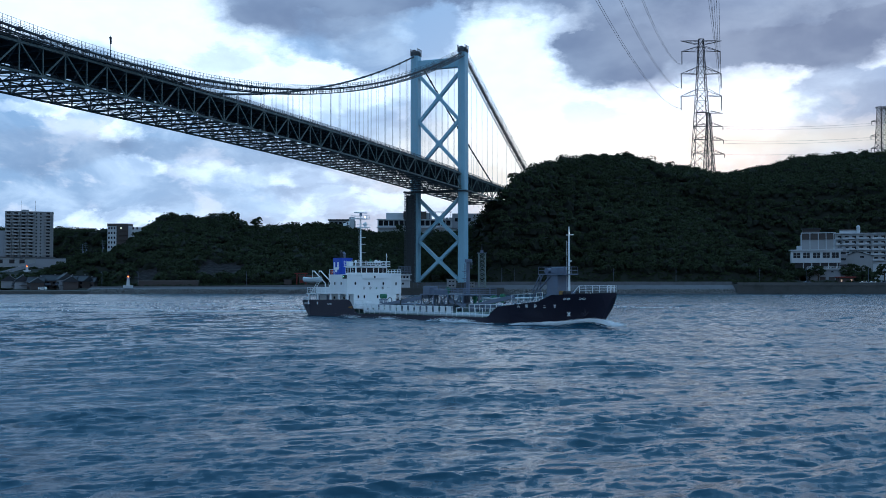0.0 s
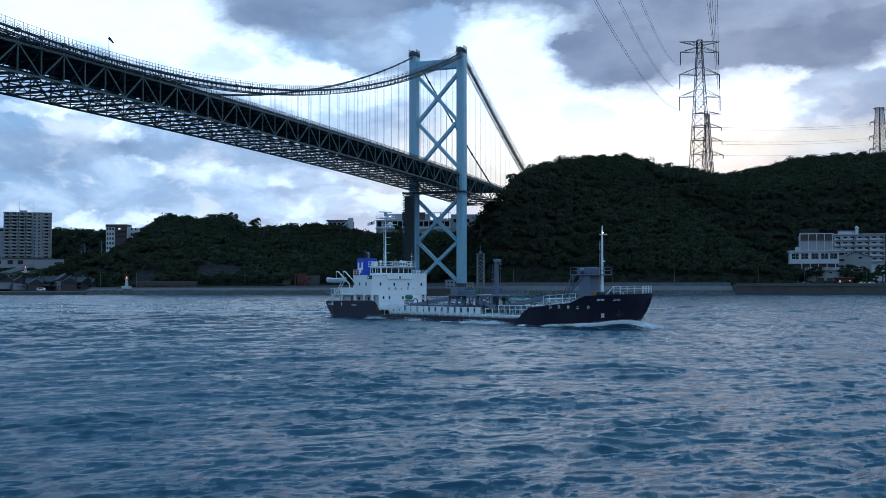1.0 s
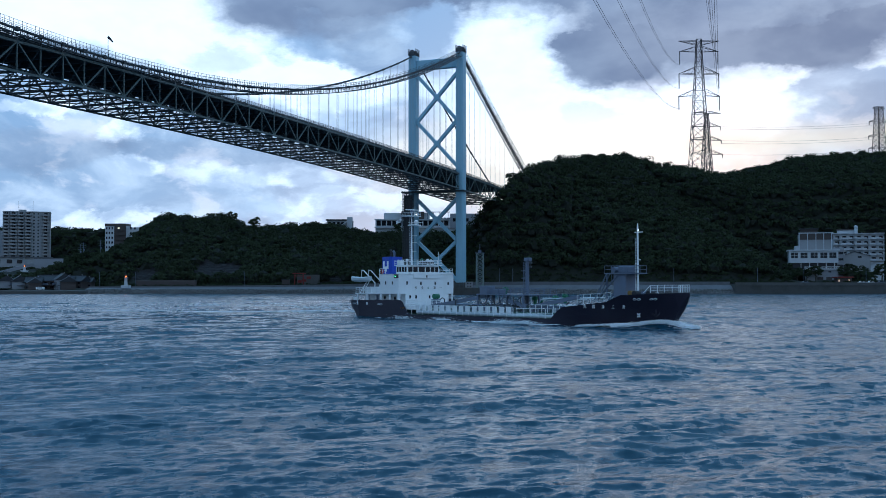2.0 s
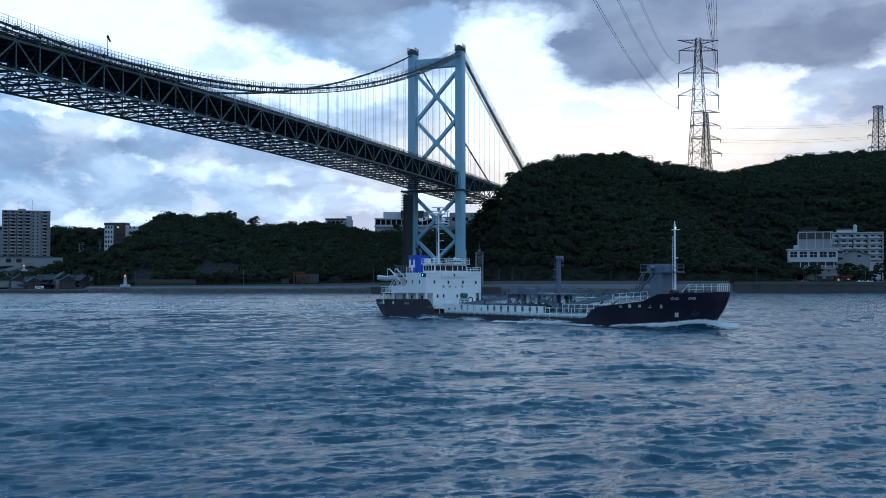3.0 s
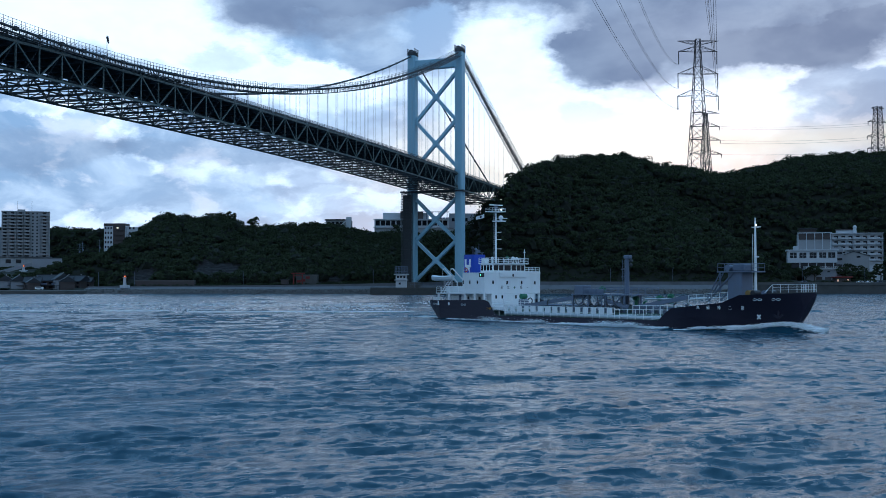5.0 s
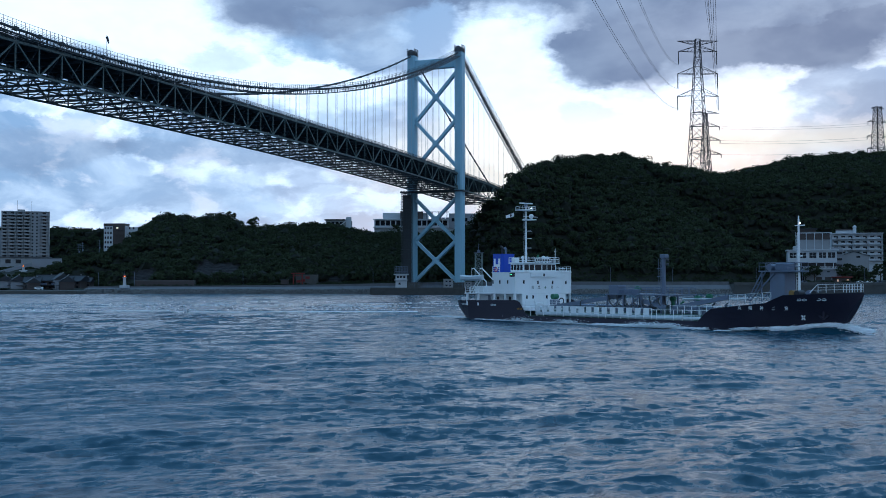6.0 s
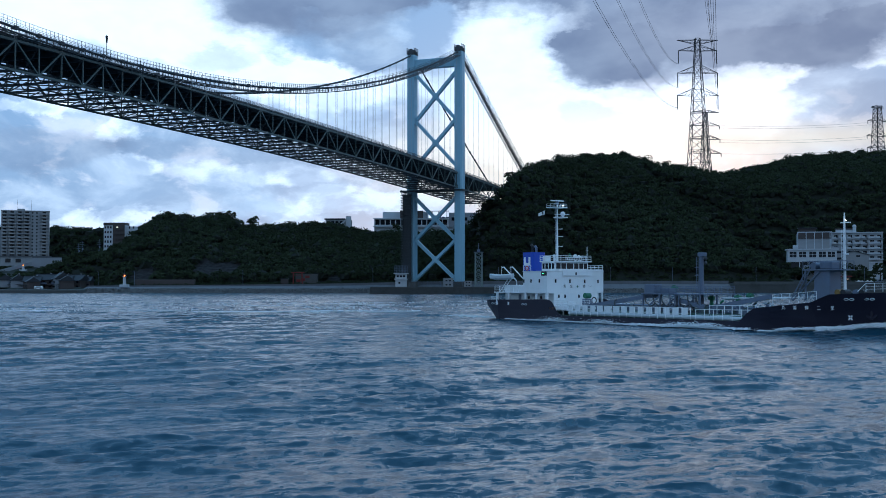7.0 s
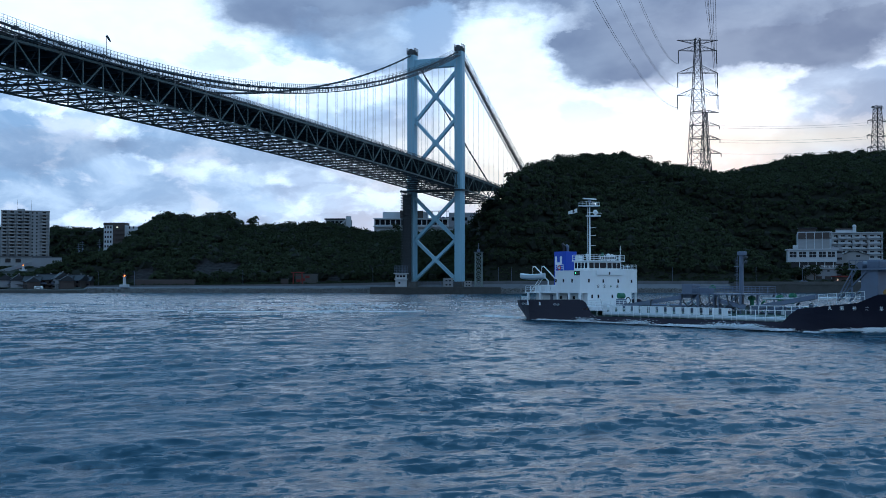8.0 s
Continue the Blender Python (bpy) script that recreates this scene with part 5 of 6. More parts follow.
    bar(bm, (43.66, -.1, 5.8), (43.66, -.1, 14.2), .04)
    part("foremast_ladder", bm, WHITE, fm)
    bm = bmesh.new()
    bar(bm, (43.4, -.3, 15.2), (45.0, -.3, 15.2), .14)
    tube(bm, [(44.0, -.3, 16), (44.0, -.3, 16.6)], .1)
    part("lamp_bracket", bm, WHITE, fm)
    bm = bmesh.new()
    bmesh.ops.create_uvsphere(bm, u_segments=8, v_segments=6, radius=.09, matrix=Matrix.Translation((44.35, -.5, 15.5)))
    part("masthead_light", bm, LAMP_WHITE, fm, "lit white masthead light")
    part("foremast_lamp", bar(bmesh.new(), (44, -.3, 10.8), (44.7, -.5, 10.8), .2), WHITE, fm)
    for x, mat in ((44.4, DULL_YELLOW), (45.3, BLACK), (47.2, GREY), (48.1, BLACK)):
        part("windlass_drum", tube(bmesh.new(), [(x, -2.8, 5.45), (x, -1.4, 5.45)], .42, 14), mat, sh)
    part("windlass_bed", box(bmesh.new(), 44, -3, 4.3, 48.6, 1.5, 5.1, .1), GREY, sh)
    railing("bow_railing", sh, [(49.2, -hull_b(49.2, 5.5) + .25, 5.55), (51, -hull_b(51, 5.5) + .2, 5.6), (53.8, -.2, 5.65), (53.8, .2, 5.65), (49.2, hull_b(49.2, 5.5) - .25, 5.55)], 1.15, 3, .9, .038)
    part("rail_end", bar(bmesh.new(), (48.2, -3.9, 5.55), (49.2, -3.5, 6.7), .09), WHITE, sh)
    railing("fore_deck_railing", sh, [(36.4, -6.3, 3.75), (43.2, -5.8, 4.25)], 1.35, 2, 1.3, .035)
    railing("fore_deck_railing", sh, [(36.4, 6.3, 3.75), (43.2, 5.8, 4.25)], 1.35, 2, 1.3, .035)
    railing("centre_railing", sh, [(23.5, -4.5, 2.0), (33.5, -4.5, 2.1)], 1.3, 2, 1.4, .06)
    part("sloping_ramp", bar(bmesh.new(), (31.6, -5.9, 1.4), (34.2, -5.9, 3.4), .9, .1), WHITE, sh)
    return sh


SHIP = build_ship()
def build_flag():
    bm = bmesh.new()
    rows = [[bm.verts.new((-1.5 * u, -.5 * u + .18 * math.sin(5 * u), .75 * v * (1 - .25 * u) - .35 * u)) for v in (0, .5, 1)] for u in (0, .25, .5, .75, 1)]
    for a, b in zip(rows, rows[1:]):
        for i in range(2):
            bm.faces.new((a[i], a[i + 1], b[i + 1], b[i]))
    flag = part("signal_flag", bm, WHITE, SHIP, "small white signal flag with a dark disc")
    flag.modifiers.new("thick", "SOLIDIFY").thickness = .03
    bm = bmesh.new()
    bmesh.ops.create_cone(bm, cap_ends=True, segments=12, radius1=.24, radius2=.24, depth=.1, matrix=axes((-.7, -.22, .2), (1, 0, 0), (0, 0, 1), (0, -1, 0)))
    part("flag_disc", bm, BLACK, flag)
    flag.matrix_basis = FLAG_AT
    return flag


FLAG_AT = pose(-17.3, -1.75, 19.4)
FLAG = build_flag()


def crest_z(x):
    """Height of the bow wave along the hull."""
    return 1.05 * math.exp(-((x - 50.3) / 3.6) ** 2) + .38 * math.exp(-((x - 44) / 5) ** 2)


def crest_off(x):
    return .25 + .17 * max(0, 52 - x)


def build_spray():
    """Bow wave, side wash and stern wash that travel with the hull: many small clots of foam."""
    rng = np.random.default_rng(21)
    pts, size = [], []
    def add(n, x0, x1, off, height_of, spread, s):
        x = rng.uniform(x0, x1, n)
        for xi in x:
            d = abs(rng.normal(0, spread))
            b = hull_b(min(xi, 51), 0) if xi > -25 else max(0, 6 + (xi + 25) * .1)
            z = height_of(xi) * rng.random() ** 1.5 * max(0, 1 - d / (3 * spread)) - .1
            pts.append((xi, -(b + off(xi) + d), z))
            size.append(s * (.5 + rng.random()))
    crest = lambda x: crest_z(x) + .12
    add(9000, 43, 53.2, crest_off, crest, .36, .085)
    add(5000, 46, 53.0, lambda x: crest_off(x) * .5, crest, .30, .08)
    add(1300, 36, 44, crest_off, crest, .22, .06)
    add(2200, 51, 55.6, lambda x: .05, lambda x: max(.15, .75 - .18 * abs(x - 52)), .55, .065)
    add(160, 31, 43, lambda x: .4, lambda x: .25, .4, .06)
    add(4200, 10, 33, lambda x: .4, lambda x: .42, .6, .085)
    add(2400, -22, 12, lambda x: .3, lambda x: .24, .55, .065)
    add(1500, -44, -26, lambda x: -3.0, lambda x: .2, 2.5, .07)
    # foam lying on the crest of the bow wave
    for _ in range(15000):
        x = 55.2 - 17 * rng.random() ** 1.7
        d = rng.normal() * (.30 if x < 51 else .45)
        b = hull_b(min(x, 51), 0) if x < 52 else .05
        pts.append((x, -(b + crest_off(x) * rng.uniform(.55, 1.05) + d), crest_z(x) * (.95 - .35 * abs(d)) + .16 * abs(rng.normal())))
        size.append(.085 * (.5 + rng.random()))
    # a few breaking crests beside the hull
    for cx, n in ((25.5, 1500), (21.0, 900), (4.0, 400), (-8, 320)):
        for _ in range(n):
            pts.append((cx + rng.normal() * 1.5, -7.6 - abs(rng.normal()) * .8, abs(rng.normal()) * .36))
            size.append(.075 * (.5 + rng.random()))
    P, S = np.array(pts), np.array(size)
    P[:, 2] = np.where(P[:, 0] > 43, P[:, 2], P[:, 2] * .8 + .06)
    v = np.array([(1, 0, 0), (-.5, .87, 0), (-.5, -.87, 0), (0, 0, .7), (0, 0, -.5)])
    t = np.array([(0, 1, 3), (1, 2, 3), (2, 0, 3), (1, 0, 4), (2, 1, 4), (0, 2, 4)])
    co = (P[:, None] + v[None] * S[:, None, None] * rng.uniform(.6, 1.6, (len(P), len(v), 1)) * np.where((P[:, :1] > 43)[:, None], np.array([[[1.7, 1.0, .75]]]), np.array([[[2.6, 1.5, .35]]]))).reshape(-1, 3)
    f = (t[None] + (np.arange(len(P)) * len(v))[:, None, None]).reshape(-1, 3)
    ob = new("bow_wave", arrays("bow_wave", co, f, FOAM))
    # the smooth swell of water under the foam
    bm = bmesh.new()
    rows = []
    for i in range(34):
        x = 34 + 21 * i / 33
        b = hull_b(min(x, 51), 0) if x < 52 else .05
        h, d = crest_z(x), crest_off(x)
        rows.append([bm.verts.new((x, -(b + o), z)) for o, z in ((-.6, h * .75 - .1), (d * .5, h * .9 - .08), (d, h - .08), (d + .35, h * .8 - .1), (d + .9, h * .42 - .12), (d + 1.7, h * .14 - .14), (d + 2.8, -.25), (d + 2.8, -.8), (-.6, -.8))])
    for a, b in zip(rows, rows[1:]):
        for i in range(9):
            bm.faces.new((a[i], a[(i + 1) % 9], b[(i + 1) % 9], b[i]))
    bm.faces.new(rows[0][::-1])
    bm.faces.new(rows[-1])
    for f in bm.faces:
        f.smooth = True
    part("wave_body", bm, WATER, ob, "dark smooth slope of the bow wave")
    return tagged(ob, "white foaming bow wave and wash along the ship's side", "foam", kind="stuff")


SPRAY = build_spray()


def build_glint_flecks():
    """White flecks modelled for sky glints: streaks, and a line edging the tidal stream."""
    rng = np.random.default_rng(8)
    n = 4200
    streak = rng.integers(0, 110, n)
    cx, cy = rng.uniform(-150, 60, 110), 312 + rng.normal(0, 34, 110)
    x = cx[streak] + rng.normal(0, 3.2, n)
    y = cy[streak] + rng.normal(0, .8, n) + .12 * (x - cx[streak])
    size = rng.uniform(.04, .14, n)
    line = 5200
    lx = rng.uniform(-150, -8, line)
    ly = 262 + .10 * lx + 7 * np.sin(lx / 21) + 3 * np.sin(lx / 6.5) + rng.normal(0, 1.5, line)
    x, y = np.concatenate([x, lx]), np.concatenate([y, ly])
    size = np.concatenate([size, rng.uniform(.03, .12, line)])
    P = np.stack([x, y, np.full(len(x), .12)], 1)
    v = np.array([(1, 0, 0), (-.5, .87, 0), (-.5, -.87, 0), (0, 0, .8), (0, 0, -3.0)])
    t = np.array([(0, 1, 3), (1, 2, 3), (2, 0, 3), (1, 0, 4), (2, 1, 4), (0, 2, 4)])
    co = (P[:, None] + v[None] * size[:, None, None] * rng.uniform(.6, 1.5, (len(P), len(v), 1)) * np.array([2.6, 1, .9])).reshape(-1, 3)
    f = (t[None] + (np.arange(len(P)) * len(v))[:, None, None]).reshape(-1, 3)
    return tagged(new("whitecaps", arrays("whitecaps", co, f, FOAM)), "scattered white flecks standing in for glints on the strait", "foam", kind="stuff")


GLINTS = build_glint_flecks()

# ---------------------------------------------------------------- buildings
def win_mesh(w, h, mat=None):
    return to_mesh("window", box(bmesh.new(), -w / 2, -.08, -h / 2, w / 2, .05, h / 2), mat or PANE)


def frame_mesh(w, h, mat):
    bm = bmesh.new()
    t = .12
    box(bm, -w / 2 - t, -.14, -h / 2 - t, w / 2 + t, 0, -h / 2)
    box(bm, -w / 2 - t, -.14, h / 2, w / 2 + t, 0, h / 2 + t)
    box(bm, -w / 2 - t, -.14, -h / 2, -w / 2, 0, h / 2)
    box(bm, w / 2, -.14, -h / 2, w / 2 + t, 0, h / 2)
    return to_mesh("window_frame", bm, mat)


def build_high_rise():
    d = 800
    w, z0 = 33.5, height(456, d)
    hgt = height(374, d) - z0
    b = thing("apartment_tower", pose(spot(5, d), d - 4, z0, 0, 0, 19), "beige fourteen-storey apartment tower with stacked balconies", "apartment building")
    part("body", box(bmesh.new(), 0, 0, -6, w, 15, hgt), WALL_BEIGE, b)
    part("parapet", box(bmesh.new(), -.2, -.3, hgt, w + .2, 15.2, hgt + .7), WALL_BEIGE, b)
    part("lift_house", box(bmesh.new(), w * .33, 4, hgt, w * .48, 9, hgt + 2.2, .1), WALL_BEIGE, b)
    for x in (w * .32, w * .62):
        part("roof_aerial", bar(bmesh.new(), (x, 6, hgt), (x, 6, hgt + 9), .15), PYLON, b)
    n = 14
    fh = hgt / n
    bays = [(.01, .13), (.15, .30), (.32, .45), (.47, .60), (.80, .99)]
    wm = win_mesh(2.5, 1.7)
    sm = win_mesh(1.1, 1.0)
    for i in range(n):
        z = i * fh
        for k, (a, c) in enumerate(bays):
            bm = bmesh.new()
            out = (1.2, 2.2, 1.5, 2.4, 1.3)[k]
            box(bm, w * a, -out, z, w * c, 0, z + .2)
            box(bm, w * a, -out, z + .2, w * (a * .45 + c * .55), -out + .15, z + 1.15)
            box(bm, w * (a * .45 + c * .55), -out + .3, z + .2, w * c, -out + .42, z + 1.0)
            box(bm, w * a, -out + .15, z + .2, w * a + .2, 0, z + fh)
            box(bm, w * c - .2, -out + .42, z + .2, w * c, 0, z + fh)
            part("balcony", bm, WALL_BEIGE, b)
            part("window", wm, PANE, b, m=pose(w * (a + c) / 2, 0, z + 1.45))
        for a in (.65, .74):
            part("window", sm, PANE, b, m=pose(w * a, 0, z + 1.4))
    # lower wing and podium
    part("side_wing", box(bmesh.new(), -16, 2, -6, -.05, 14, height(407, d) - z0), WALL_GREY, b)
    pod = part("podium", box(bmesh.new(), -30, -16, height(468, 780) - z0 - 4, w + 1, -1.5, .3), WALL_BEIGE, b)
    part("podium_slab", box(bmesh.new(), -31, -16.8, .3, w + 2, -1.5, .9), CONCRETE, pod)
    for x in (-20, -12, -4, 4, 11):
        part("podium_opening", box(bmesh.new(), x, -16.1, -4.0, x + 3.6, -15.8, -1.2), PANE, pod)
    rw = thing("retaining_wall", pose(0, 0, 0), "pale concrete retaining wall and sloping ramp below the apartment tower", "retaining wall")
    dd = 758
    pale = WALL_GREY
    part("wall", box(bmesh.new(), spot(57, dd), dd, 13, spot(109, dd), dd + .6, height(456.5, dd), .1), pale, rw)
    part("coping", box(bmesh.new(), spot(57, dd), dd - .15, height(456.5, dd), spot(109, dd), dd + .75, height(455.5, dd), .05), CONCRETE, rw)
    a, c = (spot(57, dd), dd - 1, height(466, dd)), (spot(-14, dd - 28), dd - 28, height(485, dd - 28))
    part("ramp_wall", bar(bmesh.new(), a, c, .6, 2.4), pale, rw)


def build_mid_block():
    d = 800
    w, z0, z1 = spot(222, d) - spot(183, d), height(441, d), height(399, d)
    b = thing("office_block", pose(spot(183, d), d, z0), "five-storey white and dark brown block among the trees", "building")
    h = z1 - z0
    part("body", box(bmesh.new(), 0, 0, -6, w, 12, h), WALL_WHITE, b)
    part("dark_stair_tower", box(bmesh.new(), w * .42, -.5, -2, w * .95, .02, h + 1.2), WALL_BROWN, b)
    part("roof_deck", box(bmesh.new(), -.2, -.3, h, w * .95, 12.2, h + 2.0), WALL_BROWN, b)
    part("annex", box(bmesh.new(), w, 1, -6, w + 9, 11, h - .8), WALL_WHITE, b)
    wm, fm = win_mesh(1.1, 1.7), frame_mesh(1.1, 1.7, WALL_WHITE)
    for i in range(5):
        for x in (1.2, 3.2, 5.3):
            o = part("window", wm, PANE, b, m=pose(x, 0, 2.0 + i * h / 5))
            part("window_frame", fm, WALL_WHITE, o)
        part("window", wm, PANE, b, m=pose(w + 2.5, 1, 2.0 + i * h / 5))
        part("window", wm, PANE, b, m=pose(w + 5.5, 1, 2.0 + i * h / 5))
        bm = bmesh.new()
        box(bm, w * .5, -1.4, i * h / 5 + .2, w * .9, -.5, i * h / 5 + 1.1)
        part("balcony", bm, WALL_BROWN, b)
    part("window", win_mesh(1.4, .8, glow("lit_room", (1, .82, .55), 1.2)), PANE, b, "lit window", pose(w * .62, -.5, h - 1.4))


def build_hall():
    d = 775
    x0 = spot(662, d)
    w, z0, z1 = spot(846, d) - x0, height(409, d), height(375, d)
    b = thing("hilltop_hall", pose(x0, d, z0), "pale blue-white modern hall with glazed terraces on the hilltop", "building")
    h = z1 - z0
    lo = h * .62
    part("lower_storey", box(bmesh.new(), 0, 0, -5, w, 20, lo), WALL_WHITE, b)
    part("upper_storey", box(bmesh.new(), 6, 3, lo, w * .52, 20, h), WALL_WHITE, b)
    part("east_wing", box(bmesh.new(), w * .72, -1, lo * .3, w, 20, h * .95), WALL_GREY, b)
    part("terrace_slab", box(bmesh.new(), -.6, -2.2, lo * .32, w * .72, 0, lo * .32 + .7), WALL_WHITE, b)
    part("roof_slab", box(bmesh.new(), -.6, -1.4, lo, w * .72, 0, lo + .6), WALL_WHITE, b)
    part("dark_loft", box(bmesh.new(), w * .25, -.4, lo + .7, w * .47, 2.9, h + .8), WALL_BROWN, b)
    for i in range(14):
        x = 1.4 + i * w * .05
        part("window", win_mesh(3.0, lo * .42), PANE, b, m=pose(x + 1, 0, lo * .73))
        part("pier", box(bmesh.new(), x - 1.1, -2.2, -4, x - .7, -1.8, lo), WALL_WHITE, b)
    for i in range(5):
        part("balcony_railing", box(bmesh.new(), w * .55 + i * 2.6, -2.2, lo + .6, w * .55 + i * 2.6 + 2.3, -2.1, lo + 1.6), GREY, b)
    for i in range(3):
        part("window", win_mesh(2.2, 2.4), PANE, b, m=pose(w * .76 + i * 4.6, -1, h * .62))
    bm = bmesh.new()
    for x in (w * .50, w * .56, w * .62, w * .70):
        bar(bm, (x, 2, lo), (x, 2, h + .6), .4)
    bar(bm, (w * .47, 2, h + .6), (w * .72, 2, h + .6), .5)
    part("pergola", bm, GREY, b)
    # gabled school behind the trees
    d = 755
    s = thing("school_building", pose(spot(576, d), d, height(403, d)), "pale building with a stair tower and green roof behind the trees", "building")
    w2, h2 = spot(621, d) - spot(576, d), height(386, d) - height(403, d)
    part("body", box(bmesh.new(), 0, 0, -4, w2, 10, h2 - 1.2), WALL_BEIGE, s)
    part("roof", box(bmesh.new(), -.8, -.8, h2 - 1.2, w2 - 4, 10.5, h2 - .3, .1), ROOF, s)
    part("stair_tower", box(bmesh.new(), w2 - 3.6, -1, -4, w2, 3, h2 + 1.2), WALL_WHITE, s)
    part("outer_stair", bar(bmesh.new(), (w2 - 10, -1.2, 0), (w2 - 3.4, -1.2, h2 - 1.5), .6, .8), WALL_WHITE, s)
    for i in range(4):
        part("window", win_mesh(2, 1.6), PANE, s, m=pose(2 + i * 3, 0, h2 - 3))


def build_hotel():
    d = 640
    sx = lambda p: spot(p, d) - spot(1394, d)
    sz = lambda p: height(p, d) - 6.6
    b = thing("hotel", pose(spot(1394, d), d, 6.6, 0, 0, -15), "white terraced hotel with wide windows above the shore road", "building")
    part("base_storey", box(bmesh.new(), sx(1424), 0, 0, sx(1476), 16, sz(470)), WALL_GREY, b)
    part("banquet_storey", box(bmesh.new(), 0, -1.5, sz(464), sx(1476), 16, sz(443)), WALL_WHITE, b)
    part("flat_roof", box(bmesh.new(), -.8, -2.3, sz(443), sx(1479), 16.5, sz(441)), WALL_WHITE, b)
    part("mid_floor", box(bmesh.new(), sx(1420), -1.0, sz(476), sx(1478), 16, sz(474)), WALL_WHITE, b)
    part("upper_block", box(bmesh.new(), sx(1412), 3, sz(441), sx(1466), 18, sz(413)), WALL_BEIGE, b)
    part("low_wing", box(bmesh.new(), sx(1405), 4, sz(441), sx(1412), 14, sz(434)), WALL_WHITE, b)
    part("side_wing", box(bmesh.new(), sx(1466), 5, 0, sx(1487), 20, sz(437)), WALL_GREY, b)
    for q in (447, 458, 469):
        part("window", win_mesh(3.4, 1.3), PANE, b, m=pose(sx(1481), 5, sz(q)))
    part("roof_screen", box(bmesh.new(), sx(1412), 2.6, sz(423), sx(1468), 2.9, sz(413)), WALL_BROWN, b)
    for p in (1412, 1426, 1440, 1453, 1466):
        part("screen_post", box(bmesh.new(), sx(p) - .2, 2.2, sz(441), sx(p) + .2, 3, sz(411)), WALL_WHITE, b)
    part("screen_cap", box(bmesh.new(), sx(1411), 2.1, sz(412), sx(1469), 3, sz(410.5)), WALL_WHITE, b)
    part("penthouse", box(bmesh.new(), sx(1415), 8, sz(413), sx(1444), 14, sz(404)), WALL_BROWN, b)
    part("penthouse_roof", box(bmesh.new(), sx(1413), 7, sz(404), sx(1446), 15, sz(402.5)), ROOF, b)
    wm = win_mesh(3.9, 3.2)
    fm = frame_mesh(3.9, 3.2, WALL_WHITE)
    mull = bmesh.new()
    box(mull, -.08, -.14, -1.6, .08, -.02, 1.6)
    box(mull, -1.95, -.13, -.05, 1.95, -.02, .05)
    mull = to_mesh("mullion", mull, WALL_WHITE)
    for p in (1403, 1419, 1436, 1452, 1467):
        o = part("window", wm, PANE, b, m=pose(sx(p), -1.5, sz(451)))
        part("window_frame", fm, WALL_WHITE, o)
        part("mullion", mull, WALL_WHITE, o)
    part("loggia", box(bmesh.new(), sx(1400), -.6, sz(474), sx(1474), -.1, sz(464.3)), PANE, b, "dark recessed loggia")
    railing("terrace_railing", b, [(sx(1420), -2, sz(474)), (sx(1478), -2, sz(474))], 1.1, 3, 1.6, .06)
    for p in (1414, 1428, 1442, 1456, 1470):
        part("loggia_post", box(bmesh.new(), sx(p) - .2, -1.2, sz(474), sx(p) + .2, -.8, sz(464)), WALL_WHITE, b)
    for p, q in ((1430, 483), (1446, 480), (1462, 480)):
        part("window", win_mesh(1.4, .7), PANE, b, m=pose(sx(p), 0, sz(q)))
    for p in (1441, 1456):
        part("garage_door", box(bmesh.new(), sx(p), -.1, .3, sx(p + 10), .05, 3.0), WALL_BROWN, b)
    # gabled annex
    g = thing("gabled_house", pose(spot(1488, 650), 650, 6.6, 0, 0, -15), "pale gabled house beside the hotel", "house")
    w = spot(1535, 650) - spot(1488, 650)
    e, r = height(452, 650) - 6.6, height(445, 650) - 6.6
    bm = bmesh.new()
    front = [bm.verts.new(p) for p in ((0, 0, 0), (w, 0, 0), (w, 0, e), (w * .45, 0, r), (0, 0, e))]
    back = [bm.verts.new(p) for p in ((0, 12, 0), (w, 12, 0), (w, 12, e), (w * .45, 12, r), (0, 12, e))]
    bm.faces.new(front)
    bm.faces.new(back[::-1])
    for i in range(5):
        bm.faces.new((front[i], back[i], back[(i + 1) % 5], front[(i + 1) % 5]))
    part("body", bm, WALL_BEIGE, g)
    bm = bmesh.new()
    for a, c in (((-.6, e - .15), (w * .45, r + .2)), ((w * .45, r + .2), (w + .6, e - .15))):
        q = [bm.verts.new(p) for p in ((a[0], -.6, a[1]), (c[0], -.6, c[1]), (c[0], 12.6, c[1]), (a[0], 12.6, a[1]), (a[0], -.6, a[1] + .25), (c[0], -.6, c[1] + .25), (c[0], 12.6, c[1] + .25), (a[0], 12.6, a[1] + .25))]
        for f in ((3, 2, 1, 0), (4, 5, 6, 7), (0, 1, 5, 4), (1, 2, 6, 5), (2, 3, 7, 6), (3, 0, 4, 7)):
            bm.faces.new([q[i] for i in f])
    part("roof", bm, ROOF, g)
    part("window", win_mesh(2.2, 1.0), PANE, g, m=pose(w * .62, 0, e - .6))
    # apartment house with long balconies
    d = 690
    sx2 = lambda p: spot(p, d) - spot(1472, d)
    z0 = height(460, d)
    a = thing("apartment_house", pose(spot(1472, d), d, z0, 0, 0, -15), "white five-storey apartment house with long balconies and water tank", "apartment building")
    h = height(413, d) - z0
    w = sx2(1556)
    part("body", box(bmesh.new(), 0, 0, -16, w, 12, h), WALL_WHITE, a)
    part("roof_edge", box(bmesh.new(), -.5, -1.8, h, w + .5, 12, h + .5), WALL_WHITE, a)
    n = 5
    wm = win_mesh(2.4, 1.7)
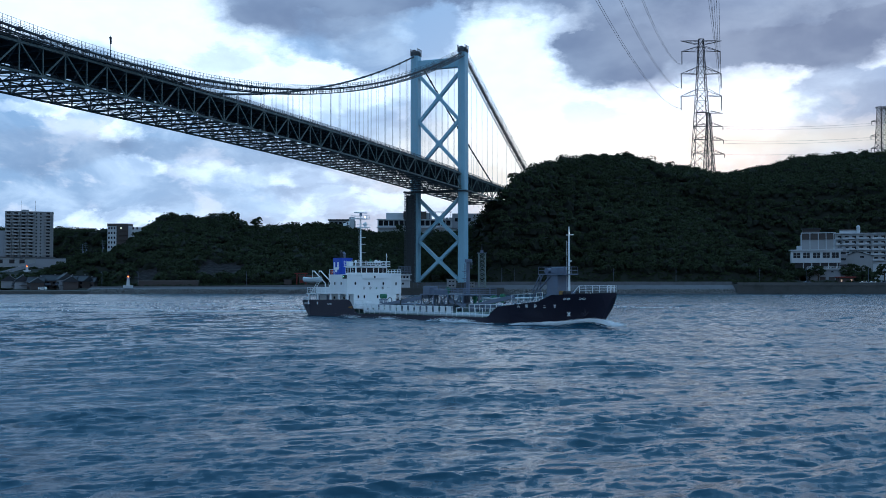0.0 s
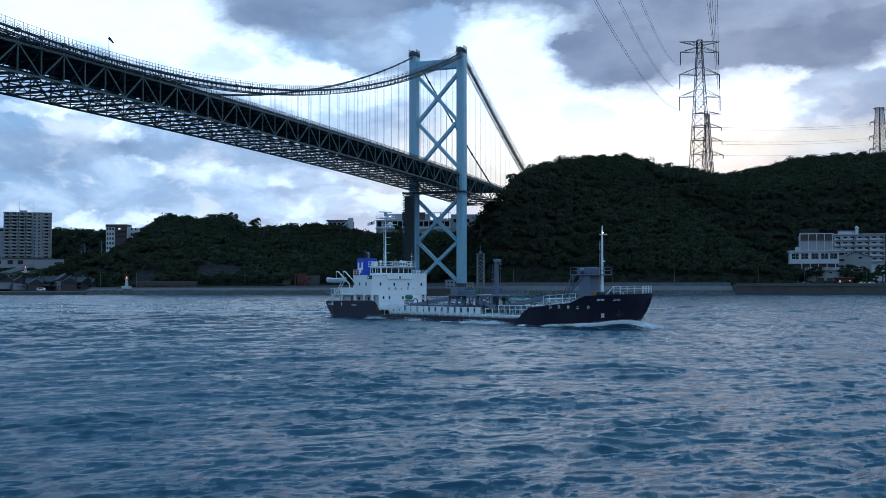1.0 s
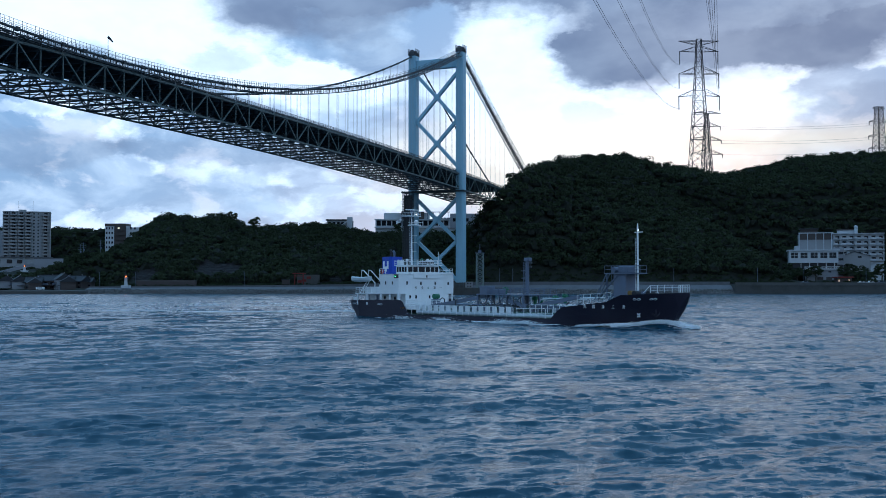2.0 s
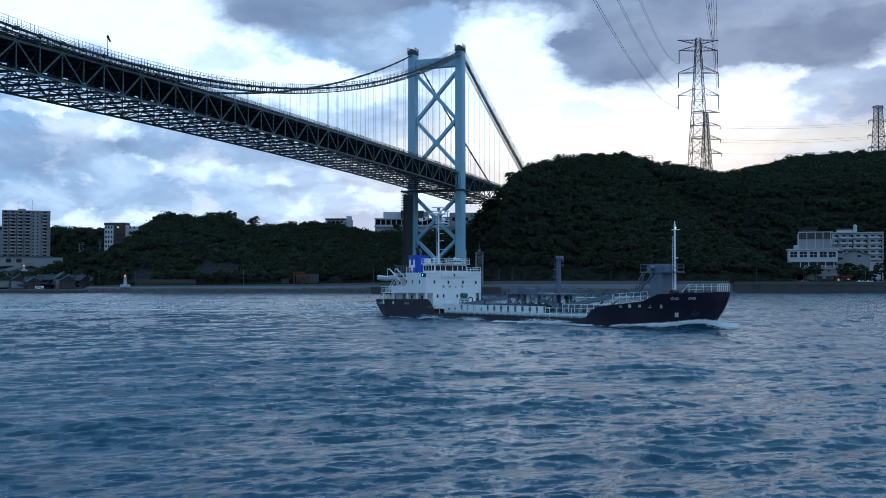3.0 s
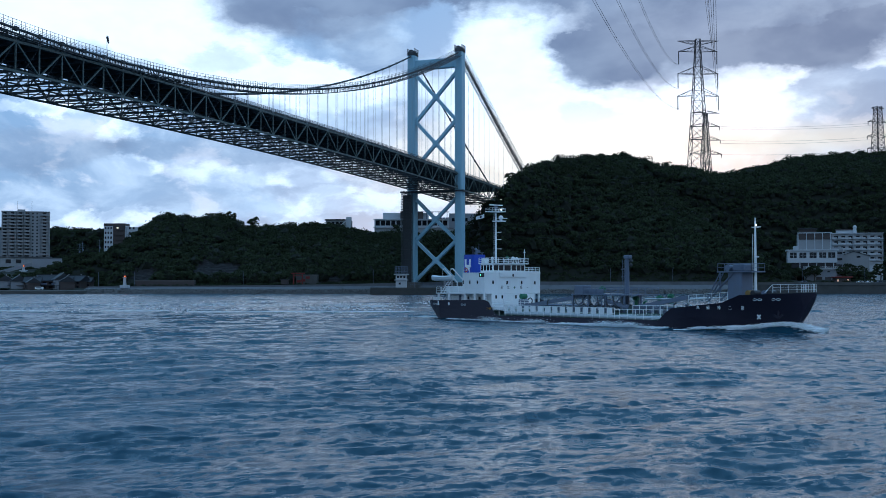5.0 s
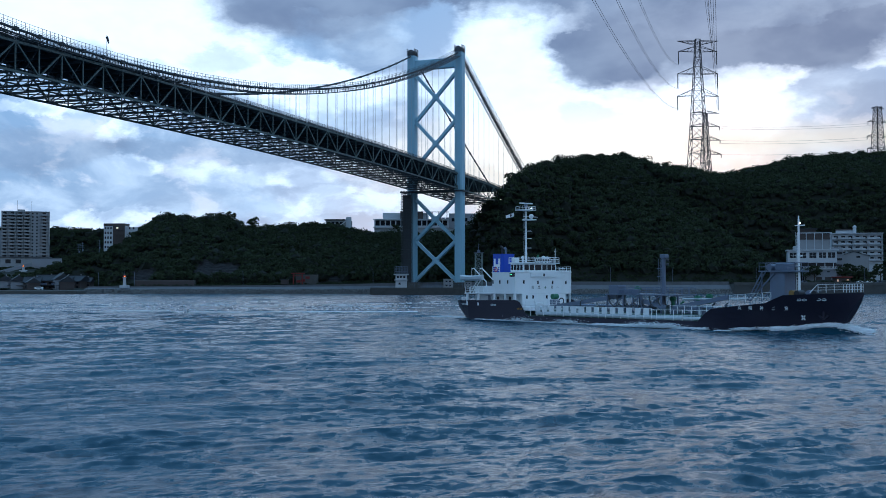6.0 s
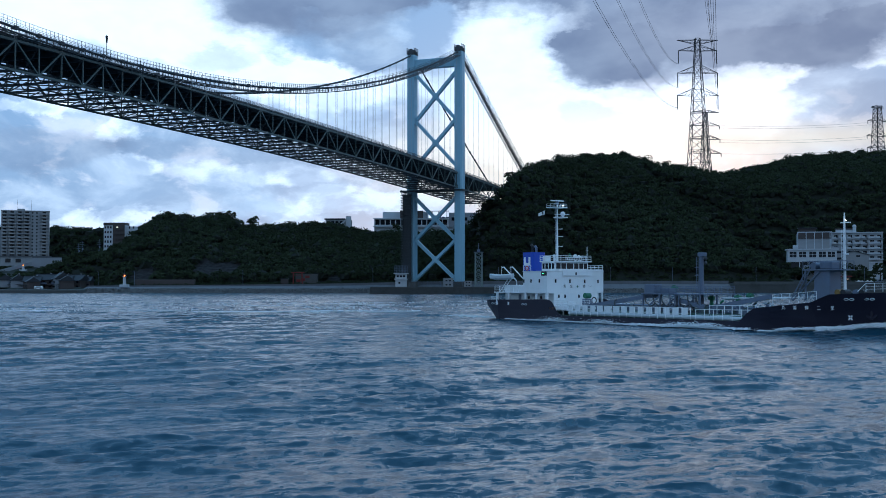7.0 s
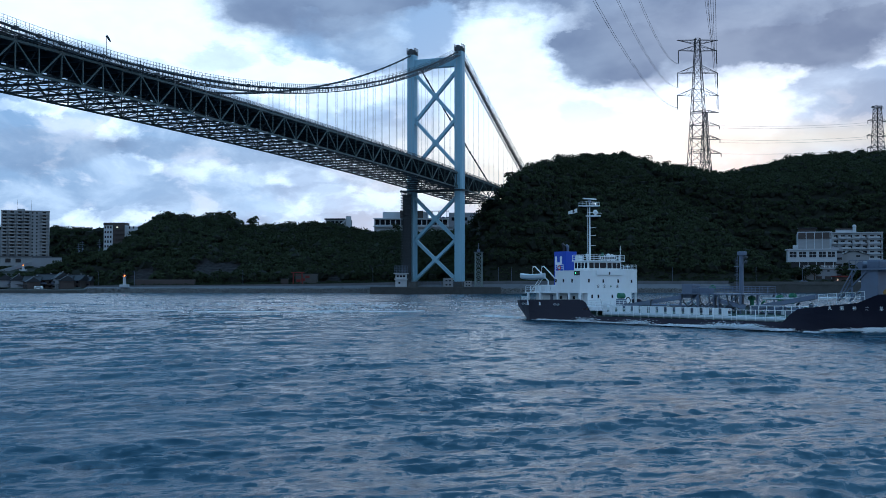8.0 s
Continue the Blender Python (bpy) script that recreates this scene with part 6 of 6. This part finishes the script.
    for i in range(n):
        z = i * h / n
        bm = bmesh.new()
        box(bm, -.3, -1.6, z - .2, w + .3, 0, z)
        part("balcony_slab", bm, WALL_WHITE, a)
        for k in range(7):
            x = .4 + k * w / 7
            bm = bmesh.new()
            box(bm, x, -1.6, z, x + w / 7 * (.9 if k % 2 else .55), -1.45, z + 1.05)
            part("balcony_panel", bm, WALL_WHITE, a)
            part("window", wm, PANE, a, m=pose(x + w / 14, 0, z + 1.3))
        for k in range(8):
            part("party_wall", box(bmesh.new(), k * w / 7, -1.4, z, k * w / 7 + .15, 0, z + h / n - .2), WALL_WHITE, a)
    part("stair_head", box(bmesh.new(), sx2(1481), 4, h, sx2(1512), 9, h + 2.4), WALL_WHITE, a)
    part("stair_head_roof", box(bmesh.new(), sx2(1480), 3.5, h + 2.4, sx2(1513), 9.5, h + 3.2), WALL_BROWN, a)
    part("tank_column", tube(bmesh.new(), [(sx2(1511), 2.5, h), (sx2(1511), 2.5, h + 3.5)], 1.1, 10), WALL_WHITE, a)
    bm = bmesh.new()
    bmesh.ops.create_uvsphere(bm, u_segments=14, v_segments=10, radius=1.25, matrix=Matrix.Translation((sx2(1511), 2.5, h + 4.3)))
    part("water_tank", bm, WALL_WHITE, a, "white spherical water tank")
    # roadside shelter and parked cars
    st = thing("roadside_shop", pose(spot(1478, 622), 622, 5.9), "small shop with a red roof and lit front by the road", "shop")
    w = spot(1505, 622) - spot(1478, 622)
    part("body", box(bmesh.new(), 0, 0, 0, w, 5, 3.2), WALL_BROWN, st)
    part("roof", box(bmesh.new(), -.7, -1.2, 3.2, w + .7, 5.5, 3.9, .15), VERMILION, st)
    part("lit_sign", box(bmesh.new(), 1.0, -.1, 1.0, 1.8, 0, 2.2), glow("shop_light", (1, .6, .35), .35), st)
    part("lit_sign", box(bmesh.new(), w - 2.2, -.1, 1.0, w - 1.2, 0, 2.2), glow("shop_light", (1, .6, .35), .35), st)
    def car(x, mat, label):
        c = thing("parked_car", pose(x, 612, 5.75), label, "car", "parked cars")
        bm = bmesh.new()
        poly = [(0, .35), (0, .9), (.9, 1.0), (1.4, 1.55), (3.1, 1.55), (3.7, 1.0), (4.3, .9), (4.3, .35)]
        lo = [bm.verts.new((px, 0, pz)) for px, pz in poly]
        hi = [bm.verts.new((px, 1.7, pz)) for px, pz in poly]
        for i in range(len(poly)):
            bm.faces.new((lo[i], lo[(i + 1) % 8], hi[(i + 1) % 8], hi[i]))
        bm.faces.new(lo[::-1])
        bm.faces.new(hi)
        part("body", bm, mat, c)
        part("side_glass", box(bmesh.new(), 1.4, -.02, 1.02, 3.1, 0, 1.45), PANE, c)
        for px in (.85, 3.45):
            part("wheel", tube(bmesh.new(), [(px, -.05, .33), (px, .2, .33)], .33, 10), BLACK, c)
    for p, m, t in ((1516, WHITE, "white parked car on the shore road"), (1532, WHITE, "white parked van on the shore road"), (1550, GREY, "grey parked car on the shore road"), (1416, GREY, "grey parked car on the shore road")):
        car(spot(p, 612), m, t)


def build_village():
    rng = random.Random(5)
    def house(px, d, w, deep, wall_h, roof_h, z, wallm, label, turn=0):
        b = thing("village_house", pose(spot(px, d), d, z, 0, 0, turn), label, "house", "shore village")
        part("house_wall", box(bmesh.new(), -w / 2, 0, 0, w / 2, deep, wall_h), wallm, b)
        bm = bmesh.new()
        o = .6
        q = [bm.verts.new(p) for p in ((-w / 2 - o, -o, wall_h), (w / 2 + o, -o, wall_h), (w / 2 + o, deep + o, wall_h), (-w / 2 - o, deep + o, wall_h), (-w / 2 - o, deep / 2, wall_h + roof_h), (w / 2 + o, deep / 2, wall_h + roof_h),
                                       (-w / 2 - o, -o, wall_h - .25), (w / 2 + o, -o, wall_h - .25), (w / 2 + o, deep + o, wall_h - .25), (-w / 2 - o, deep + o, wall_h - .25))]
        for f in ((0, 1, 5, 4), (2, 3, 4, 5), (1, 2, 5), (3, 0, 4), (6, 7, 1, 0), (7, 8, 2, 1), (8, 9, 3, 2), (9, 6, 0, 3), (9, 8, 7, 6)):
            bm.faces.new([q[i] for i in f])
        part("roof", bm, ROOF, b)
        nw = max(1, int(w / 3))
        for i in range(nw):
            for zz in ((1.5, 4.1) if wall_h > 5 else (1.6,)):
                part("window", win_mesh(1.5, 1.1), PANE, b, m=pose(-w / 2 + (i + .5) * w / nw, 0, zz))
        part("porch_roof", box(bmesh.new(), -w * .35, -1.6, 2.5, w * .3, 0, 2.7), ROOF, b)
        part("porch_post", box(bmesh.new(), -w * .33, -1.5, 0, -w * .31, -1.35, 2.5), WALL_BROWN, b)
        bm = bmesh.new()
        bar(bm, (-w / 2, deep / 2, wall_h + roof_h + .12), (w / 2, deep / 2, wall_h + roof_h + .12), .4, .3)
        part("ridge_cap", bm, ROOF, b)
        if wall_h > 5:
            part("balcony", box(bmesh.new(), -w * .4, -.9, 2.9, w * .15, -.05, 3.9), GREY, b)
        part("chimney_vent", box(bmesh.new(), w * .2, deep * .5, wall_h + roof_h * .6, w * .2 + .6, deep * .5 + .6, wall_h + roof_h + .7), WALL_GREY, b)
        part("eaves_gutter", bar(bmesh.new(), (-w / 2, -o - .1, wall_h - .1), (w / 2, -o - .1, wall_h - .1), .15), GREY, b)
    for px, d, w, deep, wh, rh, wm, tn, lb in ((-4, 640, 12, 9, 4.5, 3, WALL_GREY, -70, "grey gabled house on the shore"), (18, 636, 11, 9, 5.2, 3.4, WALL_GREY, -64, "grey gabled shore house with tiled roof"),
                                               (38, 634, 10, 8, 4.6, 2.6, WALL_BROWN, 4, "dark timber house with tiled roof"), (56, 630, 9, 8, 4.8, 2.8, WALL_BROWN, 8, "dark brown two-storey shore house"),
                                               (78, 634, 11, 9, 5.6, 3.2, WALL_BROWN, 0, "dark two-storey house with tiled roof"), (95, 632, 9, 9, 6.2, 3.6, WALL_GREY, -58, "grey steep-gabled house with pale side wall"),
                                               (105, 622, 8, 8, 5.0, 2.8, WALL_BROWN, -66, "small dark gabled house by the landing"), (47, 620, 7, 7, 4.4, 2.6, WALL_BROWN, -62, "dark-walled cottage with a dark roof"), (111, 636, 10, 9, 5.4, 3.0, WALL_BROWN, 6, "weathered wooden house with balconies"), (128, 638, 11, 9, 5.2, 3.2, WALL_BROWN, -20, "dark wooden house with a long roof"), (146, 642, 9, 8, 3.8, 2.6, WALL_BROWN, 3, "low dark boathouse by the landing")):
        house(px, d, w, deep, wh, rh, 2.0 if d < 640 else 3.0, wm, lb, tn)
    bm = bmesh.new()
    box(bm, -2.2, 0, .4, 2.2, 1.8, 1.9, .2)
    v = thing("parked_van", pose(spot(68, 600), 600, 2.0), "small white van parked on the landing", "van")
    part("body", bm, WHITE, v)
    part("windscreen", box(bmesh.new(), -1.6, -.03, 1.15, 1.4, 0, 1.7), PANE, v)
    for x in (-1.4, 1.4):
        part("wheel", tube(bmesh.new(), [(x, -.05, .38), (x, .25, .38)], .38, 10), BLACK, v)
    # two small light beacons and street lamps
    def beacon(px, d, z, h, label):
        b = thing("light_beacon", pose(spot(px, d), d, z), label, "lighthouse", "harbour lights")
        part("plinth", box(bmesh.new(), -2.4, -1.6, 0, 2.4, 1.6, 1.4, .1), WALL_WHITE, b)
        part("shaft", tube(bmesh.new(), [(0, 0, 1.4), (0, 0, h - 1.4)], 1.0, 12, .75), WALL_WHITE, b)
        part("gallery", tube(bmesh.new(), [(0, 0, h - 1.4), (0, 0, h - 1.15)], 1.25, 12), WALL_WHITE, b)
        bm = bmesh.new()
        bmesh.ops.create_uvsphere(bm, u_segments=10, v_segments=8, radius=.36, matrix=Matrix.Translation((0, 0, h - .7)))
        part("lamp", bm, LAMP_ORANGE, b, "glowing orange lamp")
        cage = bmesh.new()
        for i in range(6):
            ca, sa = .62 * math.cos(i * math.pi / 3), .62 * math.sin(i * math.pi / 3)
            bar(cage, (ca, sa, h - 1.15), (ca, sa, h - .2), .1)
        part("lantern_cage", cage, RED, b)
        part("lantern_roof", tube(bmesh.new(), [(0, 0, h - .2), (0, 0, h + .25)], .75, 10, .1), RED, b)
        part("aerial", bar(bmesh.new(), (0, 0, h), (0, 0, h + 2.4), .08), GREY, b)
    beacon(220.5, 607, 3.4, 7.0, "white round light beacon with glowing orange lamp on the seawall")
    beacon(41, 745, height(481, 745), 5.0, "white light beacon with orange lamp on the grassy slope")
    lamp = thing("street_lamp", pose(spot(174, 616), 616, float(shore_z(spot(174, 616)))), "slim grey street lamp beside the shore road", "street lamp", "street lamps")
    part("pole", tube(bmesh.new(), [(0, 0, 0), (0, 0, 8), (0, -1.0, 8.4)], .1, 6), GREY, lamp)
    part("lantern", box(bmesh.new(), -.15, -1.7, 8.3, .15, -.9, 8.5), GREY, lamp)
    for px in (238, 430, 660, 882, 905, 1080, 1190, 1338, 1420, 1530):
        copy_thing(lamp, pose(spot(px, 616), 616, float(shore_z(spot(px, 616)))))
    up = thing("utility_pole", pose(spot(139, 770), 770, float(land_z(np.array([spot(139, 770)]), np.array([770.0]))[0])), "concrete utility pole with crossarms on the slope", "utility pole", "utility poles")
    part("pole", tube(bmesh.new(), [(0, 0, -1), (0, 0, 16)], .22, 7, .14), GREY, up)
    for z in (12, 13.6, 15.2):
        part("crossarm", bar(bmesh.new(), (-1.4, 0, z), (1.4, 0, z), .16), GREY, up)
    part("transformer", tube(bmesh.new(), [(.5, 0, 9.6), (.5, 0, 11)], .4, 8), GREY, up)
    for px, d in ((145, 772), (175, 775)):
        copy_thing(up, pose(spot(px, d), d, float(land_z(np.array([spot(px, d)]), np.array([float(d)]))[0])))
    # shrine gate and steps in red
    g = thing("shrine_gate", pose(spot(527, 617), 617, 5.3), "red painted shrine gate at the foot of the woods", "shrine gate")
    for x in (-2.6, 2.6):
        part("pillar", tube(bmesh.new(), [(x, 0, 0), (x * .92, 0, 6)], .35, 10), VERMILION, g)
    part("lintel", box(bmesh.new(), -3.8, -.3, 6, 3.8, .3, 6.6, .05), VERMILION, g)
    part("tie_beam", box(bmesh.new(), -3.0, -.2, 4.7, 3.0, .2, 5.1, .03), VERMILION, g)
    wl = thing("stone_terrace", pose(spot(540, 619), 619, 5.3), "grey stone terrace wall with red railings", "wall")
    part("wall_face", box(bmesh.new(), -5.5, 0, -1, 7, 5, 5.6, .1), CONCRETE_DARK, wl)
    for i, (x, z) in enumerate(((-5, 1.0), (-2.4, 1.6), (.2, 3.2))):
        part("red_railing", box(bmesh.new(), x, -.4, z, x + 2.4, -.2, z + 1.4, .05), VERMILION, wl)
    pl = thing("fire_hut", pose(spot(503, 616), 616, 5.3), "small grey roadside hut with a shutter", "hut")
    part("body", box(bmesh.new(), -2, 0, 0, 2, 3, 2.6), WALL_BROWN, pl)
    part("roof", box(bmesh.new(), -2.3, -.4, 2.6, 2.3, 3.2, 2.9), ROOF, pl)
    # wall below the woods by the light
    bm = bmesh.new()
    box(bm, spot(240, 620), 618, 3, spot(345, 620), 622, 7.6, .2)
    solid("retaining_wall", bm, WALL_BROWN, "dark concrete retaining wall behind the seawall", "wall", kind="structure")


build_high_rise()
build_mid_block()
build_hall()
build_hotel()
build_village()

# ---------------------------------------------------------------- single trees
def build_tree(at, h, r, seed, label):
    rng = np.random.default_rng(seed)
    t = thing("tree", pose(*at), label, "tree", "single trees")
    bm = bmesh.new()
    tube(bm, [(0, 0, -1), (.1, 0, h * .3), (.25, .1, h * .62)], r * .1, 7, r * .045)
    for i in range(6):
        a = i * 1.05 + rng.random()
        z = h * (.3 + .06 * i)
        tube(bm, [(.1, 0, z), (math.cos(a) * r * .35, math.sin(a) * r * .35, z + h * .12), (math.cos(a) * r * .7, math.sin(a) * r * .7, z + h * .2)], r * .045, 5, r * .015)
    part("trunk", bm, BARK, t)
    n = 16
    d = rng.normal(size=(n, 3))
    d /= np.linalg.norm(d, axis=1, keepdims=True)
    p = d * np.array([r * .68, r * .68, h * .26]) + np.array([0, 0, h * .68])
    rad = np.repeat(rng.uniform(.28, .46, (n, 1)) * r, 3, 1)
    q, f = crowns(p, rad, 110, .32, seed)
    c = new("crown", arrays("crown", q, f, LEAF))
    c.parent = t
    return t


for px, d, py, hh, rr, sd, lb in ((448, 744, 408, 9.5, 5.2, 31, "round-headed dark tree standing alone on the skyline"), (408, 738, 392, 7, 4, 32, "dark bushy tree on the brow of the hill"), (1441, 632, 497, 9, 4.6, 33, "dark leafy tree before the hotel"),
                                  (1425, 636, 497, 7.5, 3.8, 34, "dark leafy tree before the hotel"), (1512, 632, 497, 5, 3.4, 35, "low dark tree beside the shore road"), (1545, 634, 497, 6, 3.6, 36, "low dark tree beside the shore road"),
                                  (1490, 632, 497, 9.5, 4.2, 41, "dark leafy tree between the hotel and the road"), (1503, 636, 497, 11, 4.6, 42, "tall dark tree below the gabled house"),
                                  (1524, 634, 497, 9, 4.4, 43, "dark leafy tree below the apartment house"), (1558, 634, 497, 10, 4.8, 44, "dark leafy tree below the apartment house"), (1408, 634, 497, 8, 4.2, 45, "dark leafy tree before the hotel"),
                                  (905, 682, 330, 9, 5, 37, "broad dark tree at the edge of the hill crest"), (700, 770, 408, 5, 3.2, 39, "small dark tree beside the hilltop hall")):
    build_tree((spot(px, d), d, height(py, d) - .3), hh, rr, sd, lb)

# ---------------------------------------------------------------- pylons and wires
def crossarm(bm, half, z, drop, w, s):
    if s:
        tip = Vector((s * half, 0, z))
        for o in (-1, 1):
            bar(bm, (s * w, o * w, z), tip, .34)
            bar(bm, (s * w, o * w, z + drop), tip, .34)
        for t in (.25, .5, .75):
            x = s * (w + (half - w) * t)
            bar(bm, (x, -w * (1 - t), z), (x, w * (1 - t), z), .22)
            bar(bm, (x, 0, z), (s * (w + (half - w) * max(0, t - .25)), 0, z + drop * (1 - max(0, t - .25))), .22)


def build_pylon(px, d, top_py, base_py, arms, w_top, w_base, label, strings=True, thick=.32, turn=0.0):
    k = d / F
    base = max(0.0, height(base_py, d))
    p = thing("power_pylon", pose(spot(px, d), d, 0, 0, 0, turn), label, "pylon", "power pylons")
    z1 = height(top_py, d)
    zs = [base - 20 + (z1 - base + 20) * (1 - (1 - i / 13) ** 1.15) for i in range(14)]
    wd = lambda z: w_top + (w_base - w_top) * max(0, (z1 - z) / (z1 - base)) ** 1.1
    thick *= 1.3
    br = bmesh.new()
    for cx, cy in ((1, 1), (1, -1), (-1, -1), (-1, 1)):
        part("leg", tube(bmesh.new(), [(cx * wd(z), cy * wd(z), z) for z in zs], thick * .85, 4), PYLON, p)
    for a, b in zip(zs, zs[1:]):
        wa, wb = wd(a), wd(b)
        cs = [(1, 1), (1, -1), (-1, -1), (-1, 1)]
        for i in range(4):
            (x0, y0), (x1, y1) = cs[i], cs[(i + 1) % 4]
            bar(br, (x0 * wa, y0 * wa, a), (x1 * wb, y1 * wb, b), thick * .7)
            bar(br, (x1 * wa, y1 * wa, a), (x0 * wb, y0 * wb, b), thick * .7)
            bar(br, (x0 * wb, y0 * wb, b), (x1 * wb, y1 * wb, b), thick * .7)
    tagged(part("bracing", br, PYLON, p), kind="stuff")
    for py, half, drop, hang in arms:
        z = height(py, d)
        for s in (-1, 1):
            bm = bmesh.new()
            crossarm(bm, half * k, z, drop * k, wd(z), s)
            a = part("crossarm", bm, PYLON, p)
            if hang and strings:
                bm = bmesh.new()
                tube(bm, [(s * half * k * .97, 0, z), (s * half * k * .97, 0, z - hang * k)], .42, 6)
                part("insulator_string", bm, CABLE, a)
    return p


build_pylon(1237, 950, 66, 296, [(69, 37, -7, 0), (88, 35, 9, 23), (128, 36.5, 12, 26), (168, 37, 12, 25)], 2.0, 8.2, "tall grey lattice power pylon with hanging insulators above the hill")
build_pylon(1250, 1010, 198, 296, [(198, 26, 4, 0), (222, 27, 7, 6), (246, 28, 7, 6), (271, 30, 7, 6)], 1.5, 4.2, "grey lattice power pylon close behind a taller one", True, .3, 8)
build_pylon(1556, 1250, 187, 268, [(190, 14, 4, 0), (214, 22, 5, 6), (240, 24, 5, 6), (262, 24, 5, 6)], 3.2, 5.5, "distant grey lattice power pylon on the ridge", True, .36, 20)


def wire(name, pts, r):
    return solid(name, tube(bmesh.new(), pts, r, 4), CABLE, "thin sagging overhead power line across the strait", "power line", "power lines")


def build_wires():
    for px, m in ((1203, None), (1272, None)):
        for py, u, yc, a, zm in ((111, .1837, 508, .000154, 135.0), (154, .1647, 443, .000138, 120.0), (190, .1416, 387, .000124, 108.0)):
            x0 = spot(px, 950)
            uu = u if px < 1237 else (.2466 if py == 111 else .250 if py == 154 else .2545)
            slope = (x0 - uu * yc) / (950 - yc)
            top = height(py, 950)
            fix = top - (zm + a * 650 ** 2)
            for o in (-.45, .45):
                pts = []
                for i in range(40):
                    y = 950 - 1150 * i / 39
                    pts.append((x0 + slope * (y - 950) + o, y, zm + a * (y - 300) ** 2 + fix * ((y + 200) / 1150)))
                wire("power_line", pts, .075)
    for x0, y0, x1, y1 in ((1277, 222, 1545, 216), (1277, 226, 1545, 220), (1278, 247, 1545, 241), (1278, 252, 1545, 245), (1280, 272, 1545, 264)):
        pts = []
        for i in range(16):
            t = i / 15
            d = 1010 + 240 * t
            pts.append((spot(x0 + (x1 - x0) * t, d), d, height(y0 + (y1 - y0) * t + 14 * t * (1 - t), d)))
        wire("power_line", pts, .09)


build_wires()

# ---------------------------------------------------------------- small things on the bridge
def build_bridge_things():
    # windsock on its pole at the edge of the cable catwalk
    s = -301.0
    base = BR @ Vector((s, -1.9, cable_z(s) - 1.2))
    p = thing("windsock_pole", Matrix.Translation(base), "thin pole carrying a small dark windsock on the bridge", "windsock")
    part("pole", tube(bmesh.new(), [(0, 0, 0), (0, 0, 7.4)], .09, 6), CABLE, p)
    bm = bmesh.new()
    tube(bm, [(0, 0, 0), (1.0, 0, 0), (2.1, 0, -.05)], .4, 10, .22)
    sock = part("windsock", bm, BLACK, p)
    return p, sock, Matrix.Translation((0, 0, 7.0))


POLE, SOCK, SOCK_AT = build_bridge_things()


def motions():
    port = lambda psi: Vector((-math.sin(psi), math.cos(psi), 0))
    rows = []
    for i in range(17):
        t = i * .5
        d = t - 4
        psi = PSI0 + PSI1 * d
        c = Vector((SX0 + SX1 * d + SX2 * d * d, SY0 + SY1 * d + SY2 * d * d, HEAVE * d)) + port(psi) * BEAM / 2
        rows.append((t, pose(c.x, c.y, c.z, 0, 0, math.degrees(psi))))
    walk(SHIP, rows)
    walk(SPRAY, rows)
    walk(FLAG, [(t, FLAG_AT @ pose(0, 0, 0, 0, 0, 22 * math.sin(2.6 * t) + 8 * math.sin(5.3 * t))) for t in [i * .25 for i in range(33)]])
    walk(SOCK, [(t, SOCK_AT @ pose(0, 0, 0, 0, a, 0)) for t, a in ((0, 84), (.5, 62), (1, 48), (1.5, 40), (2.2, 50), (3, 62), (3.5, 64), (4, 66), (4.5, 74), (5.2, 74), (6, 72), (6.5, 88), (7, 88), (7.5, 66), (8, 55))])
    for drifting in (SEA, GLINTS):
        walk(drifting, [(0, pose(-3.5, 6, 0)), (8, pose(3.5, -6, 0))])


SX0, SX1, SX2, SY0, SY1, SY2, PSI0, PSI1, HEAVE = 8.833, 5.4007, -.01789, 193.77, -3.9304, -.02563, -.90902, -.010725, .0474
motions()
